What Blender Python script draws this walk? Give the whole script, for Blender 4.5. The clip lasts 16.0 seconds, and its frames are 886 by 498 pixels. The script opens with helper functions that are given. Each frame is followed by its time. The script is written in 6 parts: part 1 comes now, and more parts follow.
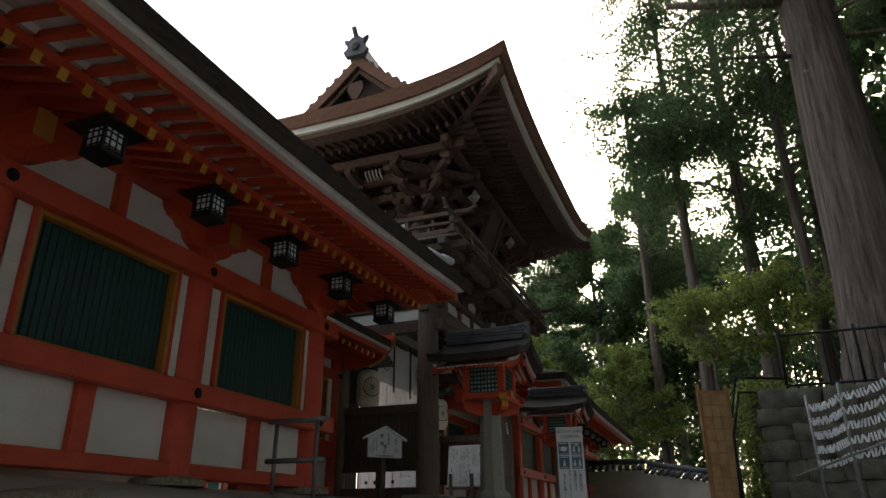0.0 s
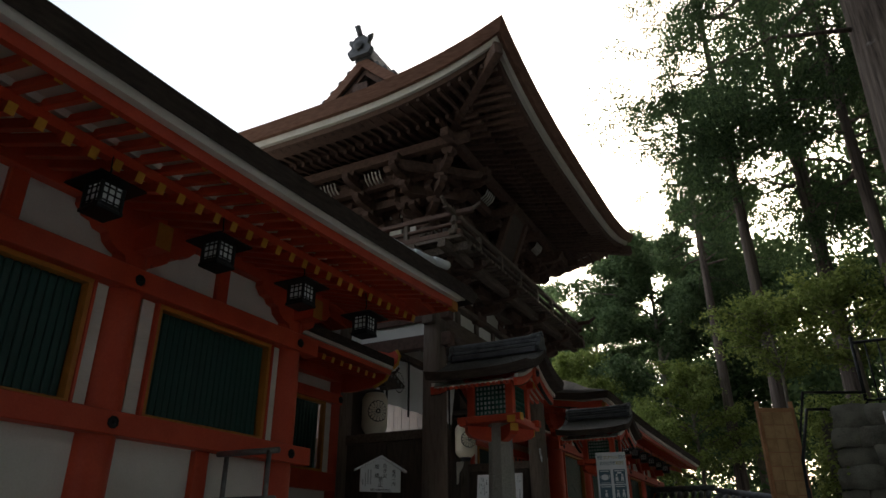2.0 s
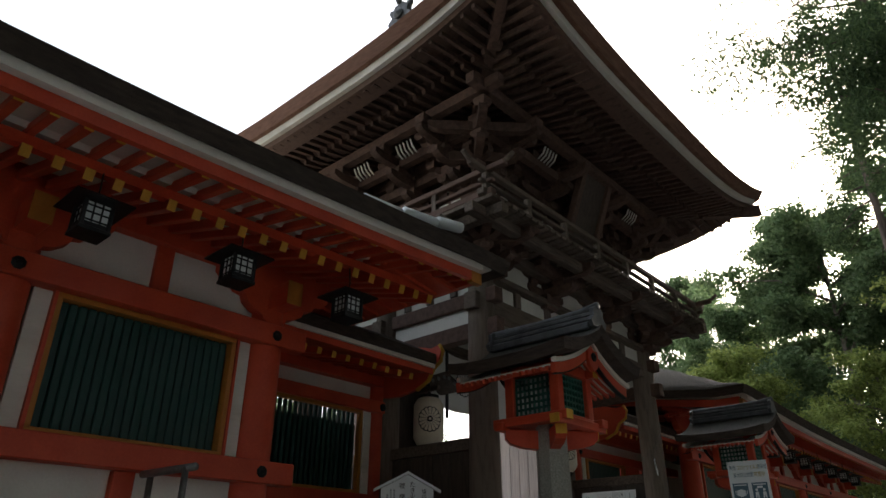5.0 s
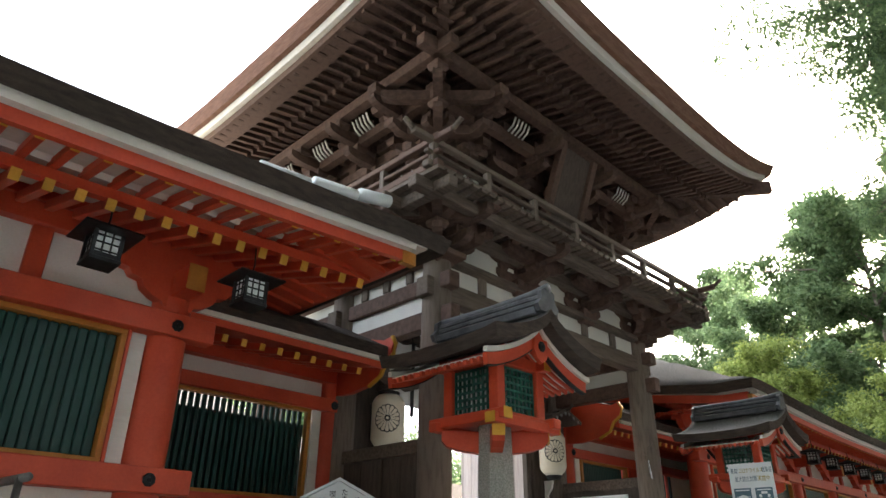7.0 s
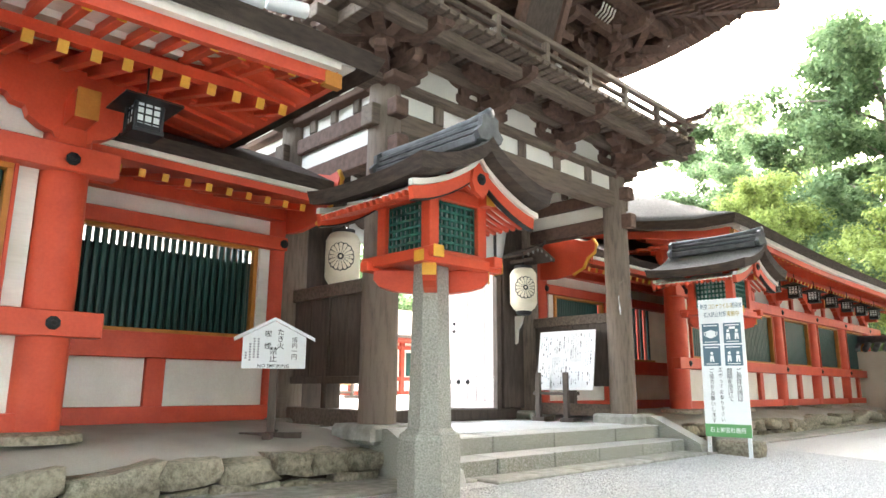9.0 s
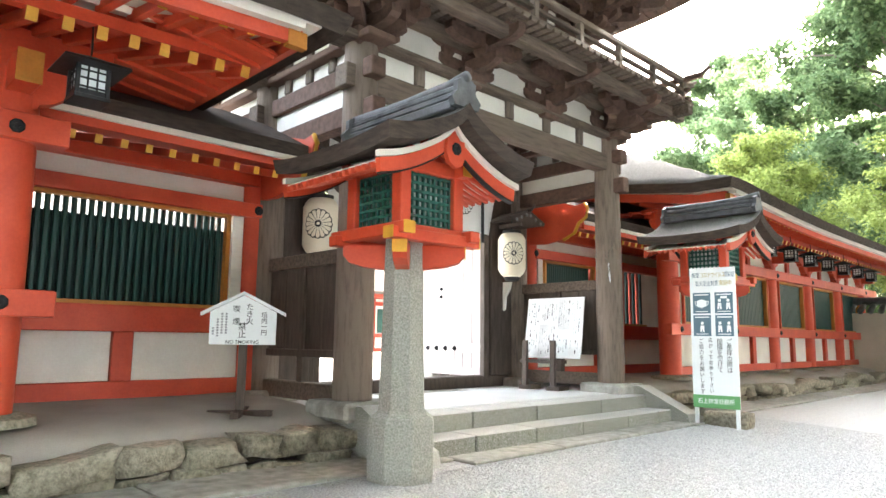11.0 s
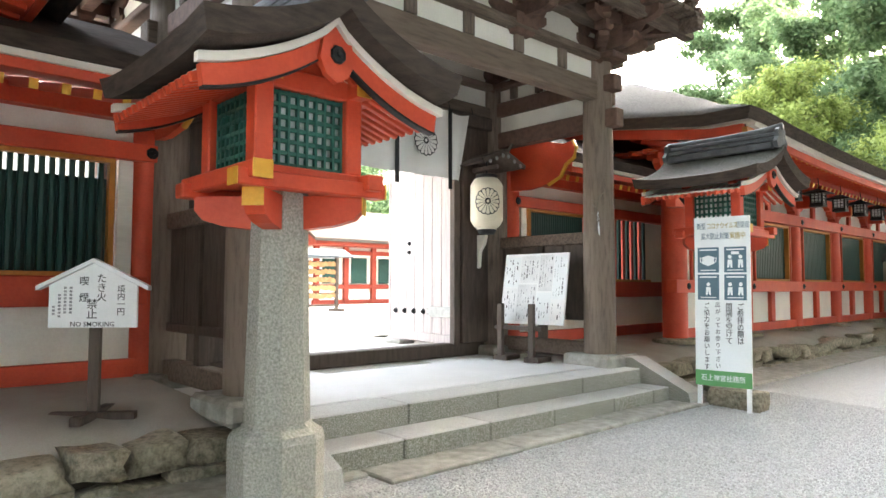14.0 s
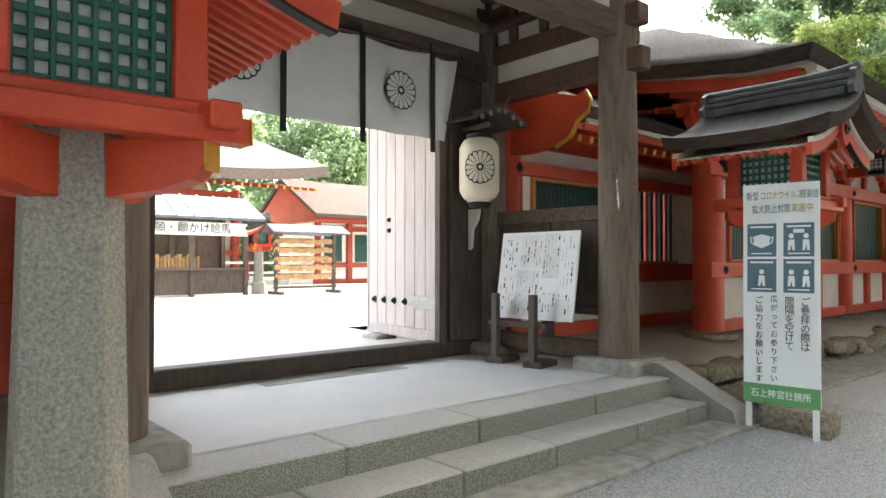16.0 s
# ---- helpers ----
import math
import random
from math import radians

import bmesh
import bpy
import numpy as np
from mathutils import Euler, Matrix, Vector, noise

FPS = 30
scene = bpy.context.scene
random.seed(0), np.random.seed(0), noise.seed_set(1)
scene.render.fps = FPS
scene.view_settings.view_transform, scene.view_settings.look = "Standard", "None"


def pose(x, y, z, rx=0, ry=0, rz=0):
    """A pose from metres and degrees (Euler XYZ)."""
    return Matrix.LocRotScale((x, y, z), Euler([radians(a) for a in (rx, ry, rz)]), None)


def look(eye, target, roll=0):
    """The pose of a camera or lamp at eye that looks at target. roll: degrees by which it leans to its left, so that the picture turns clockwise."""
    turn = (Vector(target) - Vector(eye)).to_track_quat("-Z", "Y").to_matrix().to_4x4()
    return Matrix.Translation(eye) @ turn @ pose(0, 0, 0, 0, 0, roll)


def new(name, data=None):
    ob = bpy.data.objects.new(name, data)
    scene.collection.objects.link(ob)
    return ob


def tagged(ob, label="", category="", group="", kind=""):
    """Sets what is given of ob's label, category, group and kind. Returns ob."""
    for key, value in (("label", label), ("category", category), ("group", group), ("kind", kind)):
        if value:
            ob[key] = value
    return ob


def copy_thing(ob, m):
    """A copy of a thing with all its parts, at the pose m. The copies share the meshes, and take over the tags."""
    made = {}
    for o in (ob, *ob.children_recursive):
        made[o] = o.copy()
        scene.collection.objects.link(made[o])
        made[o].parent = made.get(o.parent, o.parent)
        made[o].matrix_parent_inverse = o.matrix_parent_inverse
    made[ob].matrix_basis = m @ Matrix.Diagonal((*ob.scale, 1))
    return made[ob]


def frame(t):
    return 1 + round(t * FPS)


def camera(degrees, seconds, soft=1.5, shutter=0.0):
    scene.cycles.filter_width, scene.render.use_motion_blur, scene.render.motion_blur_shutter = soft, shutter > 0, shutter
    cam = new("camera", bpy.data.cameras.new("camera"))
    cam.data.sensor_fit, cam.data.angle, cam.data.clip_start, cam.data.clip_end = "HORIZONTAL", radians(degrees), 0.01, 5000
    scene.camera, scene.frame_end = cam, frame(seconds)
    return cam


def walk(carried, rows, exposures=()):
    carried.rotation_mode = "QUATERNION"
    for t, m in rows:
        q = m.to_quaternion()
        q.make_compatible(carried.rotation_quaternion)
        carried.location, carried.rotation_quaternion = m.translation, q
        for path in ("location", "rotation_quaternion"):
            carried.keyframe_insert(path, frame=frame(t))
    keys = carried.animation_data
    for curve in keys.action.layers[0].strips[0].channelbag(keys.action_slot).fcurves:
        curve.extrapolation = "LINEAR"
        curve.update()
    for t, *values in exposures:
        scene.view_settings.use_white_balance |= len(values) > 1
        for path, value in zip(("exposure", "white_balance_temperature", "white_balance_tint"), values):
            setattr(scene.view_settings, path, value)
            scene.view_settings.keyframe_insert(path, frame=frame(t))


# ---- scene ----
cam = camera(66.9, 16.0)
PATH = [
    (0, (0.084, 0.574, 0.067), (-0.588, 2.301, 0.822), -0.3),
    (0.5, (0.16, 0.975, 0.112), (-0.531, 2.687, 0.881), -0.3),
    (1, (0.269, 1.384, 0.182), (-0.458, 3.073, 0.967), -0.5),
    (1.5, (0.35, 1.752, 0.242), (-0.43, 3.411, 1.041), -0.3),
    (2, (0.481, 2.13, 0.279), (-0.353, 3.754, 1.097), -0.3),
    (2.5, (0.583, 2.564, 0.288), (-0.342, 4.134, 1.111), -0.1),
    (3, (0.663, 2.99, 0.339), (-0.338, 4.509, 1.171), 0.1),
    (3.5, (0.762, 3.453, 0.373), (-0.35, 4.89, 1.21), 0.2),
    (4, (0.8, 3.91, 0.405), (-0.36, 5.3, 1.255), 0.4),
    (4.2, (0.808, 4.085, 0.418), (-0.365, 5.463, 1.269), 0.4),
    (6.3, (0.947, 5.675, 0.583), (-0.305, 6.962, 1.465), 0.3),
    (6.5, (0.978, 5.825, 0.609), (-0.287, 7.101, 1.486), 0.5),
    (7, (0.994, 6.072, 0.668), (-0.292, 7.341, 1.527), 0.6),
    (7.5, (1.039, 6.362, 0.699), (-0.278, 7.635, 1.502), 0.5),
    (8, (0.981, 6.597, 0.723), (-0.379, 7.902, 1.389), 0.7),
    (8.5, (0.948, 6.775, 0.775), (-0.45, 8.12, 1.258), 0.7),
    (9, (0.998, 6.984, 0.826), (-0.412, 8.344, 1.231), 0.4),
    (9.2, (0.997, 7.04, 0.863), (-0.413, 8.405, 1.252), 0.5),
    (11.3, (0.925, 7.411, 1.049), (-0.508, 8.783, 1.305), 0.7),
    (11.5, (0.918, 7.479, 1.034), (-0.526, 8.84, 1.284), 0.6),
    (12, (0.881, 7.644, 1.094), (-0.569, 9.005, 1.304), 0.5),
    (12.5, (0.834, 7.917, 1.196), (-0.629, 9.27, 1.371), 0.3),
    (13, (0.727, 8.182, 1.23), (-0.738, 9.534, 1.386), 0.2),
    (13.5, (0.567, 8.52, 1.26), (-0.902, 9.87, 1.391), 0.2),
    (14, (0.365, 8.903, 1.277), (-1.107, 10.253, 1.388), 0.1),
    (14.5, (0.114, 9.24, 1.315), (-1.363, 10.585, 1.406), 0.2),
    (15, (-0.098, 9.592, 1.342), (-1.576, 10.936, 1.418), 0.1),
    (15.5, (-0.353, 9.918, 1.37), (-1.844, 11.249, 1.428), 0.0),
    (16, (-0.592, 10.279, 1.384), (-2.098, 11.593, 1.423), 0.0),
]
EXPOSURES = [(0, 0.7), (1.5, 0.3), (3.5, 0.04), (4.2, 0.12), (6.3, 2.15), (7, 2.52), (7.5, 3.0), (8, 3.5), (8.5, 3.9), (9, 4.15), (11.5, 4.13), (12.5, 4.0), (14, 3.7), (16, 3.05)]
walk(cam, [(t, look(eye, target, roll)) for t, eye, target, roll in PATH], EXPOSURES)

# ---- world, sun, exposure ----
world = bpy.data.worlds.new("world")
scene.world = world
world.use_nodes = True
wn = world.node_tree
sky = wn.nodes.new("ShaderNodeTexSky")
sky.sky_type = "NISHITA"
sky.sun_disc = False
sky.sun_elevation = radians(29)
sky.sun_rotation = radians(1.2)
sky.air_density, sky.dust_density, sky.ozone_density = 1.0, 6.0, 1.0
bg = wn.nodes["Background"]
haze = wn.nodes.new("ShaderNodeMix")
haze.data_type, haze.blend_type = "RGBA", "ADD"
haze.inputs[0].default_value = 1.0
wn.links.new(sky.outputs[0], haze.inputs[6])
haze.inputs[7].default_value = (3.4, 3.4, 3.35, 1)
wn.links.new(haze.outputs[2], bg.inputs[0])
bg.inputs[1].default_value = 0.15
sun_data = bpy.data.lights.new("sun", "SUN")
sun_data.energy, sun_data.angle, sun_data.color = 2.6, radians(1.5), (1.0, 0.93, 0.82)
sun = new("sun", sun_data)
sun.matrix_basis = look((0.4, 20, 30), (0.4 - 0.019 * 10, 20 - 0.875 * 10, 30 - 0.483 * 10))

# ---- materials ----


def material(name, dark, light, scale=6.0, rough=0.7, bump=0.2, bump_scale=60.0, stretch=(1, 1, 1), metal=0.0, wear=0.0, wear_colour=(0.3, 0.28, 0.25), vary=0.0, spec=0.4):
    m = bpy.data.materials.new(name)
    m.use_nodes = True
    nt = m.node_tree
    N, L = nt.nodes, nt.links
    p = N["Principled BSDF"]
    p.inputs["Roughness"].default_value = rough
    p.inputs["Metallic"].default_value = metal
    p.inputs["Specular IOR Level"].default_value = spec
    geo = N.new("ShaderNodeNewGeometry")
    mp = N.new("ShaderNodeMapping")
    mp.inputs["Scale"].default_value = stretch
    L.new(geo.outputs["Position"], mp.inputs["Vector"])
    big = N.new("ShaderNodeTexNoise")
    big.inputs["Scale"].default_value, big.inputs["Detail"].default_value = scale, 6
    fine = N.new("ShaderNodeTexNoise")
    fine.inputs["Scale"].default_value, fine.inputs["Detail"].default_value = bump_scale, 4
    L.new(mp.outputs[0], big.inputs["Vector"])
    L.new(mp.outputs[0], fine.inputs["Vector"])
    add = N.new("ShaderNodeMath")
    add.operation = "MULTIPLY_ADD"
    L.new(fine.outputs["Fac"], add.inputs[0])
    add.inputs[1].default_value = 0.45
    L.new(big.outputs["Fac"], add.inputs[2])
    info = N.new("ShaderNodeObjectInfo")
    shift = N.new("ShaderNodeMath")
    shift.operation = "MULTIPLY_ADD"
    L.new(info.outputs["Random"], shift.inputs[0])
    shift.inputs[1].default_value = vary
    L.new(add.outputs[0], shift.inputs[2])
    ramp = N.new("ShaderNodeValToRGB")
    ramp.color_ramp.elements[0].position, ramp.color_ramp.elements[1].position = 0.45 + vary * 0.3, 0.98 + vary * 0.7
    ramp.color_ramp.elements[0].color = (*dark, 1)
    ramp.color_ramp.elements[1].color = (*light, 1)
    L.new(shift.outputs[0], ramp.inputs[0])
    out = ramp.outputs[0]
    if wear:
        worn = N.new("ShaderNodeTexNoise")
        worn.inputs["Scale"].default_value, worn.inputs["Detail"].default_value, worn.inputs["Roughness"].default_value = scale * 0.7, 9, 0.7
        L.new(geo.outputs["Position"], worn.inputs["Vector"])
        cut = N.new("ShaderNodeValToRGB")
        cut.color_ramp.elements[0].position, cut.color_ramp.elements[1].position = 0.74 - wear * 0.3, 0.84 - wear * 0.2
        L.new(worn.outputs["Fac"], cut.inputs[0])
        mix = N.new("ShaderNodeMix")
        mix.data_type = "RGBA"
        L.new(cut.outputs[0], mix.inputs[0])
        L.new(out, mix.inputs[6])
        mix.inputs[7].default_value = (*wear_colour, 1)
        out = mix.outputs[2]
    L.new(out, p.inputs["Base Color"])
    if bump:
        b = N.new("ShaderNodeBump")
        b.inputs["Strength"].default_value, b.inputs["Distance"].default_value = bump, 0.01
        L.new(fine.outputs["Fac"], b.inputs["Height"])
        L.new(b.outputs[0], p.inputs["Normal"])
    return m


def leaf_material(name, dark, light):
    m = bpy.data.materials.new(name)
    m.use_nodes = True
    N, L = m.node_tree.nodes, m.node_tree.links
    p = N["Principled BSDF"]
    p.inputs["Roughness"].default_value = 0.55
    p.inputs["Specular IOR Level"].default_value = 0.25
    geo = N.new("ShaderNodeNewGeometry")
    ramp = N.new("ShaderNodeValToRGB")
    ramp.color_ramp.elements[0].color = (*dark, 1)
    ramp.color_ramp.elements[1].color = (*light, 1)
    L.new(geo.outputs["Random Per Island"], ramp.inputs[0])
    L.new(ramp.outputs[0], p.inputs["Base Color"])
    tr = N.new("ShaderNodeBsdfTranslucent")
    L.new(ramp.outputs[0], tr.inputs["Color"])
    mix = N.new("ShaderNodeMixShader")
    mix.inputs[0].default_value = 0.58
    L.new(p.outputs[0], mix.inputs[1])
    L.new(tr.outputs[0], mix.inputs[2])
    L.new(mix.outputs[0], N["Material Output"].inputs["Surface"])
    return m


red = material("vermilion_paint", (0.46, 0.045, 0.016), (0.61, 0.082, 0.032), 3, 0.5, 0.06, 40, wear=0.12, wear_colour=(0.34, 0.05, 0.02))
white = material("white_plaster", (0.66, 0.63, 0.56), (0.82, 0.80, 0.73), 2, 0.85, 0.08, 50)
white_board = material("white_painted_board", (0.62, 0.58, 0.50), (0.78, 0.74, 0.66), 4, 0.7, 0.1, 40, (1, 0.2, 1))
ochre = material("ochre_paint", (0.52, 0.25, 0.02), (0.68, 0.36, 0.04), 8, 0.5, 0.05, 60)
ochre_dark = material("ochre_frame_paint", (0.38, 0.14, 0.02), (0.5, 0.2, 0.03), 8, 0.55, 0.05, 60)
green = material("green_slat_paint", (0.004, 0.033, 0.026), (0.007, 0.050, 0.038), 5, 0.5, 0.08, 50, vary=0.2)
green_dark = material("green_backing", (0.004, 0.02, 0.016), (0.006, 0.03, 0.024), 5, 0.7, 0.0)
wood = material("weathered_gate_wood", (0.07, 0.052, 0.04), (0.2, 0.155, 0.12), 5, 0.8, 0.5, 45, (6, 6, 0.7), vary=0.25, wear=0.2, wear_colour=(0.21, 0.175, 0.14))
wood_h = material("weathered_beam_wood", (0.068, 0.048, 0.035), (0.175, 0.132, 0.1), 5, 0.8, 0.5, 45, (6, 0.7, 6), vary=0.25, wear=0.2, wear_colour=(0.26, 0.22, 0.18))
wood_brown = material("brown_eave_wood", (0.060, 0.034, 0.025), (0.135, 0.08, 0.058), 5, 0.8, 0.3, 45, (3, 3, 3), vary=0.3)
dark_wood = material("dark_stained_wood", (0.045, 0.032, 0.025), (0.10, 0.075, 0.058), 5, 0.75, 0.4, 45, (5, 5, 0.8), vary=0.2)
door_wood = material("pale_door_wood", (0.36, 0.305, 0.285), (0.53, 0.47, 0.44), 5, 0.75, 0.3, 40, (8, 8, 0.5), vary=0.2)
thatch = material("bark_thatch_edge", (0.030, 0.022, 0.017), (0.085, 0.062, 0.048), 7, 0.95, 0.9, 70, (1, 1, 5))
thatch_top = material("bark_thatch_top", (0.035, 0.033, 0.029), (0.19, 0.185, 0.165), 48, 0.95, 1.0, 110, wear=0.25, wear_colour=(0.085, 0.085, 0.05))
thatch_brown = material("gate_thatch_edge", (0.13, 0.06, 0.038), (0.25, 0.13, 0.085), 6, 0.9, 0.6, 70, (1, 1, 6))
tile = material("dark_roof_tile", (0.045, 0.048, 0.05), (0.12, 0.125, 0.13), 9, 0.5, 0.2, 50)
iron = material("black_iron", (0.010, 0.010, 0.011), (0.03, 0.03, 0.03), 20, 0.5, 0.1, 80, metal=0.6)
steel = material("grey_metal", (0.16, 0.16, 0.155), (0.26, 0.26, 0.25), 20, 0.45, 0.05, 80, metal=0.7)
granite = material("granite", (0.19, 0.185, 0.155), (0.40, 0.385, 0.34), 9, 0.85, 0.5, 170, vary=0.15, wear=0.4, wear_colour=(0.135, 0.135, 0.09))
granite_pale = material("pale_granite_post", (0.19, 0.185, 0.155), (0.47, 0.46, 0.40), 75, 0.85, 0.7, 210, wear=0.3, wear_colour=(0.16, 0.155, 0.11))
def worn_shaded_steps():
    """Granite with treads worn pale by feet, mossy risers, and the risers' shade put into the colour."""
    m = material("worn_shaded_step_granite", (0.33, 0.325, 0.295), (0.56, 0.55, 0.52), 85, 0.85, 0.6, 230, vary=0.12, wear=0.2, wear_colour=(0.2, 0.195, 0.15))
    N, L = m.node_tree.nodes, m.node_tree.links
    p = N["Principled BSDF"]
    base = p.inputs["Base Color"].links[0].from_socket
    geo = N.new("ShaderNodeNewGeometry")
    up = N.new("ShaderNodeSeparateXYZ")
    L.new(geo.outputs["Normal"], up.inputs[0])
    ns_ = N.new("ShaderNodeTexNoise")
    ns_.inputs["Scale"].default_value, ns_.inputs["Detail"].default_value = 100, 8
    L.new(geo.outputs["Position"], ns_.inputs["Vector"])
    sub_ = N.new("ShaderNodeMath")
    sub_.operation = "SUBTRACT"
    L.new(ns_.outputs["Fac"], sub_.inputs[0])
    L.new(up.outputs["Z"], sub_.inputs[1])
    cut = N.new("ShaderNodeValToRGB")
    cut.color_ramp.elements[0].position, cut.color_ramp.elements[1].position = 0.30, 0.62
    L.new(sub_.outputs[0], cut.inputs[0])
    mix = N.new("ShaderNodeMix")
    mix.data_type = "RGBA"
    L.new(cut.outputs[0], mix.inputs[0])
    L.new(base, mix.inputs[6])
    # riser colour: moss, with the shade of upright faces mixed in
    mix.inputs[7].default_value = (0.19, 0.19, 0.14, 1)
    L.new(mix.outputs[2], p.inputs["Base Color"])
    return m


step_granite = worn_shaded_steps()
rock = material("mossy_field_stone", (0.11, 0.10, 0.07), (0.37, 0.33, 0.25), 22, 0.9, 1.0, 60, vary=0.2, wear=0.35, wear_colour=(0.10, 0.10, 0.055))
earth = material("packed_terrace_earth", (0.27, 0.25, 0.215), (0.40, 0.375, 0.33), 1.5, 0.95, 0.3, 90)
concrete = material("pale_gate_floor", (0.50, 0.495, 0.475), (0.62, 0.615, 0.595), 1.2, 0.75, 0.12, 60, wear=0.05)
gravel = material("grey_gravel", (0.15, 0.148, 0.14), (0.66, 0.65, 0.63), 75, 0.95, 1.0, 120)
stone_bits = material("gravel_stones", (0.26, 0.255, 0.245), (0.64, 0.63, 0.61), 40, 0.9, 0.1, 160)
# darker vermilion for the court buildings, with their shade put into the colour
red_shaded = material("shaded_court_red_paint", (0.20, 0.025, 0.012), (0.30, 0.045, 0.02), 3, 0.6, 0.06, 40)
green_lattice = material("green_lattice_paint", (0.010, 0.075, 0.055), (0.016, 0.115, 0.082), 5, 0.5, 0.08, 50)
sand = material("pale_court_sand", (0.46, 0.44, 0.39), (0.55, 0.53, 0.47), 3, 0.95, 0.4, 120)
soil = material("forest_soil", (0.035, 0.028, 0.018), (0.09, 0.075, 0.05), 1.5, 0.95, 0.7, 20)
paper = material("lantern_paper", (0.70, 0.62, 0.47), (0.82, 0.75, 0.6), 5, 0.8, 0.05, 50)
cloth = material("white_cloth", (0.70, 0.69, 0.66), (0.80, 0.79, 0.76), 3, 0.9, 0.15, 300)
ink = material("black_ink", (0.012, 0.012, 0.012), (0.025, 0.025, 0.025), 8, 0.7, 0.0)
sheet = material("white_sign_sheet", (0.70, 0.72, 0.72), (0.80, 0.82, 0.82), 3, 0.5, 0.02, 60)
sign_blue = material("slate_blue_print", (0.075, 0.135, 0.175), (0.095, 0.16, 0.2), 4, 0.5, 0.0)
sign_green = material("green_print", (0.10, 0.30, 0.10), (0.13, 0.35, 0.13), 4, 0.5, 0.0)
sign_yellow = material("yellow_print", (0.32, 0.23, 0.01), (0.4, 0.29, 0.015), 4, 0.5, 0.0)
old_paper = material("notice_paper", (0.55, 0.55, 0.55), (0.80, 0.80, 0.79), 3, 0.8, 0.05, 60, vary=0.4)
print_grey = material("faded_print", (0.14, 0.15, 0.17), (0.42, 0.42, 0.42), 30, 0.8, 0.0)
bark = material("cedar_bark", (0.035, 0.025, 0.02), (0.19, 0.15, 0.122), 1.6, 0.95, 1.0, 9, (7, 7, 0.35), wear=0.3, wear_colour=(0.3, 0.29, 0.26))
rock_dark = material("dark_mossy_stone", (0.05, 0.048, 0.035), (0.16, 0.15, 0.115), 4, 0.95, 0.9, 40, vary=0.2, wear=0.4, wear_colour=(0.045, 0.055, 0.025))
bark_grey = material("grey_bark", (0.10, 0.085, 0.065), (0.26, 0.225, 0.18), 5, 0.95, 0.7, 30, (4, 4, 0.8))
leaf_cedar = leaf_material("cedar_needles", (0.04, 0.075, 0.032), (0.12, 0.175, 0.07))
leaf_green = leaf_material("broad_leaves", (0.08, 0.135, 0.06), (0.20, 0.275, 0.13))
leaf_yellow = leaf_material("yellowish_leaves", (0.15, 0.20, 0.05), (0.34, 0.40, 0.12))
# darker copy of the green leaves, the woods' shade put into the colour
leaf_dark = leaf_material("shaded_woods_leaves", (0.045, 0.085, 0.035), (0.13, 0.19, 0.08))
plaster_old = material("aged_cream_plaster", (0.40, 0.36, 0.28), (0.6, 0.56, 0.46), 1.2, 0.9, 0.2, 40, wear=0.3, wear_colour=(0.33, 0.2, 0.13))
metal_roof = material("pale_metal_roof", (0.07, 0.08, 0.09), (0.12, 0.135, 0.15), 4, 0.45, 0.03, 40, metal=0.2)
ema_wood = material("plaque_wood", (0.26, 0.14, 0.055), (0.42, 0.26, 0.12), 6, 0.7, 0.1, 60, vary=0.3)
wooden_panel = material("orange_wood_panel", (0.25, 0.12, 0.05), (0.4, 0.2, 0.09), 5, 0.7, 0.3, 50, vary=0.2)

# ---- builders ----
BOXES = {}


def chamfered(sx, sy, sz, b):
    """Vertices and faces of a box with cut edges, centred on its origin."""
    h = (sx / 2, sy / 2, sz / 2)
    b = min(b, *(0.4 * v for v in h))
    vs, fs, idx = [], [], {}
    for i in range(8):
        s = [1 if i >> k & 1 else -1 for k in range(3)]
        for k in range(3):
            idx[i, k] = len(vs)
            vs.append([s[j] * (h[j] if j == k else h[j] - b) for j in range(3)])
    centre = lambda f: [sum(vs[v][j] for v in f) / len(f) for j in range(3)]

    def add(f):
        a, c, d = (Vector(vs[f[k]]) for k in (0, 1, 2))
        fs.append(f if (c - a).cross(d - a).dot(Vector(centre(f))) > 0 else f[::-1])
    for k in range(3):
        o = [j for j in range(3) if j != k]
        for side in (0, 1):
            c = [(side << k) | (p << o[0]) | (q << o[1]) for p, q in ((0, 0), (1, 0), (1, 1), (0, 1))]
            add([idx[i, k] for i in c])
        for p in (0, 1):
            for q in (0, 1):
                a = (p << o[0]) | (q << o[1])
                e = a | (1 << k)
                add([idx[a, o[0]], idx[e, o[0]], idx[e, o[1]], idx[a, o[1]]])
    for i in range(8):
        add([idx[i, k] for k in range(3)])
    return vs, fs


def raw(name, vs, fs, mat, smooth=False):
    me = bpy.data.meshes.new(name)
    me.from_pydata([tuple(v) for v in vs], [], [tuple(f) for f in fs])
    me.materials.append(mat)
    if smooth:
        me.polygons.foreach_set("use_smooth", [True] * len(me.polygons))
    return me


def hang(ob, parent):
    """Makes ob a part of parent; both poses are in the world."""
    ob.parent = parent
    ob.matrix_parent_inverse = parent.matrix_basis.inverted()
    return ob


def put(name, me, m, parent=None, label=""):
    ob = new(name, me)
    ob.matrix_basis = m
    if parent:
        hang(ob, parent)
    return tagged(ob, label)


def thing(name, label, category, at=(0, 0, 0), kind="", group=""):
    ob = new(name)
    ob.empty_display_size = 0.1
    ob.matrix_basis = pose(*at)
    return tagged(ob, label, category, group, kind)


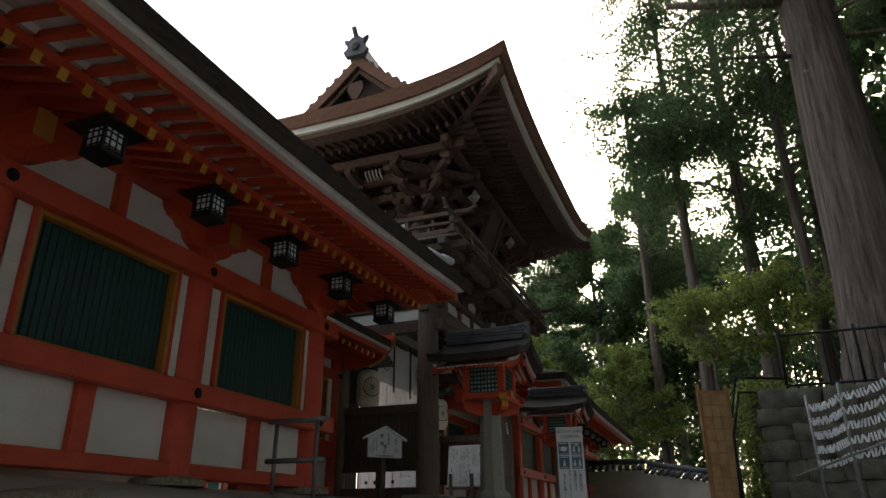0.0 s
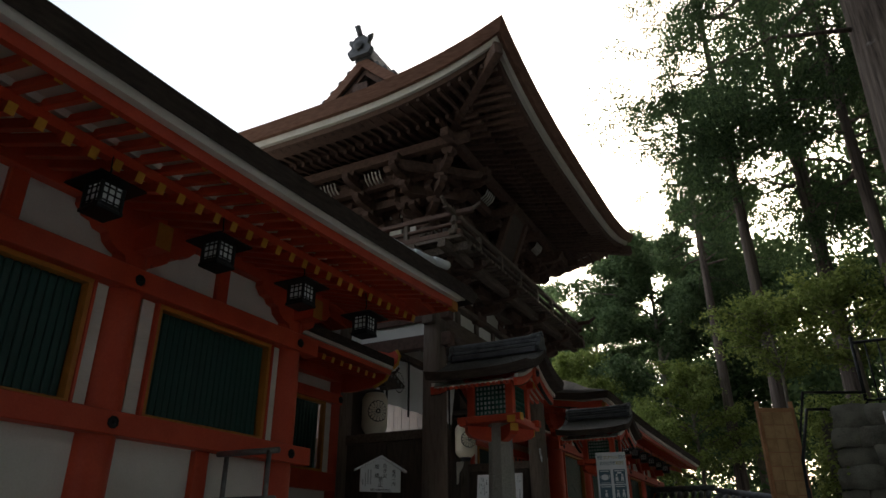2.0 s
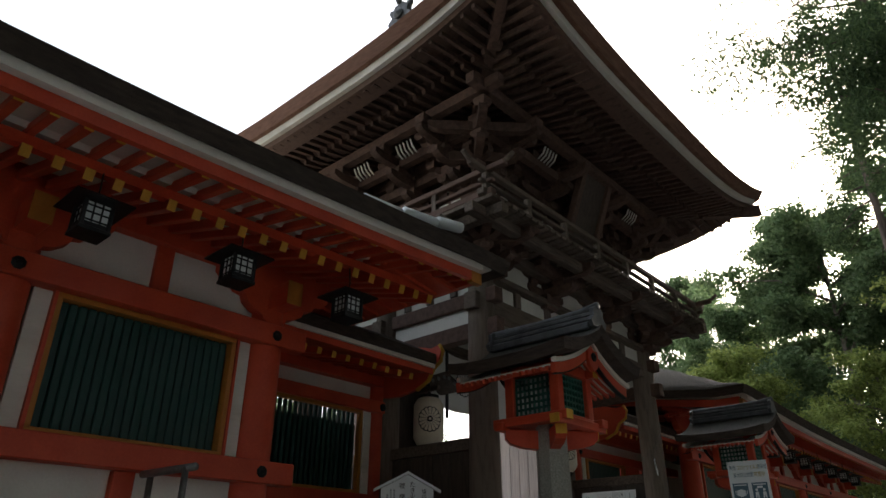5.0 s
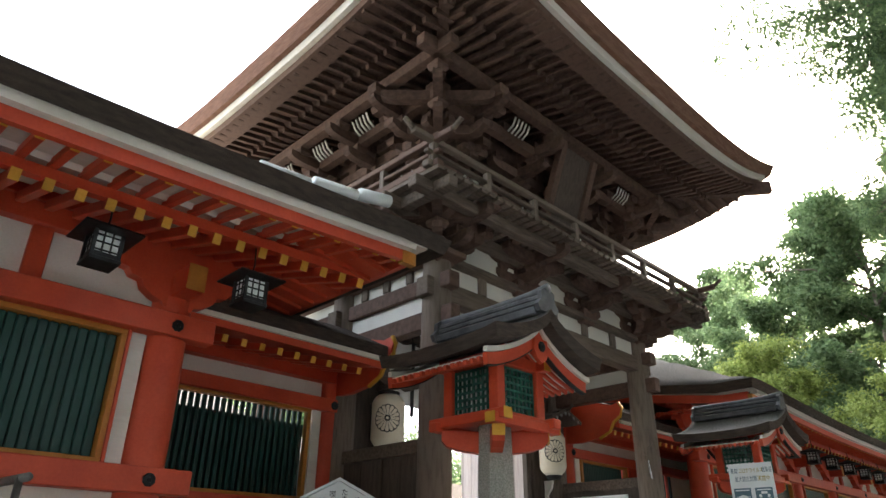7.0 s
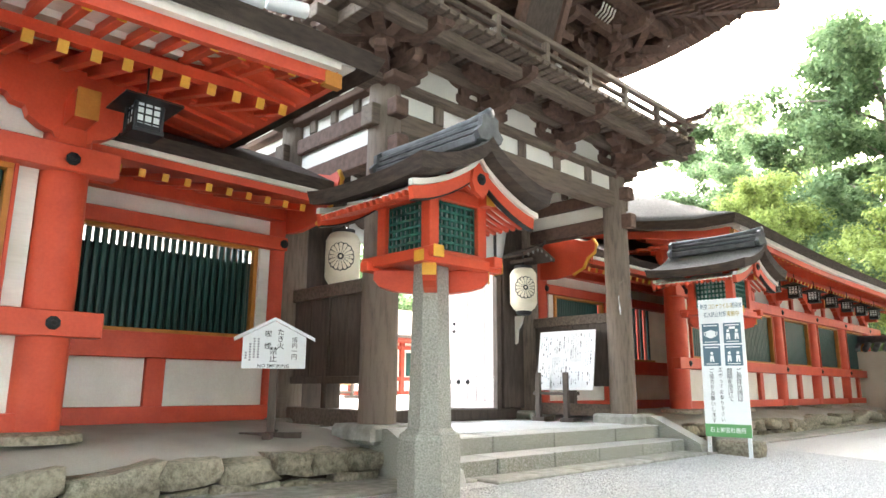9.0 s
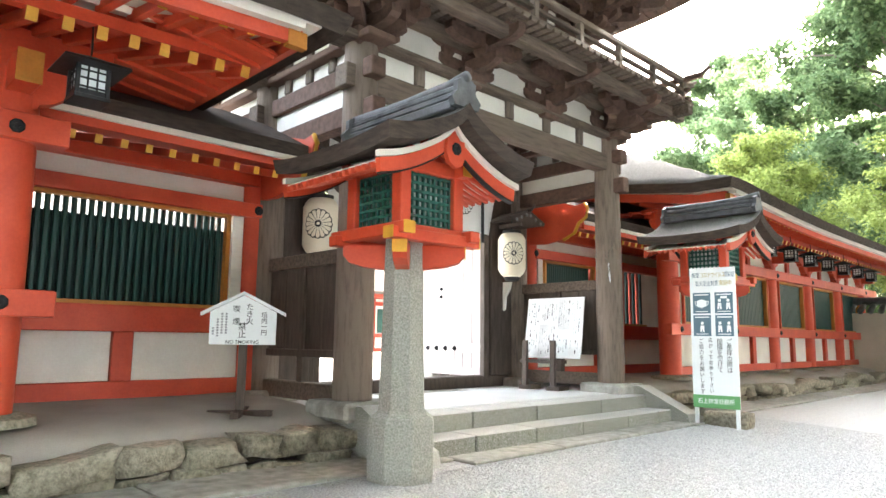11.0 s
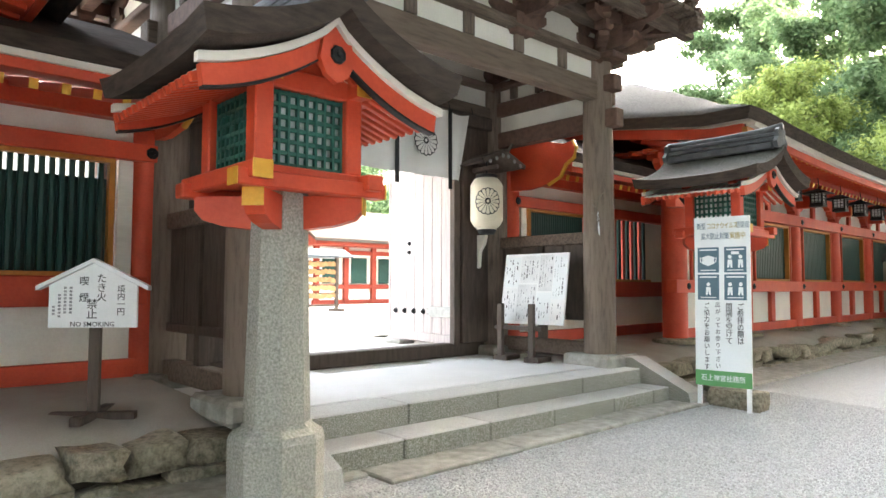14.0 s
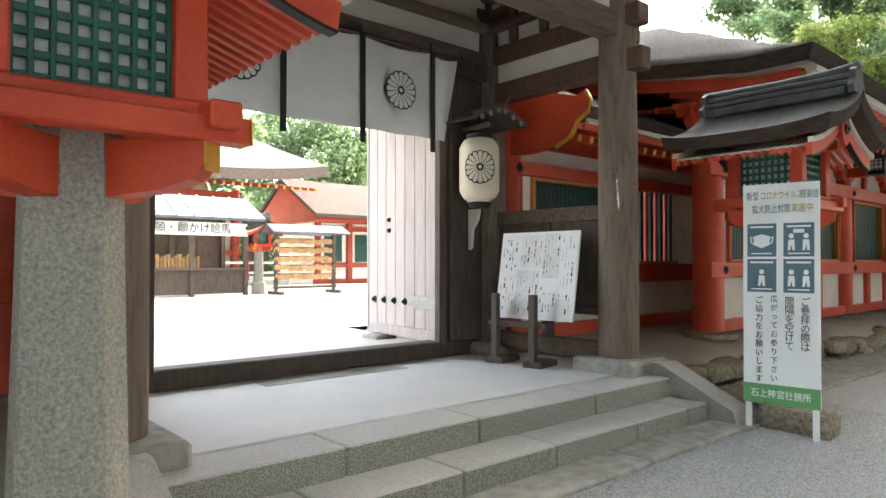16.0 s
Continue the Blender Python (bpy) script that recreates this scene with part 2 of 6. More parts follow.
def box(name, lo, hi, mat, parent=None, bev=0.008, label="", turn=(0, 0, 0)):
    size = tuple(round(hi[k] - lo[k], 4) for k in range(3))
    key = (size, bev, mat.name)
    if key not in BOXES:
        BOXES[key] = raw(name, *chamfered(*size, bev), mat)
    return put(name, BOXES[key], pose(*((lo[k] + hi[k]) / 2 for k in range(3)), *turn), parent, label)


def stick(name, a, b, w, h, mat, parent=None, bev=0.006, label=""):
    """A straight bar of section w x h from a to b."""
    a, b = Vector(a), Vector(b)
    d = b - a
    size = (round(w, 4), round(d.length, 3), round(h, 4))
    key = (size, bev, mat.name)
    if key not in BOXES:
        BOXES[key] = raw(name, *chamfered(*size, bev), mat)
    side = d.cross(Vector((0, 0, 1)))
    side = side.normalized() if side.length > 1e-5 else Vector((1, 0, 0))
    up = side.cross(d.normalized())
    m = Matrix((side, d.normalized(), up)).transposed().to_4x4()
    m.translation = (a + b) / 2
    return put(name, BOXES[key], m, parent, label)


def lathe(name, prof, n, mat, parent=None, at=(0, 0, 0), label="", smooth=True, turn=(0, 0, 0)):
    """A turned body; prof is (radius, z) from bottom to top."""
    vs, fs = [], []
    for r, z in prof:
        for k in range(n):
            a = 2 * math.pi * (k + 0.5) / n
            vs.append((r * math.cos(a), r * math.sin(a), z))
    for j in range(len(prof) - 1):
        for k in range(n):
            k2 = (k + 1) % n
            fs.append((j * n + k, j * n + k2, (j + 1) * n + k2, (j + 1) * n + k))
    fs.append(tuple(range(n))[::-1])
    fs.append(tuple((len(prof) - 1) * n + k for k in range(n)))
    me = raw(name, vs, fs, mat, smooth)
    if smooth:
        me.set_sharp_from_angle(angle=radians(40))
    return put(name, me, pose(*at, *turn), parent, label)


def slab(name, outline, depth, mat, m, parent=None, label=""):
    """An outline in the xy plane, extruded by depth along z, at the pose m."""
    n = len(outline)
    area = sum(outline[i][0] * outline[(i + 1) % n][1] - outline[(i + 1) % n][0] * outline[i][1] for i in range(n))
    if area < 0:
        outline = outline[::-1]
    vs = [(x, y, 0) for x, y in outline] + [(x, y, depth) for x, y in outline]
    fs = [tuple(range(n))[::-1], tuple(range(n, 2 * n))] + [(i, (i + 1) % n, n + (i + 1) % n, n + i) for i in range(n)]
    return put(name, raw(name, vs, fs, mat), m, parent, label)


def frame_of(origin, ux, uy):
    """A pose whose x and y axes run along ux and uy."""
    ux, uy = Vector(ux).normalized(), Vector(uy).normalized()
    m = Matrix((ux, uy, ux.cross(uy))).transposed().to_4x4()
    m.translation = origin
    return m


def sweep(name, path, section, mat, parent=None, label="", smooth=False):
    """A section [(out, up)] carried along path points; out is to the right of the way in plan."""
    vs, fs, n = [], [], len(section)
    P = [Vector(p) for p in path]
    for i, p in enumerate(P):
        d = (P[min(i + 1, len(P) - 1)] - P[max(i - 1, 0)])
        d.z = 0
        d.normalize()
        right = Vector((d.y, -d.x, 0))
        for o, u in section:
            vs.append(p + right * o + Vector((0, 0, u)))
    for i in range(len(P) - 1):
        for k in range(n):
            k2 = (k + 1) % n
            fs.append((i * n + k, (i + 1) * n + k, (i + 1) * n + k2, i * n + k2))
    fs.append(tuple(range(n)))
    fs.append(tuple((len(P) - 1) * n + k for k in range(n))[::-1])
    me = raw(name, vs, fs, mat, smooth)
    bm = bmesh.new()
    bm.from_mesh(me)
    bmesh.ops.recalc_face_normals(bm, faces=bm.faces)
    bm.to_mesh(me)
    bm.free()
    return put(name, me, Matrix(), parent, label)


def tube(name, pts, r, mat, parent=None, n=8, label="", taper=1.0):
    vs, fs = [], []
    P = [Vector(p) for p in pts]
    for i, p in enumerate(P):
        d = (P[min(i + 1, len(P) - 1)] - P[max(i - 1, 0)]).normalized()
        s = d.cross(Vector((0.13, 0.27, 1)) if abs(d.z) < 0.95 else Vector((1, 0.1, 0))).normalized()
        u = s.cross(d)
        rr = r * (1 + (taper - 1) * i / (len(P) - 1))
        for k in range(n):
            a = 2 * math.pi * k / n
            vs.append(p + (s * math.cos(a) + u * math.sin(a)) * rr)
    for i in range(len(P) - 1):
        for k in range(n):
            k2 = (k + 1) % n
            fs.append((i * n + k, i * n + k2, (i + 1) * n + k2, (i + 1) * n + k))
    fs += [tuple(range(n))[::-1], tuple((len(P) - 1) * n + k for k in range(n))]
    return put(name, raw(name, vs, fs, mat, True), Matrix(), parent, label)


def text_mesh(name, body, size, mat, m, parent=None, vertical=False, align="CENTER", squeeze=1.0, pitch=0.0):
    c = bpy.data.curves.new(name, "FONT")
    c.body = "\n".join(body) if vertical else body
    c.size, c.align_x, c.align_y, c.extrude = size, align, "CENTER" if not vertical else "TOP", 0.0008
    c.space_line = pitch / size if pitch else 1.0
    c.resolution_u = 2
    c.offset = size * 0.005
    tmp = bpy.data.objects.new(name, c)
    scene.collection.objects.link(tmp)
    me = bpy.data.meshes.new_from_object(tmp.evaluated_get(bpy.context.evaluated_depsgraph_get()))
    bpy.data.objects.remove(tmp)
    bpy.data.curves.remove(c)
    me.materials.clear()
    me.materials.append(mat)
    if squeeze != 1.0:
        me.transform(Matrix.Diagonal((squeeze, 1, 1, 1)))
    return put(name, me, m, parent)


def blob(name, size, mat, m, parent=None, seed=0, rough=0.12, label=""):
    """A rounded, uneven stone."""
    bm = bmesh.new()
    bmesh.ops.create_icosphere(bm, subdivisions=2, radius=1.0)
    for v in bm.verts:
        p = v.co.copy()
        q = Vector([math.copysign(min(1.0, abs(c) * 1.75) ** 0.8 * 0.92, c) for c in p])
        q *= 1 + rough * noise.noise(p * 1.3 + Vector((seed * 3.1, seed, 0))) + 0.35 * rough * noise.noise(p * 4.0 + Vector((seed, 0, seed)))
        v.co = Vector((q.x * size[0] * 0.53, q.y * size[1] * 0.53, q.z * size[2] * 0.53))
    me = bpy.data.meshes.new(name)
    bm.to_mesh(me)
    bm.free()
    me.materials.append(mat)
    me.polygons.foreach_set("use_smooth", [True] * len(me.polygons))
    return put(name, me, m, parent, label)


def crest(parent, m, r, base):
    """A sixteen-petalled flower in black line: black petals, with a pale one on each."""
    vs, fs, vs2, fs2 = [], [], [], []

    def petal(vs, fs, a, r0, r1, w, z):
        i = len(vs)
        c, s = math.cos(a), math.sin(a)
        pts = [(r0, -w * 0.25), (r1 - w, -w), (r1 - w * 0.4, -w * 0.85), (r1, -w * 0.3), (r1, w * 0.3), (r1 - w * 0.4, w * 0.85), (r1 - w, w), (r0, w * 0.25)]
        vs += [(x * c - y * s, x * s + y * c, z) for x, y in pts]
        fs.append(tuple(range(i, i + 8)))
    seg = 96
    vs.append((0, 0, 0))
    for q in (0.3, 0.6, 0.85, 1.0):
        for j in range(seg):
            a = 2 * math.pi * j / seg
            rr = r * q * (1 - (0.05 * abs(math.sin(8 * a)) ** 3 if q == 1.0 else 0))
            vs.append((rr * math.cos(a + math.pi / 16 * 0), rr * math.sin(a), 0))
    for j in range(seg):
        j2 = (j + 1) % seg
        fs.append((0, 1 + j, 1 + j2))
        for b in range(3):
            fs.append((1 + b * seg + j, 1 + (b + 1) * seg + j, 1 + (b + 1) * seg + j2, 1 + b * seg + j2))
    for k in range(16):
        a = 2 * math.pi * k / 16
        petal(vs2, fs2, a, r * 0.22, r * 0.93, r * 0.135, 0.003)
    i = len(vs2)
    vs2 += [(r * 0.11 * math.cos(2 * math.pi * k / 12), r * 0.11 * math.sin(2 * math.pi * k / 12), 0.003) for k in range(12)]
    fs2.append(tuple(range(i, i + 12)))
    c = put("crest", raw("crest", vs, fs, ink), m, parent, "black sixteen-petalled flower crest")
    put("petals", raw("petals", vs2, fs2, base), m, c)

# ---- ground ----
GATE_MID = 13.55


def ground_z(x, y):
    z = -0.045 * min(max(x + 3.3, 0), 6)
    z -= 0.13 * min(max(8 - y, 0), 10)
    if x > 3:
        z += 0.05 * min(x - 3, 12)
    return z


def sheet_mesh(name, xs, ys, height, mat):
    vs = [(x, y, height(x, y)) for y in ys for x in xs]
    n = len(xs)
    fs = [(j * n + i, j * n + i + 1, (j + 1) * n + i + 1, (j + 1) * n + i) for j in range(len(ys) - 1) for i in range(n - 1)]
    return raw(name, vs, fs, mat, True)


def steps_between(a, b, n):
    return [a + (b - a) * i / n for i in range(n + 1)]


far_x = [-900, -300, -100, -45, -30] + steps_between(-24, 12, 48) + [20, 40, 100, 300, 900]
far_y = [-900, -300, -60, -20, -10] + steps_between(-6, 30, 48) + [40, 60, 120, 300, 900]
put("ground", sheet_mesh("ground", far_x, far_y, lambda x, y: ground_z(x, y) - (0.05 if x < -3.8 else 0), gravel), Matrix())
tagged(bpy.data.objects["ground"], "grey gravel forecourt sloping gently towards the path", "ground", kind="structure")

rng = np.random.default_rng(5)


def scatter_stones(n, x0, x1, y0, y1, size):
    vs, fs = [], []
    base = np.array([(1, 0, 0), (-1, 0, 0), (0, 1, 0), (0, -1, 0), (0, 0, 0.7), (0, 0, -0.7)], float)
    tri = [(0, 2, 4), (2, 1, 4), (1, 3, 4), (3, 0, 4), (2, 0, 5), (1, 2, 5), (3, 1, 5), (0, 3, 5)]
    for i in range(n):
        x, y = rng.uniform(x0, x1), rng.uniform(y0, y1)
        a = rng.uniform(0, 6.28)
        s = size * rng.uniform(0.5, 1.4, 3)
        p = base * s
        q = np.stack([p[:, 0] * math.cos(a) - p[:, 1] * math.sin(a) + x, p[:, 0] * math.sin(a) + p[:, 1] * math.cos(a) + y, p[:, 2] + ground_z(x, y) + 0.002], 1)
        k = len(vs)
        vs.extend(q.tolist())
        fs.extend([(a_ + k, b_ + k, c_ + k) for a_, b_, c_ in tri])
    return raw("gravel_stones", vs, fs, stone_bits)


put("gravel", scatter_stones(60000, -3.1, -0.4, 10.6, 17.5, 0.009), Matrix())
tagged(bpy.data.objects["gravel"], "loose grey gravel stones on the forecourt", "gravel", kind="stuff")

# kerb along the whole front
kerb = thing("kerb", "long worn granite kerb slabs flush with the gravel", "kerb", (-3.5, 6, 0), "structure")
y = 2.0
while y < 30:
    ln = rng.uniform(0.9, 1.7)
    g = min(ground_z(-3.4, y), ground_z(-3.4, y + ln))
    x0 = -3.86 if 11.2 < y < 16.2 else -4.12
    x1 = -3.13 if 11.0 < y < 16.4 else -3.36
    box("kerb_stone", (x0, y + 0.006, g - 0.3), (x1 + rng.uniform(-0.012, 0.012), y + ln - 0.006, g + 0.022 + rng.uniform(-0.006, 0.006)), granite, kerb, 0.012)
    y += ln

# ---- steps and gate platform ----
steps = thing("steps", "two worn granite steps up to the gate platform", "steps", (-3.8, GATE_MID, 0), "structure")


def stone_row(x0, x1, z0, z1, cuts, name="step_stone"):
    for a, b in zip(cuts, cuts[1:]):
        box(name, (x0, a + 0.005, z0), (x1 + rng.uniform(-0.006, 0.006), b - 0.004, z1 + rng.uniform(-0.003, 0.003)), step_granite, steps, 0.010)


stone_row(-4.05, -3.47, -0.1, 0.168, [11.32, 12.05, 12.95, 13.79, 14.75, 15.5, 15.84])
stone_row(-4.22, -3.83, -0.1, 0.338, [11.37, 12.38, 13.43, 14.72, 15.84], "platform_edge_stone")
box("gate_platform", (-8.8, 11.06, -0.2), (-4.225, 16.15, 0.346), concrete, None, 0.01)
tagged(bpy.data.objects["gate_platform"], "smooth pale concrete floor under the gate", "floor", kind="structure")
box("floor_patch", (-6.05, 12.86, 0.344), (-5.78, 14.36, 0.350), granite_pale, None, 0.002)
tagged(bpy.data.objects["floor_patch"], "flush granite strip in the pale floor", "floor", kind="structure")
for yy in (11.06, 15.85):
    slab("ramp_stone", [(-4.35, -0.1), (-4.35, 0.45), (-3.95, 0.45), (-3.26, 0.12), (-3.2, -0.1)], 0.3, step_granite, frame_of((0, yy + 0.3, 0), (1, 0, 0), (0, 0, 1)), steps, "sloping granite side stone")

# ---- stone terraces under the corridors ----


def terrace(name, y0, y1, label):
    t = thing(name, label, "terrace", (-4.2, (y0 + y1) / 2, 0), "structure")
    vs, fs = [], []
    xs = [-9, -6.3, -4.9, -4.5, -4.22]
    zs = [0.47, 0.47, 0.41, 0.34, 0.23]
    ys = steps_between(y0, y1, 40)
    for yy in ys:
        for x, z in zip(xs, zs):
            vs.append((x, yy, z + 0.02 * noise.noise(Vector((x * 2, yy * 1.3, 0)))))
        vs.append((-4.36, yy, -1.6))
    n = 6
    for j in range(len(ys) - 1):
        for i in range(n - 1):
            fs.append((j * n + i, j * n + i + 1, (j + 1) * n + i + 1, (j + 1) * n + i))
    put("terrace_top", raw("terrace_top", vs, fs, earth, True), Matrix(), t)
    box("joint_fill", (-4.5, y0, -1.6), (-4.19, y1, 0.16), soil, t, 0.004)
    k = 0
    for course in range(8):
        top = 0.27 - (0.04 + 0.145 * course if course else 0)
        yy = y0 + rng.uniform(-0.3, 0)
        while yy < y1 - 0.1:
            w = rng.uniform(0.3, 0.7) if course == 0 else rng.uniform(0.16, 0.5)
            w *= 1.0 if 6.5 < yy < 22 else 2.0
            h = rng.uniform(0.13, 0.18) * (1.0 if course else 1.2)
            if top > ground_z(-4.1, yy) - 0.05:
                blob("stone", (0.36, w * 0.97, h * 0.95), rock, pose(-4.18 + rng.uniform(-0.05, 0.04), yy + w / 2, top - h / 2 + rng.uniform(-0.035, 0.02), rng.uniform(-9, 9), rng.uniform(-4, 4), rng.uniform(-5, 5)), t, k, 0.33)
                k += 1
            yy += w * 0.99
    return t


terrace("terrace_near", -4.5, 11.05, "packed earth terrace faced with rough mossy field stones")
terrace("terrace_far", 16.16, 30, "earth terrace edged with low rough stones beyond the gate")

# ---- corridors ----
BAY = 2.37


def flower_bolt(parent, x, y, z, r=0.055, turn=(0, 90, 0)):
    lathe("bolt_cover", [(r, 0), (r, 0.008), (r * 0.85, 0.016), (r * 0.4, 0.02), (r * 0.35, 0.03), (r * 0.1, 0.034)], 8, iron, parent, (x, y, z), smooth=False, turn=turn)


def bracket_outline(w, z0, z1):
    """Half-stepped cloud shape that carries the eave beam."""
    h = z1 - z0
    right = [(0.13, 0), (0.15, 0.1 * h), (0.24, 0.16 * h), (0.33, 0.3 * h), (0.36, 0.46 * h), (0.45, 0.5 * h), (0.49, 0.62 * h), (0.58, 0.66 * h), (w, 0.85 * h), (w, h)]
    return [(-a, z0 + b) for a, b in right[::-1]] + [(a, z0 + b) for a, b in right]


def corridor(name, ys, toward, label):
    """Pillars at ys; toward is +1 if the gate lies towards +y of ys[0]."""
    w = thing(name, label, "wall", (-4.9, ys[0], 0.45), "structure")
    for y in ys:
        lathe("pillar", [(0.19, 0), (0.19, 0.05), (0.195, 1.2), (0.18, 2.6)], 20, red, w, (-4.93, y, 0.46))
        lathe("base_stone", [(0.36, 0), (0.35, 0.06), (0.26, 0.085)], 14, rock, w, (-4.93, y, 0.40))
        for z in (1.285, 2.585):
            flower_bolt(w, -4.695, y, z)
        slab("bracket", bracket_outline(0.66, 2.76, 3.2), 0.12, red, frame_of((-4.90, y, 0), (0, 1, 0), (0, 0, 1)), w)
        box("beam_end", (-4.9, y - 0.085, 2.86), (-4.47, y + 0.085, 3.1), red, w)
        box("beam_end_cap", (-4.468, y - 0.087, 2.858), (-4.462, y + 0.087, 3.102), ochre_dark, w, 0.002)
    lo, hi = min(ys), max(ys)
    a, b = (lo - 1.2, hi + 0.36) if toward > 0 else (lo - 0.36, hi + 1.2)
    box("nageshi_lower", (-4.87, a, 1.185), (-4.70, b, 1.385), red, w)
    box("nageshi_upper", (-4.87, a, 2.49), (-4.70, b, 2.70), red, w)
    box("sill_beam", (-4.98, a + 0.3, 0.475), (-4.80, b - 0.3, 0.62), red, w)
    box("eave_beam", (-5.0, a - 0.3, 3.2), (-4.80, b + 0.3, 3.38), red, w)
    box("frieze_plaster", (-4.98, a + 0.3, 2.7), (-4.92, b - 0.36, 3.2), white, w, 0.002)
    for y0, y1 in zip(sorted(ys), sorted(ys)[1:]):
        m = (y0 + y1) / 2
        for p, q in ((y0 + 0.17, m - 0.09), (m + 0.09, y1 - 0.17)):
            box("lower_panel", (-4.96, p, 0.615), (-4.90, q, 1.19), white, w, 0.004)
        box("lower_post", (-4.97, m - 0.09, 0.62), (-4.83, m + 0.09, 1.185), red, w)
        box("frieze_post", (-4.94, m - 0.08, 2.7), (-4.86, m + 0.08, 3.2), red, w)
        for s, yy in ((1, y0), (-1, y1)):
            p, q = sorted((yy + s * 0.19, yy + s * 0.335))
            box("jamb_board", (-4.93, p, 1.385), (-4.85, q, 2.49), white_board, w, 0.004)
            p, q = sorted((yy + s * 0.335, yy + s * 0.365))
            box("jamb_post", (-4.97, p, 1.385), (-4.80, q, 2.49), red, w, 0.004)
        p, q = y0 + 0.365, y1 - 0.365
        win = box("window", (-5.0, p, 1.385), (-4.97, q, 2.49), green_dark, w, 0.002, "window closed with dark green vertical slats")
        for lo_, hi_ in (((-4.95, p, 1.385), (-4.815, q, 1.43)), ((-4.95, p, 2.445), (-4.815, q, 2.49)), ((-4.95, p, 1.43), (-4.815, p + 0.045, 2.445)), ((-4.95, q - 0.045, 1.43), (-4.815, q, 2.445))):
            box("window_frame", lo_, hi_, ochre_dark, win, 0.004)
        n = 20
        for k in range(n):
            yy = p + 0.05 + (q - p - 0.1) * (k + 0.5) / n
            box("slat", (-4.945, yy - 0.035, 1.43), (-4.895, yy + 0.035, 2.445), green, win, 0.012)
    return w


NEAR = [8.39 - BAY * k for k in range(6)]
FAR = [18.68 + BAY * k for k in range(6)]
corridor("wall_near", NEAR, 1, "vermilion pillared corridor wall with white plaster panels and green slatted windows")
corridor("wall_far", FAR, -1, "long vermilion corridor wall with white panels and green windows beyond the gate")


def eave_lift(d):
    """How much the eave rises near its free end, d metres from it."""
    return 0.165 * max(0.0, 1 - d / 6.0) ** 2


def corridor_roof(name, y_end, y_far, s, label):
    """s: +1 when the free end looks to +y."""
    r = thing(name, label, "roof", (-5.9, y_end, 3.4), "structure")
    n = 40
    along = [y_end + (y_far - y_end) * (i / n) ** 1.3 for i in range(n + 1)]
    L = lambda y: eave_lift(abs(y_end - y))
    # thatch: top and underside as one closed shell
    xs = [-3.22 - 5.4 * i / 24 for i in range(25)]
    rise = 0.16 if s < 0 else 0.0

    def top(x, y):
        d = min(-3.22 - x, x + 8.62, (y_end + s * 0.38 - y) * s * 1.75)
        return 3.53 + L(y) + 0.36 * d + 0.015 * d * d + rise * max(0.0, -3.9 - x) * max(0.0, 1 - abs(y_end - y) / 3.0)
    ext = [y_end + s * 0.38] + [y_end + s * v for v in (0.2, -0.2, -0.6, -1.0, -1.5, -2.0, -2.6)] + [y_far + (y_end - s * 3 - y_far) * (1 - i / 12) for i in range(13)]
    m, k = len(xs), len(ext)
    vs = [(x, y, top(x, y)) for y in ext for x in xs] + [(min(max(x, -8.58), -3.28), y - (s * 0.06 if j == 0 else 0), top(x, y) - 0.15) for j, y in enumerate(ext) for x in xs]
    fs, fe = [], []
    for j in range(k - 1):
        for i in range(m - 1):
            a = j * m + i
            fs.append((a, a + 1, a + m + 1, a + m))
            b = a + k * m
            fe.append((b, b + m, b + m + 1, b + 1))
    for i in range(m - 1):
        fe.append((i, k * m + i, k * m + i + 1, i + 1))
    for j in range(k - 1):
        a = j * m
        fe.append((a, a + m, k * m + a + m, k * m + a))
        a += m - 1
        fe.append((a, k * m + a, k * m + a + m, a + m))
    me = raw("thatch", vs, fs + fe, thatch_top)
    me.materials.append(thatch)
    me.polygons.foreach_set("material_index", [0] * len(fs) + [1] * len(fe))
    me.polygons.foreach_set("use_smooth", [True] * len(fs) + [False] * len(fe))
    bm = bmesh.new()
    bm.from_mesh(me)
    bmesh.ops.recalc_face_normals(bm, faces=bm.faces)
    bm.to_mesh(me)
    bm.free()
    put("thatch", me, Matrix(), r, "thick layered bark thatch")
    path = [(-3.4, y, 3.225 + L(y)) for y in (along[::-1] if s > 0 else along)]
    back = [(-4.0, y_end, 3.25 + L(y_end)), (-6, y_end, 3.2), (-8.4, y_end, 3.25)]
    # boards under the thatch; out is towards +x
    for nm, sec, mt in (("eave_board_red", [(-0.06, 0.0), (0.0, 0.0), (0.0, 0.1), (-0.06, 0.1)], red), ("eave_board_white", [(-0.04, 0.1), (0.075, 0.1), (0.085, 0.185), (-0.04, 0.185)], white_board)):
        sweep(nm, path, sec, mt, r)
    e = y_end
    zz = 3.225 + L(e)
    for nm, mt, z0, z1, deep, x0 in (("end_board_red", red, 0.0, 0.145, 0.06, -3.46), ("end_board_white", white_board, 0.146, 0.186, 0.14, -3.32)):
        line = [(xx, zz + rise * max(0.0, -3.9 - xx)) for xx in (x0, -3.9, -4.6, -5.8, -7.2, -8.4)]
        slab(nm, [(a, b + z0) for a, b in line] + [(a, b + z1) for a, b in line[::-1]], deep, mt, frame_of((0, max(e, e + s * deep), 0), (1, 0, 0), (0, 0, 1)), r)
    box("end_cap", (-3.47, min(e - s * 0.1, e + s * 0.065), zz - 0.03), (-3.395, max(e - s * 0.1, e + s * 0.065), zz + 0.1), ochre_dark, r, 0.004)
    # soffits and rafters
    sof = [(-3.46, 3.32), (-4.05, 3.42), (-4.9, 3.52)]
    pts = along[::-1] if s > 0 else along
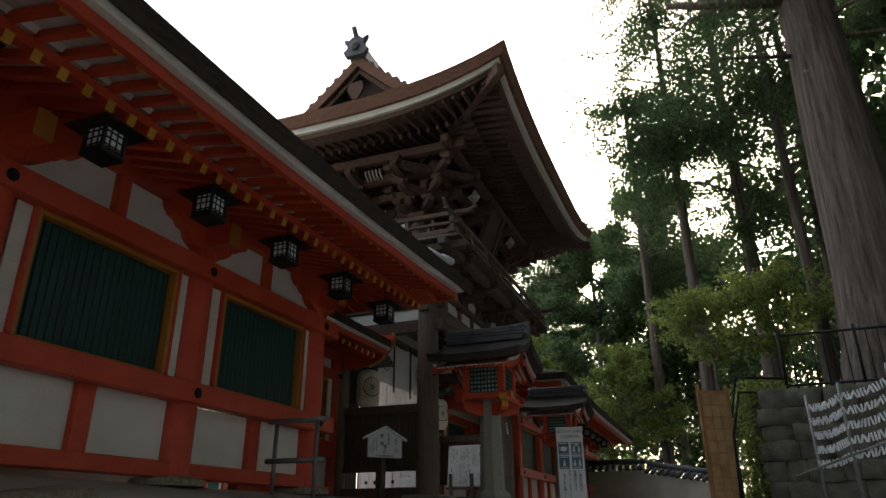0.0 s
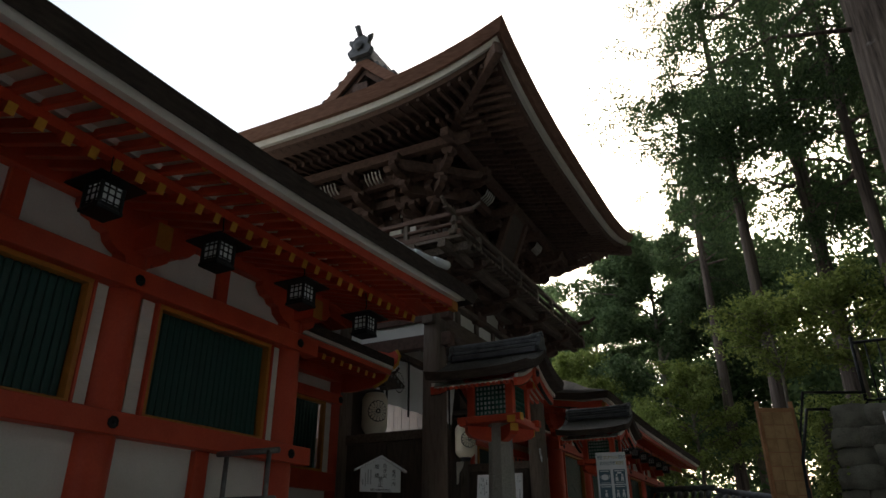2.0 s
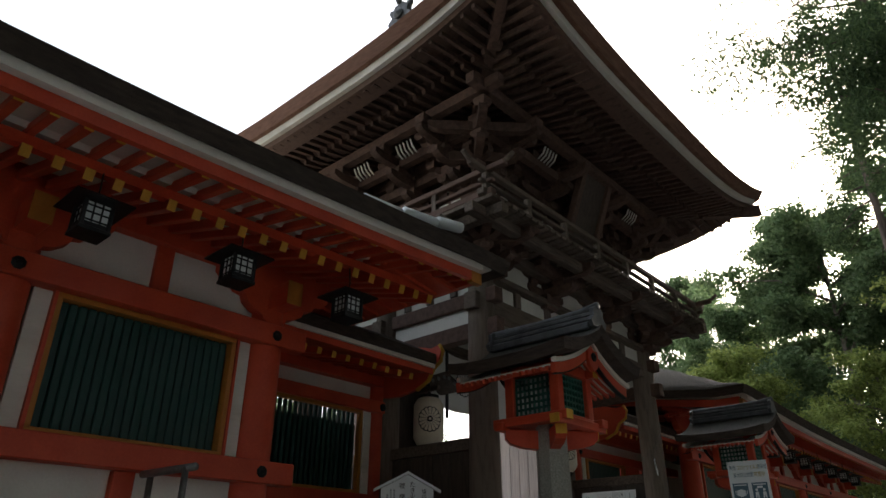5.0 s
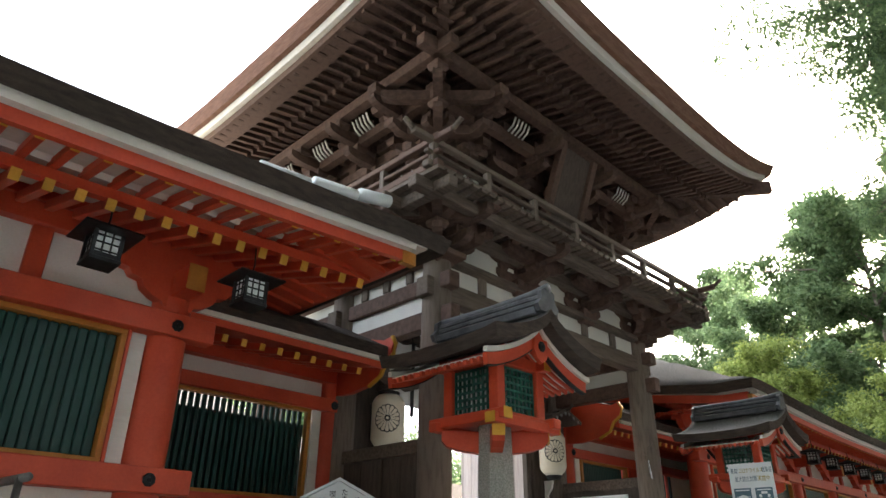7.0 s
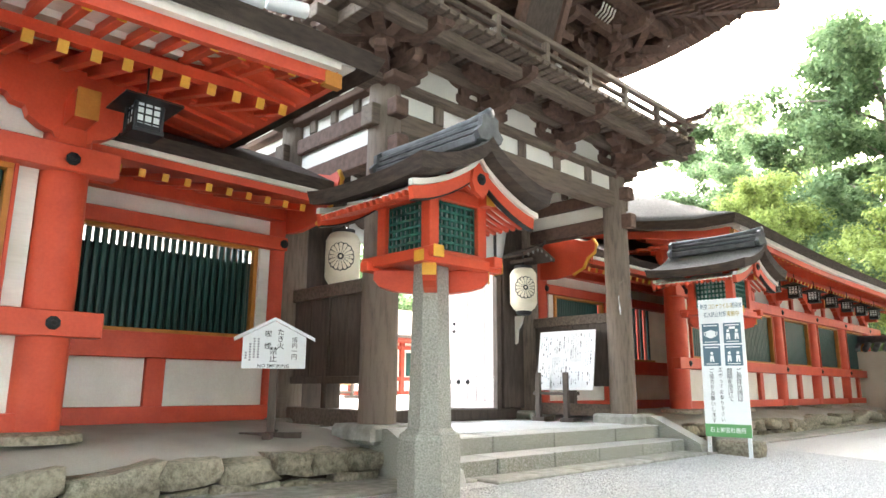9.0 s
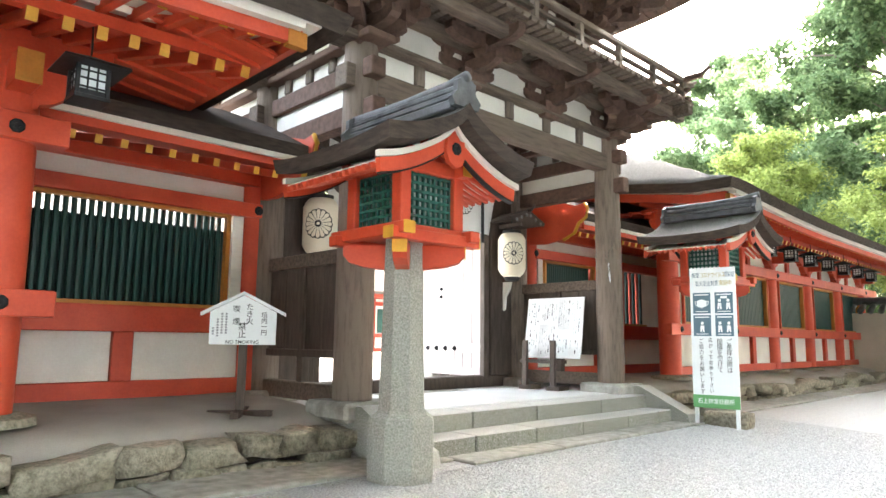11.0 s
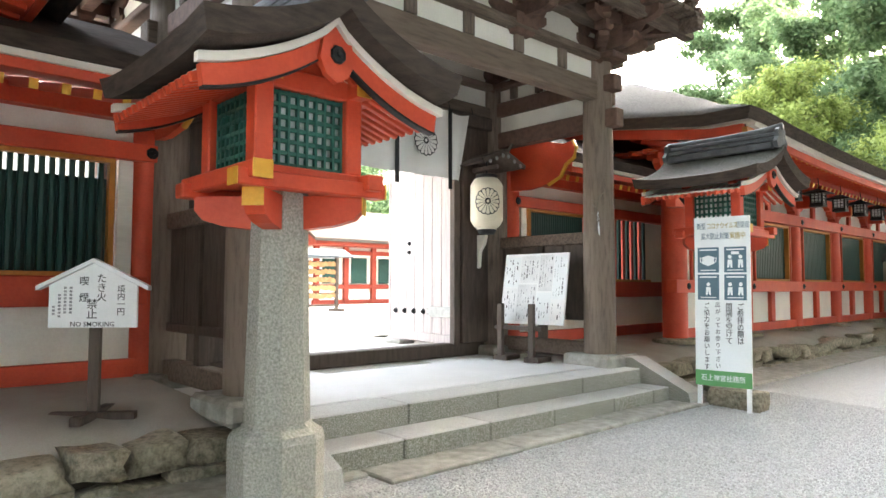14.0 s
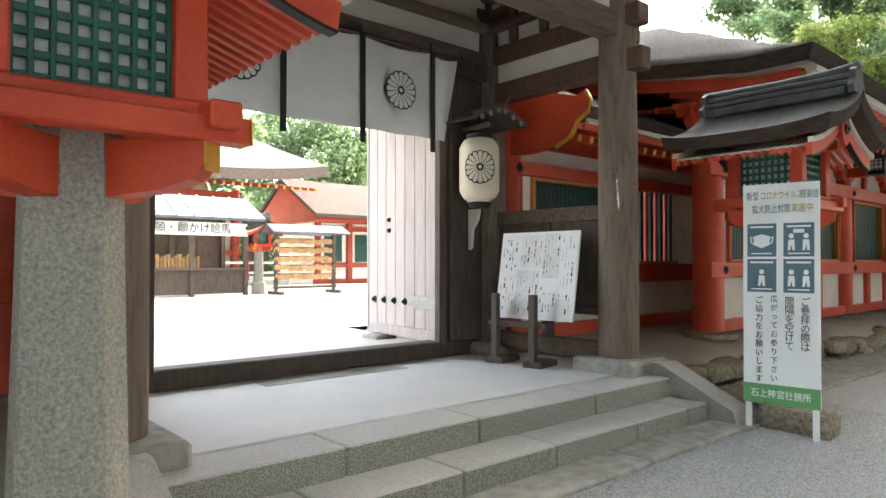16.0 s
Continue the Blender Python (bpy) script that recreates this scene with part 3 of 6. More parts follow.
    sweep("soffit", [(0, y, L(y)) for y in pts], [(-3.46, 3.315), (-3.46, 3.335), (-4.15, 3.43), (-5.2, 3.72), (-5.2, 3.70), (-4.0, 3.36), (-3.97, 3.40)], white_board, r)
    ln = abs(y_end - y_far)
    cnt = int(ln / 0.2155)
    for i in range(cnt):
        y = y_end - s * (0.14 + i * 0.2155)
        l = L(y)
        stick("flying_rafter", (-4.1, y, 3.375 + l), (-3.49, y, 3.265 + l), 0.062, 0.075, red, r)
        stick("rafter_tip", (-3.49, y, 3.266 + l), (-3.482, y, 3.2646 + l), 0.064, 0.077, ochre, r, 0.002)
        stick("base_rafter", (-5.05, y, 3.50 + l * 0.5), (-3.98, y, 3.185 + l * 0.7), 0.07, 0.09, red, r)
        stick("rafter_tip", (-3.982, y, 3.1856 + l * 0.7), (-3.974, y, 3.183 + l * 0.7), 0.072, 0.092, ochre, r, 0.002)
    sweep("rafter_board", [(-4.04, y, 3.235 + 0.8 * L(y)) for y in pts], [(-0.04, 0), (0.04, 0), (0.04, 0.09), (-0.04, 0.09)], red, r)
    lo, hi = sorted((y_end - s * 0.2, y_far))
    box("inner_purlin", (-5.3, lo, 3.62), (-5.1, hi, 3.8), red, r)
    # rafters under the end eave
    for i in range(18):
        x = -3.75 - i * 0.24
        stick("end_rafter", (x, y_end - s * 0.03, 3.29 + 0.1), (x, y_end - s * 1.5, 3.62), 0.065, 0.08, red, r)
    box("end_soffit", (-8.3, min(y_end, y_end - s * 1.5), 3.5), (-3.7, max(y_end, y_end - s * 1.5), 3.52), red, r, 0.002, "", (s * -9, 0, 0))
    r.matrix_basis = pose(-5.83, y_end - s * 0.04, 3.285)
    return r


corridor_roof("corridor_roof_near", 9.95, -5.5, 1, "thick dark bark-thatched corridor roof over red rafters with yellow tips")
corridor_roof("corridor_roof_far", 17.7, 31.5, -1, "bark-thatched roof of the far corridor with red rafters and hipped end")
for i, (y0, y1) in enumerate(((-5.5, 9.2), (18.0, 31.5))):
    box("corridor_back_wall", (-8.2, y0, 0.4), (-8.1, y1, 3.6), white, None, 0.004)
    box("corridor_ceiling", (-8.2, y0, 3.62), (-5.2, y1, 3.66), wood_brown, None, 0.004)
for ob in list(scene.objects):
    if ob.name.startswith("corridor_back_wall"):
        tagged(ob, "plain white wall at the back of the corridor", "wall", kind="structure")
    if ob.name.startswith("corridor_ceiling"):
        tagged(ob, "plain wooden ceiling of the corridor", "ceiling", kind="structure")

# ---- recessed link walls between corridor and gate ----


def link_wall(name, y0, y1, s, x, label, far_window=None):
    """From the corridor at y0 to the gate at y1 (s: +1 when y1 > y0)."""
    w = thing(name, label, "wall", (x, (y0 + y1) / 2, 0.45), "structure")
    a, b = sorted((y0, y1))
    p1 = y1
    lathe("pillar", [(0.14, 0), (0.14, 2.7)], 18, red, w, (x - 0.06, p1, 0.46))
    box("sill_beam", (x - 0.1, a, 0.45), (x + 0.06, b, 0.62), red, w)
    box("nageshi_lower", (x - 0.05, a, 1.10), (x + 0.09, b, 1.36), red, w)
    box("nageshi_upper", (x - 0.05, min(a, b), 2.42), (x + 0.10, b + (0.2 if s > 0 else 0), 2.58), red, w)
    box("plaster_band", (x - 0.06, a, 2.58), (x - 0.02, b, 2.78), white, w, 0.003)
    box("eave_beam", (x - 0.08, a, 2.78), (x + 0.12, b, 2.95), red, w)
    flower_bolt(w, x + 0.105, p1, 2.5)
    m = (a + b) / 2 - 0.1
    for p, q in ((a, m - 0.1), (m + 0.1, b - 0.1)):
        box("lower_panel", (x - 0.07, p, 0.61), (x - 0.01, q, 1.11), white, w, 0.004)
    box("lower_post", (x - 0.08, m - 0.1, 0.61), (x + 0.04, m + 0.1, 1.11), red, w)
    p, q = sorted((y1 - s * 0.14, y1 - s * 0.27))
    box("jamb_board", (x - 0.04, p, 1.36), (x + 0.03, q, 2.42), white_board, w, 0.004)
    c, d = sorted(((y0 if not far_window else far_window[1]) + s * 0.1, y1 - s * 0.3))
    if far_window:
        f0, f1, f2 = far_window[1], far_window[2], far_window[0]
        box("post", (x - 0.1, f0 - 0.1, 0.6), (x + 0.08, f0 + 0.45, 2.42), red, w)
        bars = box("barred_window", (x - 0.03, f1, 1.34), (x + 0.05, f2, 1.40), ochre_dark, w, 0.004, "window of dark red bars with light behind")
        for k in range(9):
            yy = f1 + 0.06 + (f2 - f1 - 0.12) * (k + 0.5) / 9
            box("bar", (x - 0.06, yy - 0.035, 1.40), (x + 0.0, yy + 0.035, 2.42), red if k % 2 else green_dark, bars, 0.006)
    win = box("window", (x - 0.03, c, 1.36), (x + 0.05, d, 1.40), ochre_dark, w, 0.004, "window of dark green vertical slats, open above")
    for lo_, hi_ in (((x - 0.03, c, 2.38), (x + 0.05, d, 2.42)), ((x - 0.03, c, 1.40), (x + 0.05, c + 0.05, 2.38)), ((x - 0.03, d - 0.05, 1.40), (x + 0.05, d, 2.38))):
        box("window_frame", lo_, hi_, ochre_dark, win, 0.004)
    n = 26
    for k in range(n):
        yy = c + 0.05 + (d - c - 0.1) * (k + 0.5) / n
        box("slat", (x - 0.1, yy - 0.024, 1.40), (x - 0.05, yy + 0.024, 2.40), green, win, 0.01)
    box("shutter", (x - 0.13, c, 1.36), (x - 0.11, d, 2.25), green_dark, win, 0.003)
    # low roof over it
    r = thing(name.replace("wall", "roof"), "narrow dark roof over the recessed wall with red rafters", "roof", (x + 1, (a + b) / 2, 2.9), "structure")
    e0, e1 = sorted((y0 - s * 0.2, y1 + s * 0.0))
    xe = x + 1.1
    slab("thatch", [(xe, 2.93), (xe, 3.06), (x + 0.2, 3.5), (x - 0.9, 3.95), (x - 0.9, 3.7), (xe - 0.05, 2.93)], e1 - e0, thatch, frame_of((0, e1, 0), (1, 0, 0), (0, 0, 1)), r)
    box("eave_board_white", (xe - 0.05, e0, 2.875), (xe - 0.012, e1, 2.93), white_board, r, 0.004)
    box("eave_board_red", (xe - 0.09, e0, 2.80), (xe - 0.05, e1, 2.88), red, r, 0.004)
    for i in range(int((e1 - e0) / 0.215)):
        yy = e0 + 0.1 + i * 0.215
        stick("rafter", (x - 0.2, yy, 3.02), (xe - 0.2, yy, 2.70 + 0.05), 0.06, 0.075, red, r)
        stick("rafter_tip", (xe - 0.2, yy, 2.75), (xe - 0.193, yy, 2.748), 0.062, 0.077, ochre, r, 0.002)
    slab("soffit", [(x - 0.2, 3.07), (x - 0.2, 3.09), (xe - 0.06, 2.83), (xe - 0.06, 2.81)], e1 - e0, red, frame_of((0, e1, 0), (1, 0, 0), (0, 0, 1)), r)
    # rounded red end board
    ye = y1 + s * 0.06
    out = [(x - 0.6, 3.72), (x + 0.3, 3.36), (xe - 0.12, 3.17), (xe - 0.0, 3.19), (xe + 0.06, 3.1), (xe + 0.02, 2.98), (xe - 0.12, 2.9), (xe - 0.2, 2.75), (xe - 0.42, 2.66), (xe - 0.75, 2.62), (x - 0.1, 2.64), (x - 0.6, 2.7)]
    g = slab("end_board", out, 0.07, red, frame_of((0, ye + 0.035, 0), (1, 0, 0), (0, 0, 1)), r, "rounded red gable end board with gilt edge")
    tube("gilt_edge", [(xe - 0.0, ye, 3.2), (xe + 0.065, ye, 3.1), (xe + 0.03, ye, 2.98), (xe - 0.1, ye, 2.9), (xe - 0.18, ye, 2.76), (xe - 0.4, ye, 2.66)], 0.03, ochre, g)
    return w


link_wall("link_wall_near", 8.55, 11.08, 1, -6.1, "recessed red wall with white panels and a green slatted window")
link_wall("link_wall_far", 20.4, 16.14, -1, -6.04, "recessed red wall with green slatted windows beside the gate", (19.8, 18.05, 18.5))

# ---- the gate ----
CX, YL, YR = -6.14, 11.27, 15.83
XF, XB = -4.37, -7.91
gate = thing("gate_lower_storey", "weathered unpainted timber lower storey of the two-storey gate", "gate", (CX, GATE_MID, 0.35), "structure")
for y in (YL, YR):
    for x in (XF, CX, XB):
        r = 0.185 if x != CX else 0.2
        lathe("column", [(r * 1.03, 0), (r * 1.04, 0.3), (r, 2.2), (r * 0.92, 3.66)], 24, wood, gate, (x, y, 0.47))
        box("base_stone", (x - 0.34, y - 0.32, 0.30), (x + 0.34, y + 0.32, 0.475), granite, gate, 0.05)
# tie beams
for x in (XF, CX, XB):
    box("tie_beam", (x - 0.1, YL - 0.25, 3.54), (x + 0.1, YR + 0.25, 3.78), wood_h, gate, 0.012)
    box("wall_plate", (x - 0.17, YL - 0.34, 4.02), (x + 0.17, YR + 0.34, 4.1), wood_h, gate, 0.012)
for y in (YL, YR):
    box("side_tie_beam", (XB - 0.3, y - 0.09, 3.64), (XF + 0.3, y + 0.09, 3.84), wood_brown, gate, 0.012)
    box("side_plate", (XB - 0.34, y - 0.17, 4.016), (XF + 0.34, y + 0.17, 4.096), wood_brown, gate, 0.012)
    box("side_beam", (XB, y - 0.08, 3.2), (XF + 0.32, y + 0.08, 3.42), wood_brown, gate, 0.012)
    box("side_plaster", (XB, y - 0.03, 3.42), (XF, y + 0.03, 4.45), white, gate, 0.003)
for x, z0 in ((XF, 3.80), (CX, 3.52), (XB, 3.80)):
    box("plaster", (x - 0.03, YL, z0), (x + 0.03, YR, 4.5), white, gate, 0.003)
for k in range(1, 6):
    y = YL + (YR - YL) * k / 6
    box("strut", (XF - 0.06, y - 0.07, 3.80), (XF + 0.07, y + 0.07, 4.05), wood, gate)
for k in range(1, 4):
    for y in (YL, YR):
        x = XF + (CX - XF) * k / 4
        box("strut", (x - 0.06, y - 0.07, 3.86), (x + 0.06, y + 0.07, 4.4), wood, gate)


def arm_outline(half, h):
    return [(-half, h), (-half, 0.45 * h), (-half + 0.05, 0.2 * h), (-half + 0.14, 0.03 * h), (-half + 0.22, 0), (half - 0.22, 0), (half - 0.14, 0.03 * h), (half - 0.05, 0.2 * h), (half, 0.45 * h), (half, h)]


ARMS = {}


def arm(parent, at, along, half, h=0.15, w=0.12):
    """A bracket arm centred over at, running along a plan direction."""
    key = (round(half, 3), h, w)
    if key not in ARMS:
        o = arm_outline(half, h)
        n = len(o)
        vs = [(a, -w / 2, b) for a, b in o] + [(a, w / 2, b) for a, b in o]
        fs = [tuple(range(n)), tuple(range(2 * n - 1, n - 1, -1))] + [(i, n + i, n + (i + 1) % n, (i + 1) % n) for i in range(n)]
        ARMS[key] = raw("bracket_arm", vs, [f[::-1] for f in fs], wood_brown)
    put("bracket_arm", ARMS[key], pose(*at, 0, 0, math.degrees(math.atan2(along[1], along[0]))), parent)


def block(parent, at, s=0.2, h=0.13):
    key = ("block", s, h)
    if key not in ARMS:
        a, b = s / 2, s * 0.36
        vs = [(-b, -b, 0), (b, -b, 0), (b, b, 0), (-b, b, 0)]
        for z, r in ((0.45 * h, a), (h, a)):
            vs += [(-r, -r, z), (r, -r, z), (r, r, z), (-r, r, z)]
        fs = [(3, 2, 1, 0), (8, 9, 10, 11)] + [(l * 4 + i, l * 4 + (i + 1) % 4, l * 4 + 4 + (i + 1) % 4, l * 4 + 4 + i) for l in range(2) for i in range(4)]
        ARMS[key] = raw("bearing_block", vs, fs, wood_brown)
    put("bearing_block", ARMS[key], pose(*at), parent)


def bracket_set(parent, x, y, z, outs, tiers, step):
    """A stepped cluster of blocks and arms; outs: the plan directions in which it steps out."""
    block(parent, (x, y, z), 0.36, 0.2)
    z += 0.17
    for t in range(tiers):
        for ox, oy in outs:
            reach = step * (t + 1)
            arm(parent, (x + ox * reach / 2, y + oy * reach / 2, z), (ox, oy), reach / 2 + 0.22)
            for s in range(t + 2):
                px, py = x + ox * step * s, y + oy * step * s
                half = 0.46 if s < t + 1 else 0.4
                if s <= t:
                    arm(parent, (px, py, z), (-oy, ox), half + 0.14 * t)
                    for q in (-1, 0, 1):
                        block(parent, (px - oy * q * (half + 0.14 * t - 0.12), py + ox * q * (half + 0.14 * t - 0.12), z + 0.13), 0.17, 0.11)
            block(parent, (x + ox * reach, y + oy * reach, z + 0.13), 0.19, 0.11)
        z += 0.225
    return z


low = thing("gate_brackets", "clusters of weathered stepped bracket arms under the gate balcony", "brackets", (CX, GATE_MID, 4.1), "structure")
D = math.sqrt(0.5)
for y, oy in ((YL, -1), (YR, 1)):
    bracket_set(low, XF, y, 3.98, [(1, 0), (0, oy), (D * 1.35, D * oy * 1.35)], 2, 0.33)
    bracket_set(low, CX, y, 3.98, [(0, oy)], 2, 0.33)
    bracket_set(low, XB, y, 3.98, [(0, oy)], 2, 0.33)
for k in (1, 2):
    bracket_set(low, XF, YL + (YR - YL) * k / 3, 3.98, [(1, 0)], 2, 0.33)

# balcony
bal = thing("balcony", "weathered timber balcony with a three-rail balustrade round the upper storey", "balcony", (CX, GATE_MID, 4.5), "structure")
BX, BX2, BY0, BY1 = -3.48, -8.8, 10.32, 16.78
ZB = 4.56
for x in (BX + -0.22, BX - 0.75):
    box("balcony_beam", (x - 0.07, BY0 - 0.1, ZB - 0.16), (x + 0.07, BY1 + 0.1, ZB - 0.02), wood_h, bal, 0.01)
for y in (BY0 + 0.22, BY1 - 0.22):
    box("balcony_beam", (BX2 - 0.1, y - 0.07, ZB - 0.164), (BX + 0.1, y + 0.07, ZB - 0.024), wood_h, bal, 0.01)
n = 46
for k in range(n):
    y = BY0 + (BY1 - BY0) * (k + 0.5) / n
    box("floor_board", (-4.65, y - 0.052, ZB), (BX + 0.06, y + 0.052, ZB + 0.055), wood_h, bal, 0.006)
for k in range(36):
    x = -4.66 - (k + 0.5) * 0.11
    for y0, y1 in ((BY0 - 0.06, 11.6), (15.5, BY1 + 0.06)):
        box("floor_board", (x - 0.045, y0, ZB), (x + 0.045, y1, ZB + 0.055), wood_h, bal, 0.006)
rails = ((ZB + 0.055, 0.11, 0.09), (ZB + 0.24, 0.07, 0.05), (ZB + 0.40, 0.085, 0.075))
for z, w, h in rails:
    over = 0.12 if z < ZB + 0.3 else 0.32
    box("rail", (BX - 0.08 - w / 2, BY0 - over + 0.08, z), (BX - 0.08 + w / 2, BY1 + over - 0.08, z + h), wood_h, bal, 0.01)
    for y in (BY0 + 0.08, BY1 - 0.08):
        box("rail", (BX2, y - w / 2, z + 0.004), (BX + over - 0.08, y + w / 2, z + h + 0.004), wood_brown, bal, 0.01)
for y, s in ((BY0 + 0.08, -1), (BY1 - 0.08, 1)):
    tube("rail_tip", [(BX - 0.08, y + s * 0.2, ZB + 0.44), (BX - 0.08, y + s * 0.32, ZB + 0.46), (BX - 0.08, y + s * 0.44, ZB + 0.53)], 0.036, wood_h, bal, 8, "", 0.8)
    tube("rail_tip", [(BX + 0.1, y, ZB + 0.44), (BX + 0.24, y, ZB + 0.46), (BX + 0.36, y, ZB + 0.53)], 0.036, wood_h, bal, 8, "", 0.8)
for k in range(8):
    y = BY0 + 0.08 + (BY1 - BY0 - 0.16) * k / 7
    box("rail_post", (BX - 0.12, y - 0.04, ZB + 0.14), (BX - 0.04, y + 0.04, ZB + 0.40), wood, bal)
for k in range(1, 6):
    for y in (BY0 + 0.08, BY1 - 0.08):
        x = BX - 0.08 - k * 0.85
        box("rail_post", (x - 0.04, y - 0.04, ZB + 0.14), (x + 0.04, y + 0.04, ZB + 0.40), wood, bal)

# upper storey
up = thing("gate_upper_storey", "dark weathered upper storey with white plaster between brackets", "gate", (CX, GATE_MID, 4.6), "structure")
UX, UX2, UY0, UY1 = -4.7, -7.58, 11.58, 15.52
box("core", (UX2, UY0, ZB), (UX - 0.05, UY1, 6.9), wood_brown, up)
for z0, z1 in ((4.66, 4.80), (5.30, 5.42)):
    box("upper_beam", (UX - 0.06, UY0 - 0.15, z0), (UX + 0.06, UY1 + 0.15, z1), wood_h, up)
    for y in (UY0, UY1):
        box("upper_beam", (UX2, y - 0.06, z0), (UX + 0.15, y + 0.06, z1), wood_brown, up)
for k in range(4):
    y = UY0 + (UY1 - UY0) * k / 3
    lathe("upper_column", [(0.13, 0), (0.13, 1.1)], 16, wood, up, (UX, y, ZB))
for k in range(1, 4):
    for y in (UY0, UY1):
        lathe("upper_column", [(0.13, 0), (0.13, 1.1)], 16, wood, up, (UX - k * 0.95, y, ZB))
for k in range(3):
    a, b = UY0 + (UY1 - UY0) * k / 3 + 0.22, UY0 + (UY1 - UY0) * (k + 1) / 3 - 0.22
    m = (a + b) / 2
    for p, q in ((a, m - 0.06), (m + 0.06, b)):
        for z0 in (5.44, 5.72):
            box("plaster", (UX - 0.06, p, z0), (UX - 0.02, q, z0 + 0.19), white, up, 0.003)
    for p, q in ((UX - 0.95 * k - 0.75, UX - 0.95 * k - 0.5), (UX - 0.95 * k - 0.44, UX - 0.95 * k - 0.2)):
        for y, s in ((UY0, -1), (UY1, 1)):
            for z0 in (5.44, 5.72):
                box("plaster", (p, y - 0.02 + s * 0.02, z0), (q, y + 0.02 + s * 0.02, z0 + 0.19), white, up, 0.003)
ub = thing("upper_brackets", "three-stepped dark bracket clusters under the main eaves", "brackets", (CX, GATE_MID, 5.5), "structure")
for k in range(4):
    y = UY0 + (UY1 - UY0) * k / 3
    if k in (0, 3):
        o = -1 if k == 0 else 1
        bracket_set(ub, UX, y, 5.5, [(1, 0), (0, o), (D * 1.3, D * o * 1.3)], 3, 0.34)
    else:
        bracket_set(ub, UX, y, 5.5, [(1, 0)], 3, 0.34)
for k in (1, 2, 3):
    bracket_set(ub, UX - 0.95 * k, UY0, 5.5, [(0, -1)], 3, 0.34)
    bracket_set(ub, UX - 0.95 * k, UY1, 5.5, [(0, 1)], 3, 0.34)
PX, PY0, PY1 = UX + 1.05, UY0 - 1.05, UY1 + 1.05
box("eave_purlin", (PX - 0.07, PY0 - 0.3, 6.36), (PX + 0.07, PY1 + 0.3, 6.52), wood_brown, ub)
for y in (PY0, PY1):
    box("eave_purlin", (UX2 - 1.0, y - 0.07, 6.36), (PX + 0.3, y + 0.07, 6.52), wood_brown, ub)


def ribs(at, along, out):
    """The short row of pale curved slats between bracket steps."""
    for k in range(5):
        q = (k - 2) * 0.075
        p = Vector(at) + Vector((along[0] * q, along[1] * q, 0))
        o = Vector((out[0], out[1], 0))
        tube("rib", [p, p + o * 0.1 + Vector((0, 0, 0.06)), p + o * 0.15 + Vector((0, 0, 0.16))], 0.014, white_board, ub, 6)


for y in (12.24, 14.86):
    ribs((PX - 0.2, y, 6.13), (0, 1), (1, 0))
for k in (0.55, 1.5, 2.4):
    ribs((UX - k, PY0 + 0.2, 6.13), (1, 0), (0, -1))

# main roof: eaves, rafters, thatch
EX, EX2, EY0, EY1 = -2.2, -10.08, 9.28, 17.82
mroof = thing("gate_roof", "hip-and-gable bark-thatched gate roof with sweeping eaves", "roof", (CX, GATE_MID, 7), "structure")


def sweep_lift(u, half):
    """Rise of the eave at u metres from its middle."""
    return 0.50 * (abs(u) / half) ** 3.2


HX, HY = (EX - EX2) / 2, (EY1 - EY0) / 2


def eave_z(x, y):
    dx, dy = min(EX - x, x - EX2), min(y - EY0, EY1 - y)
    lx, ly = sweep_lift(y - GATE_MID, HY), sweep_lift(x - CX, HX)
    w = min(1.0, max(0.0, min(dx, dy) / 2.2))
    if dx < dy:
        l = lx
    else:
        l = ly
    return l * (1 - w)


def roof_f(d):
    return 0.42 * d + 0.074 * d * d


GY0, GY1 = 11.4, 15.7


def grid_lines(a, b, n, extra=()):
    return sorted(set([round(a + (b - a) * i / n, 4) for i in range(n + 1)] + list(extra)))


def roof_patch(ys, gable):
    xs = grid_lines(EX2, EX, 44)
    vs, fs = [], []
    for y in ys:
        for x in xs:
            dx, dy = min(EX - x, x - EX2), min(y - EY0, EY1 - y)
            d = dx if gable else min(dx, dy)
            vs.append((x, y, 6.95 + eave_z(x, y) + roof_f(max(d, 0))))
    m = len(xs)
    for j in range(len(ys) - 1):
        for i in range(m - 1):
            a = j * m + i
            fs.append((a, a + 1, a + m + 1, a + m))
    return raw("thatch", vs, fs, thatch_top, True)


put("thatch_upper", roof_patch(grid_lines(GY0, GY1, 20), True), Matrix(), mroof)
put("thatch_skirt", roof_patch(grid_lines(EY0, GY0 + 0.3, 12), False), Matrix(), mroof)
put("thatch_skirt", roof_patch(grid_lines(GY1 - 0.3, EY1, 12), False), Matrix(), mroof)
nE = 32


def corner_path(x0, y0, x1, y1):
    """Eave line points along one side, with the lifted ends."""
    pts = []
    for i in range(nE + 1):
        f = i / nE
        x, y = x0 + (x1 - x0) * f, y0 + (y1 - y0) * f
        u = (f - 0.5) * 2
        pts.append((x, y, 0.50 * abs(u) ** 3.2))
    return pts


SIDES = (((EX, EY0, EX, EY1), 1), ((EX, EY1, EX2, EY1), 1), ((EX2, EY1, EX2, EY0), 1), ((EX2, EY0, EX, EY0), 1))


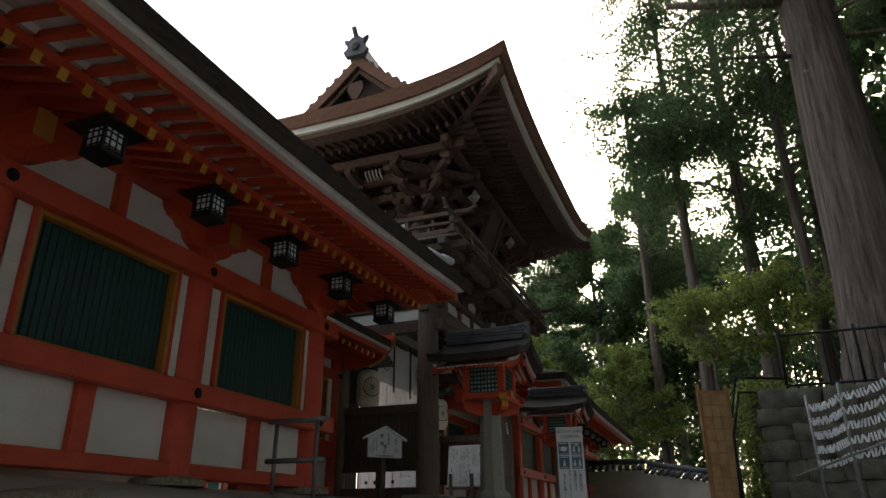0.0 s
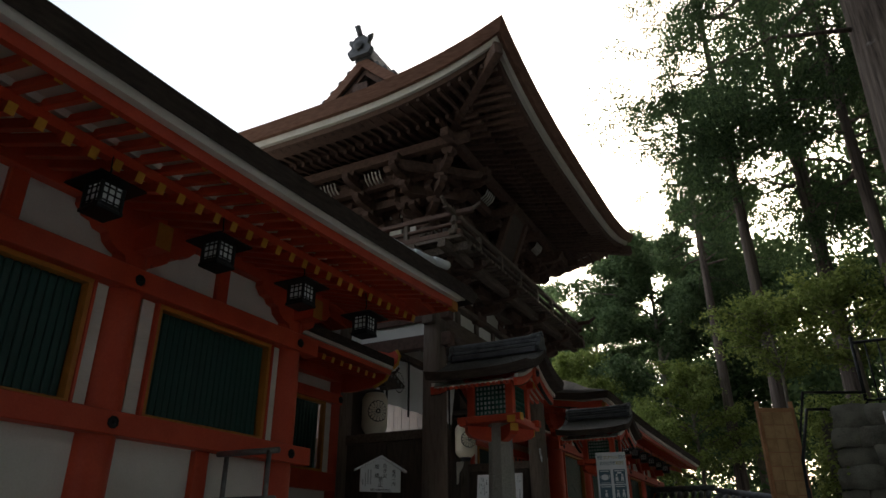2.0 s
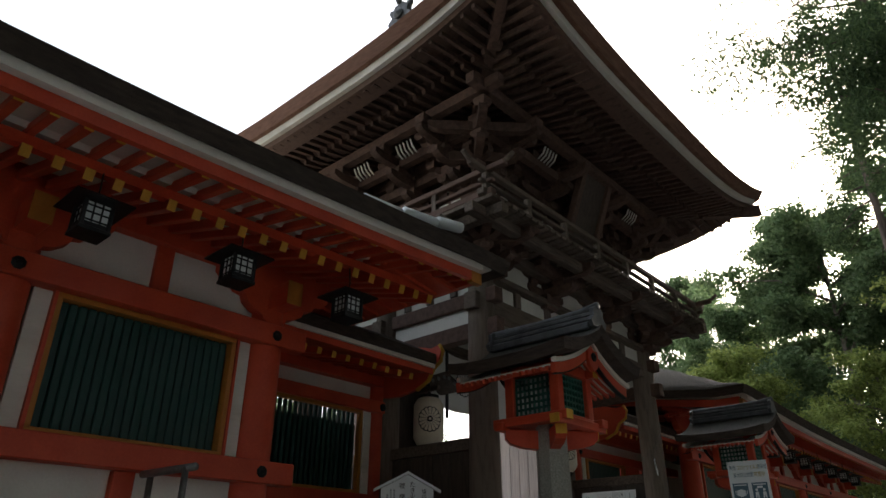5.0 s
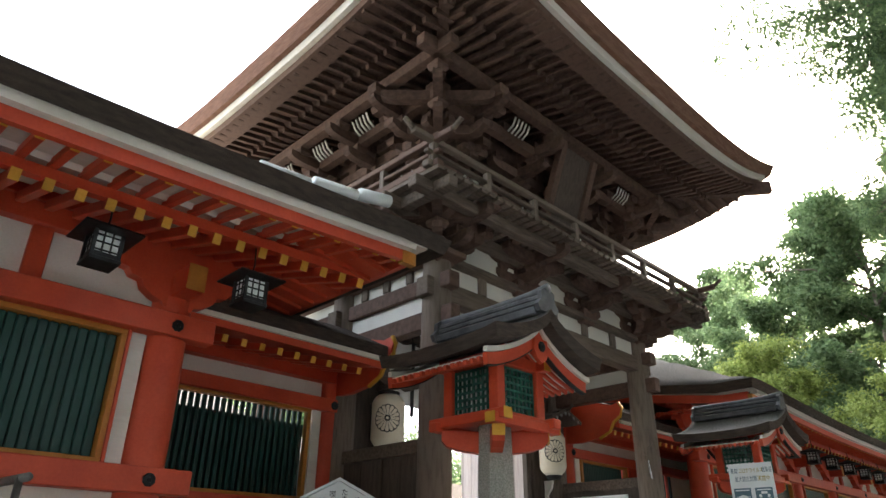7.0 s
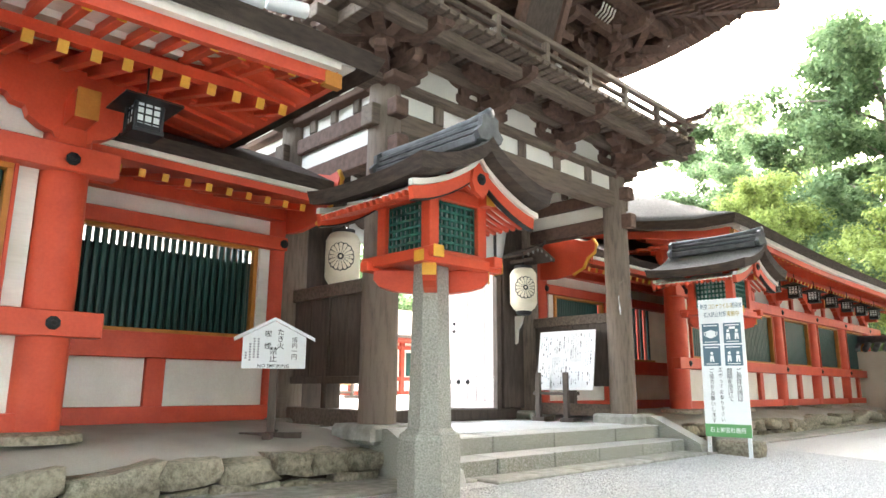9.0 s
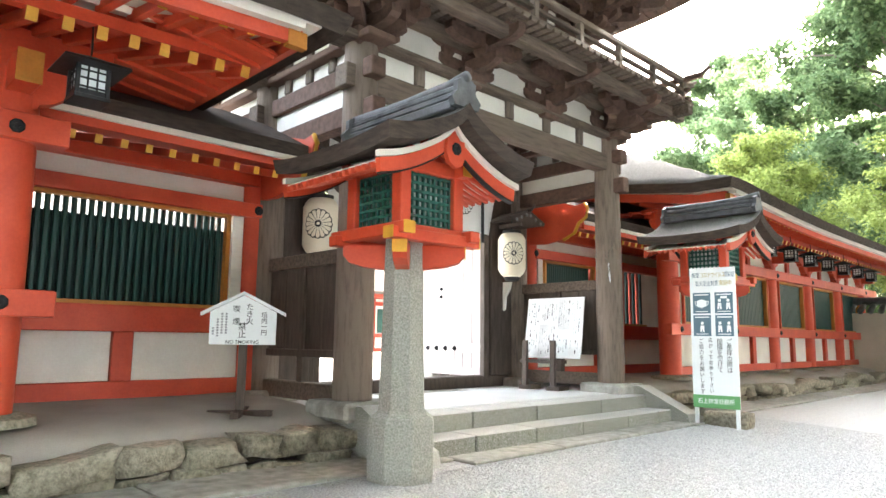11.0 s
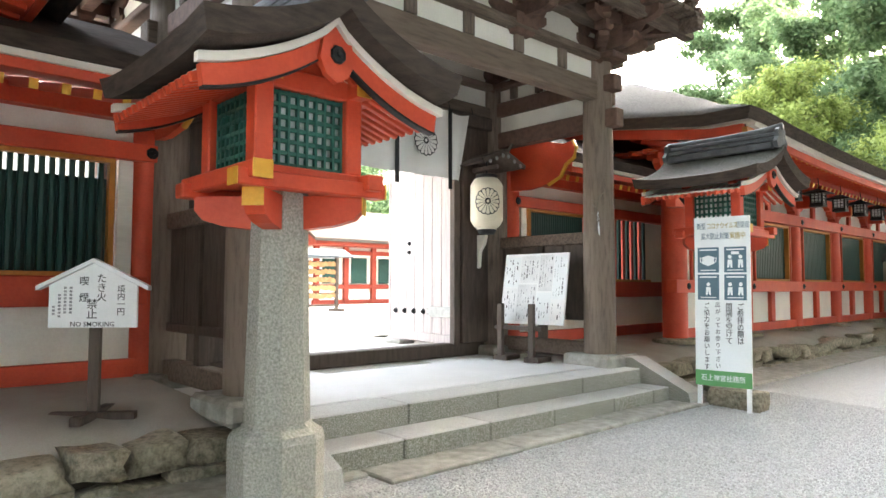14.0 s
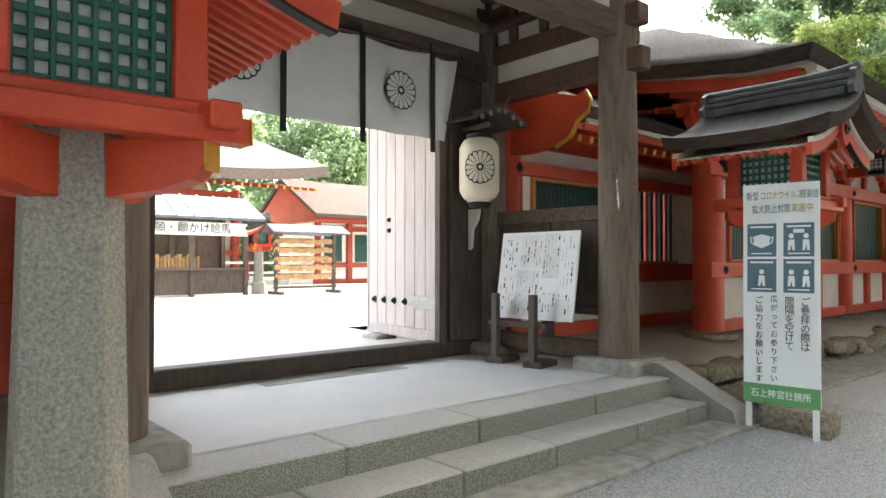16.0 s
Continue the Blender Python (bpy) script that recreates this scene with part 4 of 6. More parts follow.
def rim(name, inset0, z0, inset1, z1, mat):
    """A band round the eaves from (inset0, z0) below to (inset1, z1) above, with a flat underside 0.3 m deep."""
    vs, fs = [], []
    loops = []
    for ins, z in ((inset0 + 0.3, z0 + 0.01), (inset0, z0), (inset1, z1), (inset1 + 0.4, z1 + 0.02)):
        loop = []
        x1, x0, ya, yb = EX - ins, EX2 + ins, EY0 + ins, EY1 - ins
        for (a, b, c, d) in ((x1, ya, x1, yb), (x1, yb, x0, yb), (x0, yb, x0, ya), (x0, ya, x1, ya)):
            for i in range(nE):
                f = i / nE
                loop.append((a + (c - a) * f, b + (d - b) * f, z + 0.50 * abs(f * 2 - 1) ** 3.2))
        loops.append(loop)
    n = len(loops[0])
    for l in loops:
        vs += l
    for k in range(3):
        for i in range(n):
            j = (i + 1) % n
            fs.append((k * n + i, k * n + j, (k + 1) * n + j, (k + 1) * n + i))
    return put(name, raw(name, vs, fs, mat), Matrix(), mroof)


rim("thatch_edge", 0.08, 6.74, 0.0, 6.95, thatch_brown)
rim("eave_board_white", 0.17, 6.64, 0.15, 6.742, white_board)
rim("eave_board", 0.26, 6.56, 0.24, 6.642, wood_brown)
# underside boards
vs, fs = [], []
ring = [(0.25, 6.64, 1.0), (1.3, 6.83, 0.55), (2.6, 7.12, 0.1)]
for ins, z, k in ring:
    x1, x0, ya, yb = EX - ins, EX2 + ins, EY0 + ins, EY1 - ins
    for (a, b, c, d) in ((x1, ya, x1, yb), (x1, yb, x0, yb), (x0, yb, x0, ya), (x0, ya, x1, ya)):
        for i in range(nE):
            f = i / nE
            vs.append((a + (c - a) * f, b + (d - b) * f, z + k * 0.50 * abs(f * 2 - 1) ** 3.2))
n = 4 * nE
for k in range(2):
    for i in range(n):
        j = (i + 1) % n
        fs.append((k * n + i, (k + 1) * n + i, (k + 1) * n + j, k * n + j))
put("soffit", raw("soffit", vs, fs, wood_brown), Matrix(), mroof, "dark boarded underside of the eaves")


def rafters(fixed, sign, lo, hi, axis):
    """Two tiers of parallel rafters along one side."""
    cnt = int((hi - lo) / 0.185)
    mid, half = (lo + hi) / 2, (hi - lo) / 2
    for i in range(cnt + 1):
        v = lo + 0.12 + (hi - lo - 0.24) * i / cnt
        l = 0.50 * (abs(v - mid) / half) ** 3.2
        edge = half - abs(v - mid)
        r1 = min(2.5, edge + 0.05)
        r2 = min(1.25, edge + 0.05)

        def P(ins, z, k):
            q = fixed - sign * ins
            return (q, v, z + l * k) if axis == "y" else (v, q, z + l * k)
        if r1 > 1.0:
            stick("base_rafter", P(0.95, 6.62, 0.68), P(r1, 6.62 + 0.235 * (r1 - 0.95), 0.6 if r1 < 1.5 else 0.15), 0.062, 0.08, wood_brown, mroof, 0.005)
        if r2 > 0.35:
            stick("flying_rafter", P(0.3, 6.585, 0.97), P(r2, 6.585 + 0.17 * (r2 - 0.3), 0.97 - 0.35 * (r2 - 0.3)), 0.055, 0.07, wood_brown, mroof, 0.005)


rafters(EX, 1, EY0, EY1, "y")
rafters(EY0, -1, EX2, EX, "x")
rafters(EY1, 1, EX2, EX, "x")
rim("rafter_board", 0.98, 6.665, 0.93, 6.72, wood_brown)
for y, s in ((EY0, 1), (EY1, -1)):
    stick("hip_rafter", (EX - 0.12, y + s * 0.12, 6.98), (UX + 0.1, UY0 - 0.1 if s > 0 else UY1 + 0.1, 6.78), 0.14, 0.22, wood_brown, mroof, 0.01)
    stick("hip_rafter", (EX2 + 0.12, y + s * 0.12, 6.98), (UX2 - 0.1, UY0 - 0.1 if s > 0 else UY1 + 0.1, 6.78), 0.14, 0.22, wood_brown, mroof, 0.01)

# gables
for y, s in ((GY0, -1), (GY1, 1)):
    pts = []
    for i in range(25):
        x = CX - 1.9 + 3.8 * i / 24
        pts.append((x, 6.95 + roof_f(min(EX - x, x - EX2))))
    base = [(CX + 1.9, 7.6), (CX - 1.9, 7.6)]
    slab("gable_wall", [(x, z - 0.2) for x, z in pts] + base, 0.05, dark_wood, frame_of((0, y - s * 0.45 + 0.02, 0), (1, 0, 0), (0, 0, 1)), mroof)
    slab("bargeboard", [(x, z + 0.04) for x, z in pts] + [(x, z - 0.24) for x, z in pts[::-1]], 0.07, thatch_brown, frame_of((0, y + 0.035, 0), (1, 0, 0), (0, 0, 1)), mroof, "reddish brown curved bargeboard")
    slab("inner_bargeboard", [(x, z - 0.24) for x, z in pts[3:-3]] + [(x, z - 0.38) for x, z in pts[3:-3][::-1]], 0.05, wood_brown, frame_of((0, y - s * 0.1 + 0.025, 0), (1, 0, 0), (0, 0, 1)), mroof)
    slab("gable_pendant", [(-0.16, 0), (0.16, 0), (0.2, -0.2), (0.09, -0.4), (0, -0.5), (-0.09, -0.4), (-0.2, -0.2)], 0.06, wood_brown, frame_of((CX, y + s * 0.05 + 0.03, 9.05), (1, 0, 0), (0, 0, 1)), mroof)
ZR = 6.95 + roof_f(HX)
box("ridge", (CX - 0.2, GY0 - 0.05, ZR - 0.1), (CX + 0.2, GY1 + 0.05, ZR + 0.22), tile, mroof, 0.03)
box("ridge_cap", (CX - 0.12, GY0 - 0.08, ZR + 0.22), (CX + 0.12, GY1 + 0.08, ZR + 0.3), tile, mroof, 0.03)
for x, s in ((CX, -1), (CX, 1)):
    for k in range(5):
        xx = CX + s * (0.34 + 0.2 * k)
        zz = 6.95 + roof_f(HX - abs(xx - CX)) + 0.05
        for yy in (GY0 - 0.02, GY1 - 0.22):
            lathe("verge_tile", [(0.065, 0), (0.065, 0.24)], 10, tile, mroof, (xx, yy, zz), turn=(-90, 0, 0))


def ridge_ornament(at, s, k=1.0):
    o = thing("ridge_ornament", "grey demon-face tile ornament closing the roof ridge", "ornament", at)
    x, y, z = at
    slab("face_tile", [(a * k, b * k) for a, b in ((-0.24, -0.1), (0.24, -0.1), (0.3, 0.05), (0.2, 0.14), (0.22, 0.28), (0.1, 0.4), (-0.1, 0.4), (-0.22, 0.28), (-0.2, 0.14), (-0.3, 0.05))], 0.12 * k, tile, frame_of((x, y + 0.06, z), (1, 0, 0), (0, 0, 1)), o)
    lathe("snout", [(0.1 * k, 0), (0.12 * k, 0.05 * k), (0.05 * k, 0.1 * k)], 12, tile, o, (x, y + s * 0.06, z + 0.14 * k), turn=(90 if s < 0 else -90, 0, 0))
    for q in (-1, 1):
        lathe("horn", [(0.06 * k, 0), (0.07 * k, 0.06 * k), (0.02 * k, 0.16 * k)], 8, tile, o, (x + q * 0.2 * k, y, z + 0.28 * k), turn=(0, q * 35, 0))
    tube("perch_tile", [(x, y - s * 0.12, z + 0.36 * k), (x, y + s * 0.06, z + 0.45 * k), (x, y + s * 0.16 * k, z + 0.6 * k)], 0.06 * k, tile, o)
    return o


ridge_ornament((CX, GY0 - 0.12, ZR + 0.05), -1)
ridge_ornament((CX, GY1 + 0.12, ZR + 0.05), 1)

# name plaque under the eaves
plaque = thing("plaque", "large dark wooden name plaque tilted forward under the eaves", "plaque", (-4.3, GATE_MID, 5.3))
pm = frame_of((-4.16, GATE_MID, 5.25), (0, 1, 0), (0.38, 0, 1))
slab("board", [(-0.36, 0), (0.36, 0), (0.36, 1.25), (-0.36, 1.25)], 0.05, dark_wood, pm, plaque)
for o in ([(-0.44, -0.08), (-0.33, 0.02), (-0.33, 1.23), (-0.44, 1.33)], [(0.44, -0.08), (0.33, 0.02), (0.33, 1.23), (0.44, 1.33)], [(-0.44, -0.08), (0.44, -0.08), (0.33, 0.02), (-0.33, 0.02)], [(-0.44, 1.33), (0.44, 1.33), (0.33, 1.23), (-0.33, 1.23)]):
    slab("frame", o, 0.11, wood_brown, pm, plaque)

# ---- gate interior ----
sill = box("threshold", (-6.34, YL + 0.15, 0.346), (-6.12, YR - 0.15, 0.52), dark_wood, None, 0.015)
tagged(sill, "long dark worn timber threshold between the gate columns", "threshold", kind="structure")
inner = thing("door_frame", "dark weathered timber door frame of the gate", "door frame", (CX, GATE_MID, 0.62), "structure")
for y0, y1 in ((YL + 0.18, 11.95), (15.16, YR - 0.18)):
    box("jamb", (-6.26, y0, 0.52), (-6.06, y1, 3.60), dark_wood, inner, 0.012)
box("lintel", (-6.28, YL + 0.15, 3.44), (-6.0, YR - 0.15, 3.62), dark_wood, inner, 0.012)
for y in (YL, YR):
    for x0, x1 in ((XF - 0.17, CX + 0.18), (XB + 0.18, CX - 0.2)):
        a, b = sorted((x0, x1))
        s = thing("side_screen", "weathered timber screen panel between the gate columns", "screen", ((a + b) / 2, y, 0.45), "structure")
        box("top_rail", (a, y - 0.06, 1.80), (b, y + 0.06, 1.95), wood_h, s, 0.01)
        box("bottom_rail", (a, y - 0.07, 0.42), (b, y + 0.07, 0.60), wood_h, s, 0.01)
        for k in range(4):
            box("panel", (a + (b - a) * k / 4 + 0.003, y - 0.02, 0.90), (a + (b - a) * (k + 1) / 4 - 0.003, y + 0.02, 1.80), dark_wood, s, 0.006)
        box("middle_rail", (a, y - 0.05, 0.86), (b, y + 0.05, 0.94), dark_wood, s, 0.008)
        box("post", ((a + b) / 2 - 0.05, y - 0.05, 0.60), ((a + b) / 2 + 0.05, y + 0.05, 1.80), dark_wood, s, 0.008)


def door_leaf(y, s, label):
    """A leaf swung inwards; s is the side its face looks to."""
    d = thing("gate_door", label, "door", (-6.18, y, 0.5))
    x0, x1, z0, z1 = -7.72, -6.2, 0.5, 3.42
    n = 7
    for k in range(n):
        a, b = x0 + (x1 - x0) * k / n, x0 + (x1 - x0) * (k + 1) / n
        box("plank", (a + 0.003, y - 0.03, z0 + 0.12), (b - 0.003, y + 0.03, z1), door_wood, d, 0.006)
    box("bottom_rail", (x0, y - 0.036, z0), (x1, y + 0.036, z0 + 0.12), door_wood, d, 0.006)
    box("edge_stile", (x0 - 0.04, y - 0.04, z0), (x0, y + 0.04, z1), door_wood, d, 0.006)
    box("hinge_stile", (x1, y - 0.05, z0 - 0.02), (x1 + 0.1, y + 0.05, z1 + 0.05), dark_wood, d, 0.006)
    yf = y + s * 0.03
    for k in range(4):
        lathe("nail_boss", [(0.045, 0), (0.045, 0.008), (0.03, 0.015), (0.022, 0.04), (0.005, 0.05)], 6, iron, d, (x0 + 0.16 + k * 0.24, yf, z0 + 0.42), smooth=False, turn=(90 if s < 0 else -90, 0, 0))
    for dz in (0, 0.13):
        lathe("stud", [(0.03, 0), (0.022, 0.03), (0.005, 0.04)], 10, iron, d, (x0 + 0.52, yf, z0 + 1.27 + dz), turn=(90 if s < 0 else -90, 0, 0))
    slab("strap_hinge", [(0, -0.07), (-0.5, -0.07), (-0.62, -0.03), (-0.56, 0), (-0.62, 0.05), (-0.5, 0.08), (0, 0.08)], 0.008, steel, frame_of((x1 + 0.05, yf + (0.004 if s < 0 else 0.004), z0 + 0.42), (1, 0, 0), (0, 0, 1)), d, "pale metal strap hinge")
    box("door_stop_stone", (x0 + 0.1, y - 0.05, 0.40), (x0 + 0.45, y + 0.25, 0.49), granite, None, 0.02)
    d.matrix_basis = pose(-6.18, y, 0.5, 0, 0, s * 6)
    return d


door_leaf(15.1, -1, "tall pale weathered plank gate door standing open")
door_leaf(12.0, 1, "tall pale weathered plank gate door standing open against the passage")
for ob in list(scene.objects):
    if ob.name.startswith("door_stop_stone"):
        tagged(ob, "low granite block under the open gate door", "stone")

# hanging cloth
noren = thing("noren_curtain", "white cloth curtain with black flower crests hung across the gate", "curtain", (-5.9, GATE_MID, 3.55))
cuts = [11.95, 12.27, 13.04, 13.87, 14.74, 15.12]
for i, (a, b) in enumerate(zip(cuts, cuts[1:])):
    n1, n2 = 14, 8
    vs, fs = [], []
    for j in range(n2 + 1):
        for k in range(n1 + 1):
            f, g = k / n1, j / n2
            y = a + (b - a) * f + (-0.16 * g * f * (1 if i == 4 else 0))
            wave = 0.018 * math.sin(f * 9 + i * 2.1) * (0.25 + g) + 0.05 * g * noise.noise(Vector((y * 1.3, g, 3)))
            sag = 0.035 * math.sin(math.pi * f)
            vs.append((-5.9 + wave, y, 3.55 - sag * (1 - g) - 0.89 * g))
    m = n1 + 1
    for j in range(n2):
        for k in range(n1):
            p = j * m + k
            fs.append((p, p + m, p + m + 1, p + 1))
    put("cloth_panel", raw("cloth_panel", vs, fs, cloth, True), Matrix(), noren)
    if i < 4:
        box("ribbon", (-5.872, b - 0.03, 2.52), (-5.858, b + 0.03, 3.56), ink, noren, 0.003, "black ribbon over the seam")
for y in (12.64, 14.31):
    crest(noren, frame_of((-5.845, y, 3.085), (0, 1, 0), (0, 0, 1)), 0.195, cloth)
tube("rod", [(-5.9, 11.85, 3.57), (-5.9, 15.25, 3.57)], 0.015, dark_wood, noren)
for y in (12.27, 13.04, 13.87, 14.74, 15.16):
    tube("hook", [(-5.9, y, 3.66), (-5.88, y, 3.6), (-5.88, y, 3.56)], 0.006, iron, noren, 6)


def paper_lantern(y, s):
    at = (-5.8, y, 2.02)
    p = thing("paper_lantern", "cream ribbed paper lantern with a black flower crest", "lantern", at, group="paper lanterns at the gate")
    prof = [(0.13, 2.03), (0.14, 2.055)]
    for k in range(33):
        f = k / 32
        r = 0.145 + 0.07 * min(1, math.sin(math.pi * f) * 2.2) ** 0.7
        prof.append((r + (0.003 if k % 2 else 0), 2.055 + 0.66 * f))
    prof += [(0.13, 2.72)]
    lathe("paper_body", [(r, z) for r, z in prof], 28, paper, p, (at[0], y, 0))
    lathe("top_ring", [(0.14, 2.71), (0.145, 2.76), (0.1, 2.77)], 24, ink, p, (at[0], y, 0))
    lathe("bottom_ring", [(0.1, 1.97), (0.12, 2.0), (0.135, 2.05)], 24, ink, p, (at[0], y, 0))
    tube("cord", [(at[0], y, 2.76), (at[0], y, 2.96)], 0.012, iron, p)
    # crest wrapped on the paper
    q = math.radians(-42)
    m = frame_of((at[0] + 0.221 * math.cos(q), y + 0.221 * math.sin(q), 2.385), (-math.sin(q), math.cos(q), 0), (0, 0, 1))
    crest(p, m, 0.18, paper)
    me_list = [o for o in p.children_recursive if o.data and o.name.split(".")[0] in ("crest", "petals")]
    for o in me_list:
        off = 0.011 if o.name.startswith("petals") else 0.0015
        for v in o.data.vertices:
            a = v.co.x / 0.22
            v.co = Vector((0.22 * math.sin(a), v.co.y, 0.22 * (math.cos(a) - 1) + off + (v.co.z if off < 0.002 else 0)))
    # little roof
    r = thing("lantern_canopy", "small dark wooden gabled canopy above the paper lantern", "canopy", (at[0], y, 2.84), group="canopies over the paper lanterns")
    for t in (-1, 1):
        a = frame_of((at[0] - 0.3, y, 3.0), (1, 0, 0), (0, t, -0.42))
        slab("canopy_board", [(0, -0.02), (0.62, -0.02), (0.62, 0.4), (0, 0.4)], 0.025 * t, dark_wood, a, r)
        slab("canopy_edge", [(0.615, -0.02), (0.64, -0.02), (0.64, 0.42), (0.615, 0.42)], 0.06 * t, dark_wood, a, r)
        for k in range(3):
            lathe("fitting", [(0.028, 0), (0.028, 0.006), (0.01, 0.012)], 10, steel, r, (at[0] + 0.343, y + t * (0.05 + 0.12 * k), 2.97 - 0.05 * k), turn=(0, 90, 0))
    tube("canopy_ridge", [(at[0] - 0.3, y, 3.02), (at[0] + 0.4, y, 3.04), (at[0] + 0.46, y, 3.11)], 0.022, dark_wood, r)
    box("canopy_arm", (-6.05, y - 0.03, 2.82), (at[0] + 0.2, y + 0.03, 2.88), dark_wood, r)
    slab("white_brace", [(0, 0), (0.16, 0), (0.13, -0.12), (0.05, -0.22), (0.03, -0.42), (0, -0.45)], 0.05, white_board, frame_of((-6.05, y + 0.12, 1.97), (1, 0, 0), (0, 0, 1)), r, "white painted scalloped brace")


paper_lantern(11.8, -1)
paper_lantern(15.345, 1)

# ---- roofed lanterns on stone posts ----


def roofed_lantern(at):
    x, y, z = at
    t = thing("roofed_lantern", "vermilion roofed lantern with green lattice on an octagonal granite post", "lantern", at, group="roofed lanterns before the gate")
    lathe("post_base", [(0.275, -0.09), (0.28, 0.38), (0.265, 0.42), (0.215, 0.45), (0.2, 0.47)], 8, granite_pale, t, at, smooth=False)
    lathe("post", [(0.195, 0.46), (0.175, 1.2), (0.162, 1.84)], 8, granite_pale, t, at, smooth=False)
    B = lambda n, a, b, m, bev=0.008, p=t, l="": box(n, (x + a[0], y + a[1], z + a[2]), (x + b[0], y + b[1], z + b[2]), m, p, bev, l)
    # cradle: two curved arms crossing diagonally through the head of the post, and the floor frame on them
    o = [(-0.5, 0.17), (-0.5, 0.09), (-0.45, 0.035), (-0.33, 0.0), (-0.16, -0.02), (0.16, -0.02), (0.33, 0.0), (0.45, 0.035), (0.5, 0.09), (0.5, 0.17)]
    dg = math.sqrt(0.5)
    for sy in (-1, 1):
        n_ = Vector((dg, sy * dg, 0)).cross(Vector((0, 0, 1)))
        slab("cradle_beam", o, 0.11, red, frame_of(Vector((x, y, z + 1.575 + 0.004 * sy)) - n_ * 0.055, (dg, sy * dg, 0), (0, 0, 1)), t)
        slab("gilt_cap", [(-0.058, 0.07), (0.058, 0.07), (0.058, 0.172), (-0.058, 0.172)], 0.008, ochre, frame_of((x + dg * 0.498, y + sy * dg * 0.498, z + 1.575), (-sy * dg, dg, 0), (0, 0, 1)), t)
    for s in (-1, 1):
        B("floor_beam", (-0.47, s * 0.36 - 0.055, 1.775), (0.47, s * 0.36 + 0.055, 1.865), red)
        B("floor_beam", (s * 0.36 - 0.055, -0.47, 1.74), (s * 0.36 + 0.055, 0.47, 1.825), red)
    B("gilt_cap", (0.468, -0.417, 1.773), (0.476, -0.303, 1.867), ochre, 0.002)
    B("gilt_cap", (0.303, -0.476, 1.738), (0.417, -0.468, 1.827), ochre, 0.002)
    B("gilt_cap", (0.303, 0.468, 1.738), (0.417, 0.476, 1.827), ochre, 0.002)
    B("floor", (-0.36, -0.36, 1.80), (0.36, 0.36, 1.87), red)
    for sx in (-1, 1):
        for sy in (-1, 1):
            B("corner_post", (sx * 0.29 - 0.055, sy * 0.29 - 0.055, 1.87), (sx * 0.29 + 0.055, sy * 0.29 + 0.055, 2.36), red)
    for s in (-1, 1):
        B("head_rail", (-0.4, s * 0.29 - 0.05, 2.30), (0.44, s * 0.29 + 0.05, 2.41), red)
        B("head_rail", (s * 0.29 - 0.05, -0.42, 2.29), (s * 0.29 + 0.05, 0.42, 2.40), red)
        B("rail_tip", (0.441, s * 0.29 - 0.052, 2.30), (0.447, s * 0.29 + 0.052, 2.41), ochre, 0.002)
    B("paper_box", (-0.26, -0.26, 1.87), (0.26, 0.26, 2.30), old_paper, 0.004, t, "pale paper lining")
    # lattice on four sides
    for ax in (0, 1):
        for s in (-1, 1):
            for k in range(9):
                q = -0.235 + 0.47 * k / 8
                w = 0.009 if 0 < k < 8 else 0.014
                a, b = (q - w, s * 0.285 - 0.014, 1.87), (q + w, s * 0.285 + 0.014, 2.29)
                if ax:
                    a, b = (a[1], a[0], a[2]), (b[1], b[0], b[2])
                B("lattice_bar", a, b, green_lattice, 0.003)
            for k in range(7):
                zz = 1.885 + 0.39 * k / 6
                a, b = (-0.24, s * 0.285 - 0.011, zz - 0.012), (0.24, s * 0.285 + 0.011, zz + 0.012)
                if ax:
                    a, b = (a[1], a[0], a[2]), (b[1], b[0], b[2])
                B("lattice_bar", a, b, green_lattice, 0.003)
    # roof: ridge along x, curved slopes, gable to +x
    prof = []
    for i in range(13):
        f = i / 12
        yy = 0.80 * f
        zz = 2.77 - 0.43 * f ** 0.75 + 0.07 * f ** 3
        prof.append((yy, zz))
    n1 = 16
    vs, fs, fe = [], [], []
    cols = 2 * len(prof) - 1
    line = [(-a, b) for a, b in prof[:0:-1]] + prof
    for j in range(n1 + 1):
        xx = -0.80 + 1.54 * j / n1
        g = (j / n1 * 2 - 1)
        for yy, zz in line:
            up = 0.05 * abs(g) ** 3 * abs(yy) / 0.80
            vs.append((x + xx, y + yy, z + zz + up))
    N = len(vs)
    for j in range(n1 + 1):
        xx = -0.78 + 1.50 * j / n1
        g = (j / n1 * 2 - 1)
        for yy, zz in line:
            up = 0.05 * abs(g) ** 3 * abs(yy) / 0.80
            vs.append((x + xx, y + yy * 0.965, z + zz + up - 0.115))
    for j in range(n1):
        for i in range(cols - 1):
            a = j * cols + i
            fs.append((a, a + cols, a + cols + 1, a + 1))
            fe.append((N + a, N + a + 1, N + a + cols + 1, N + a + cols))
    for i in range(cols - 1):
        fe.append((i, i + 1, N + i + 1, N + i))
        a = n1 * cols + i
        fe.append((a, N + a, N + a + 1, a + 1))
    for j in range(n1):
        a = j * cols
        fe.append((a, N + a, N + a + cols, a + cols))
        a += cols - 1
        fe.append((a, a + cols, N + a + cols, N + a))
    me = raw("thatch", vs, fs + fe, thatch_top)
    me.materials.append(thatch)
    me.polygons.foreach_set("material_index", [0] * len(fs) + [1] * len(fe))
    me.polygons.foreach_set("use_smooth", [True] * len(fs) + [False] * len(fe))
    bm = bmesh.new()
    bm.from_mesh(me)
    bmesh.ops.recalc_face_normals(bm, faces=bm.faces)
    bm.to_mesh(me)
    bm.free()
    roof = put("roof", me, Matrix(), t, "small curved bark-thatched roof")
    low = [(yy * 0.95, zz - 0.12) for yy, zz in line]
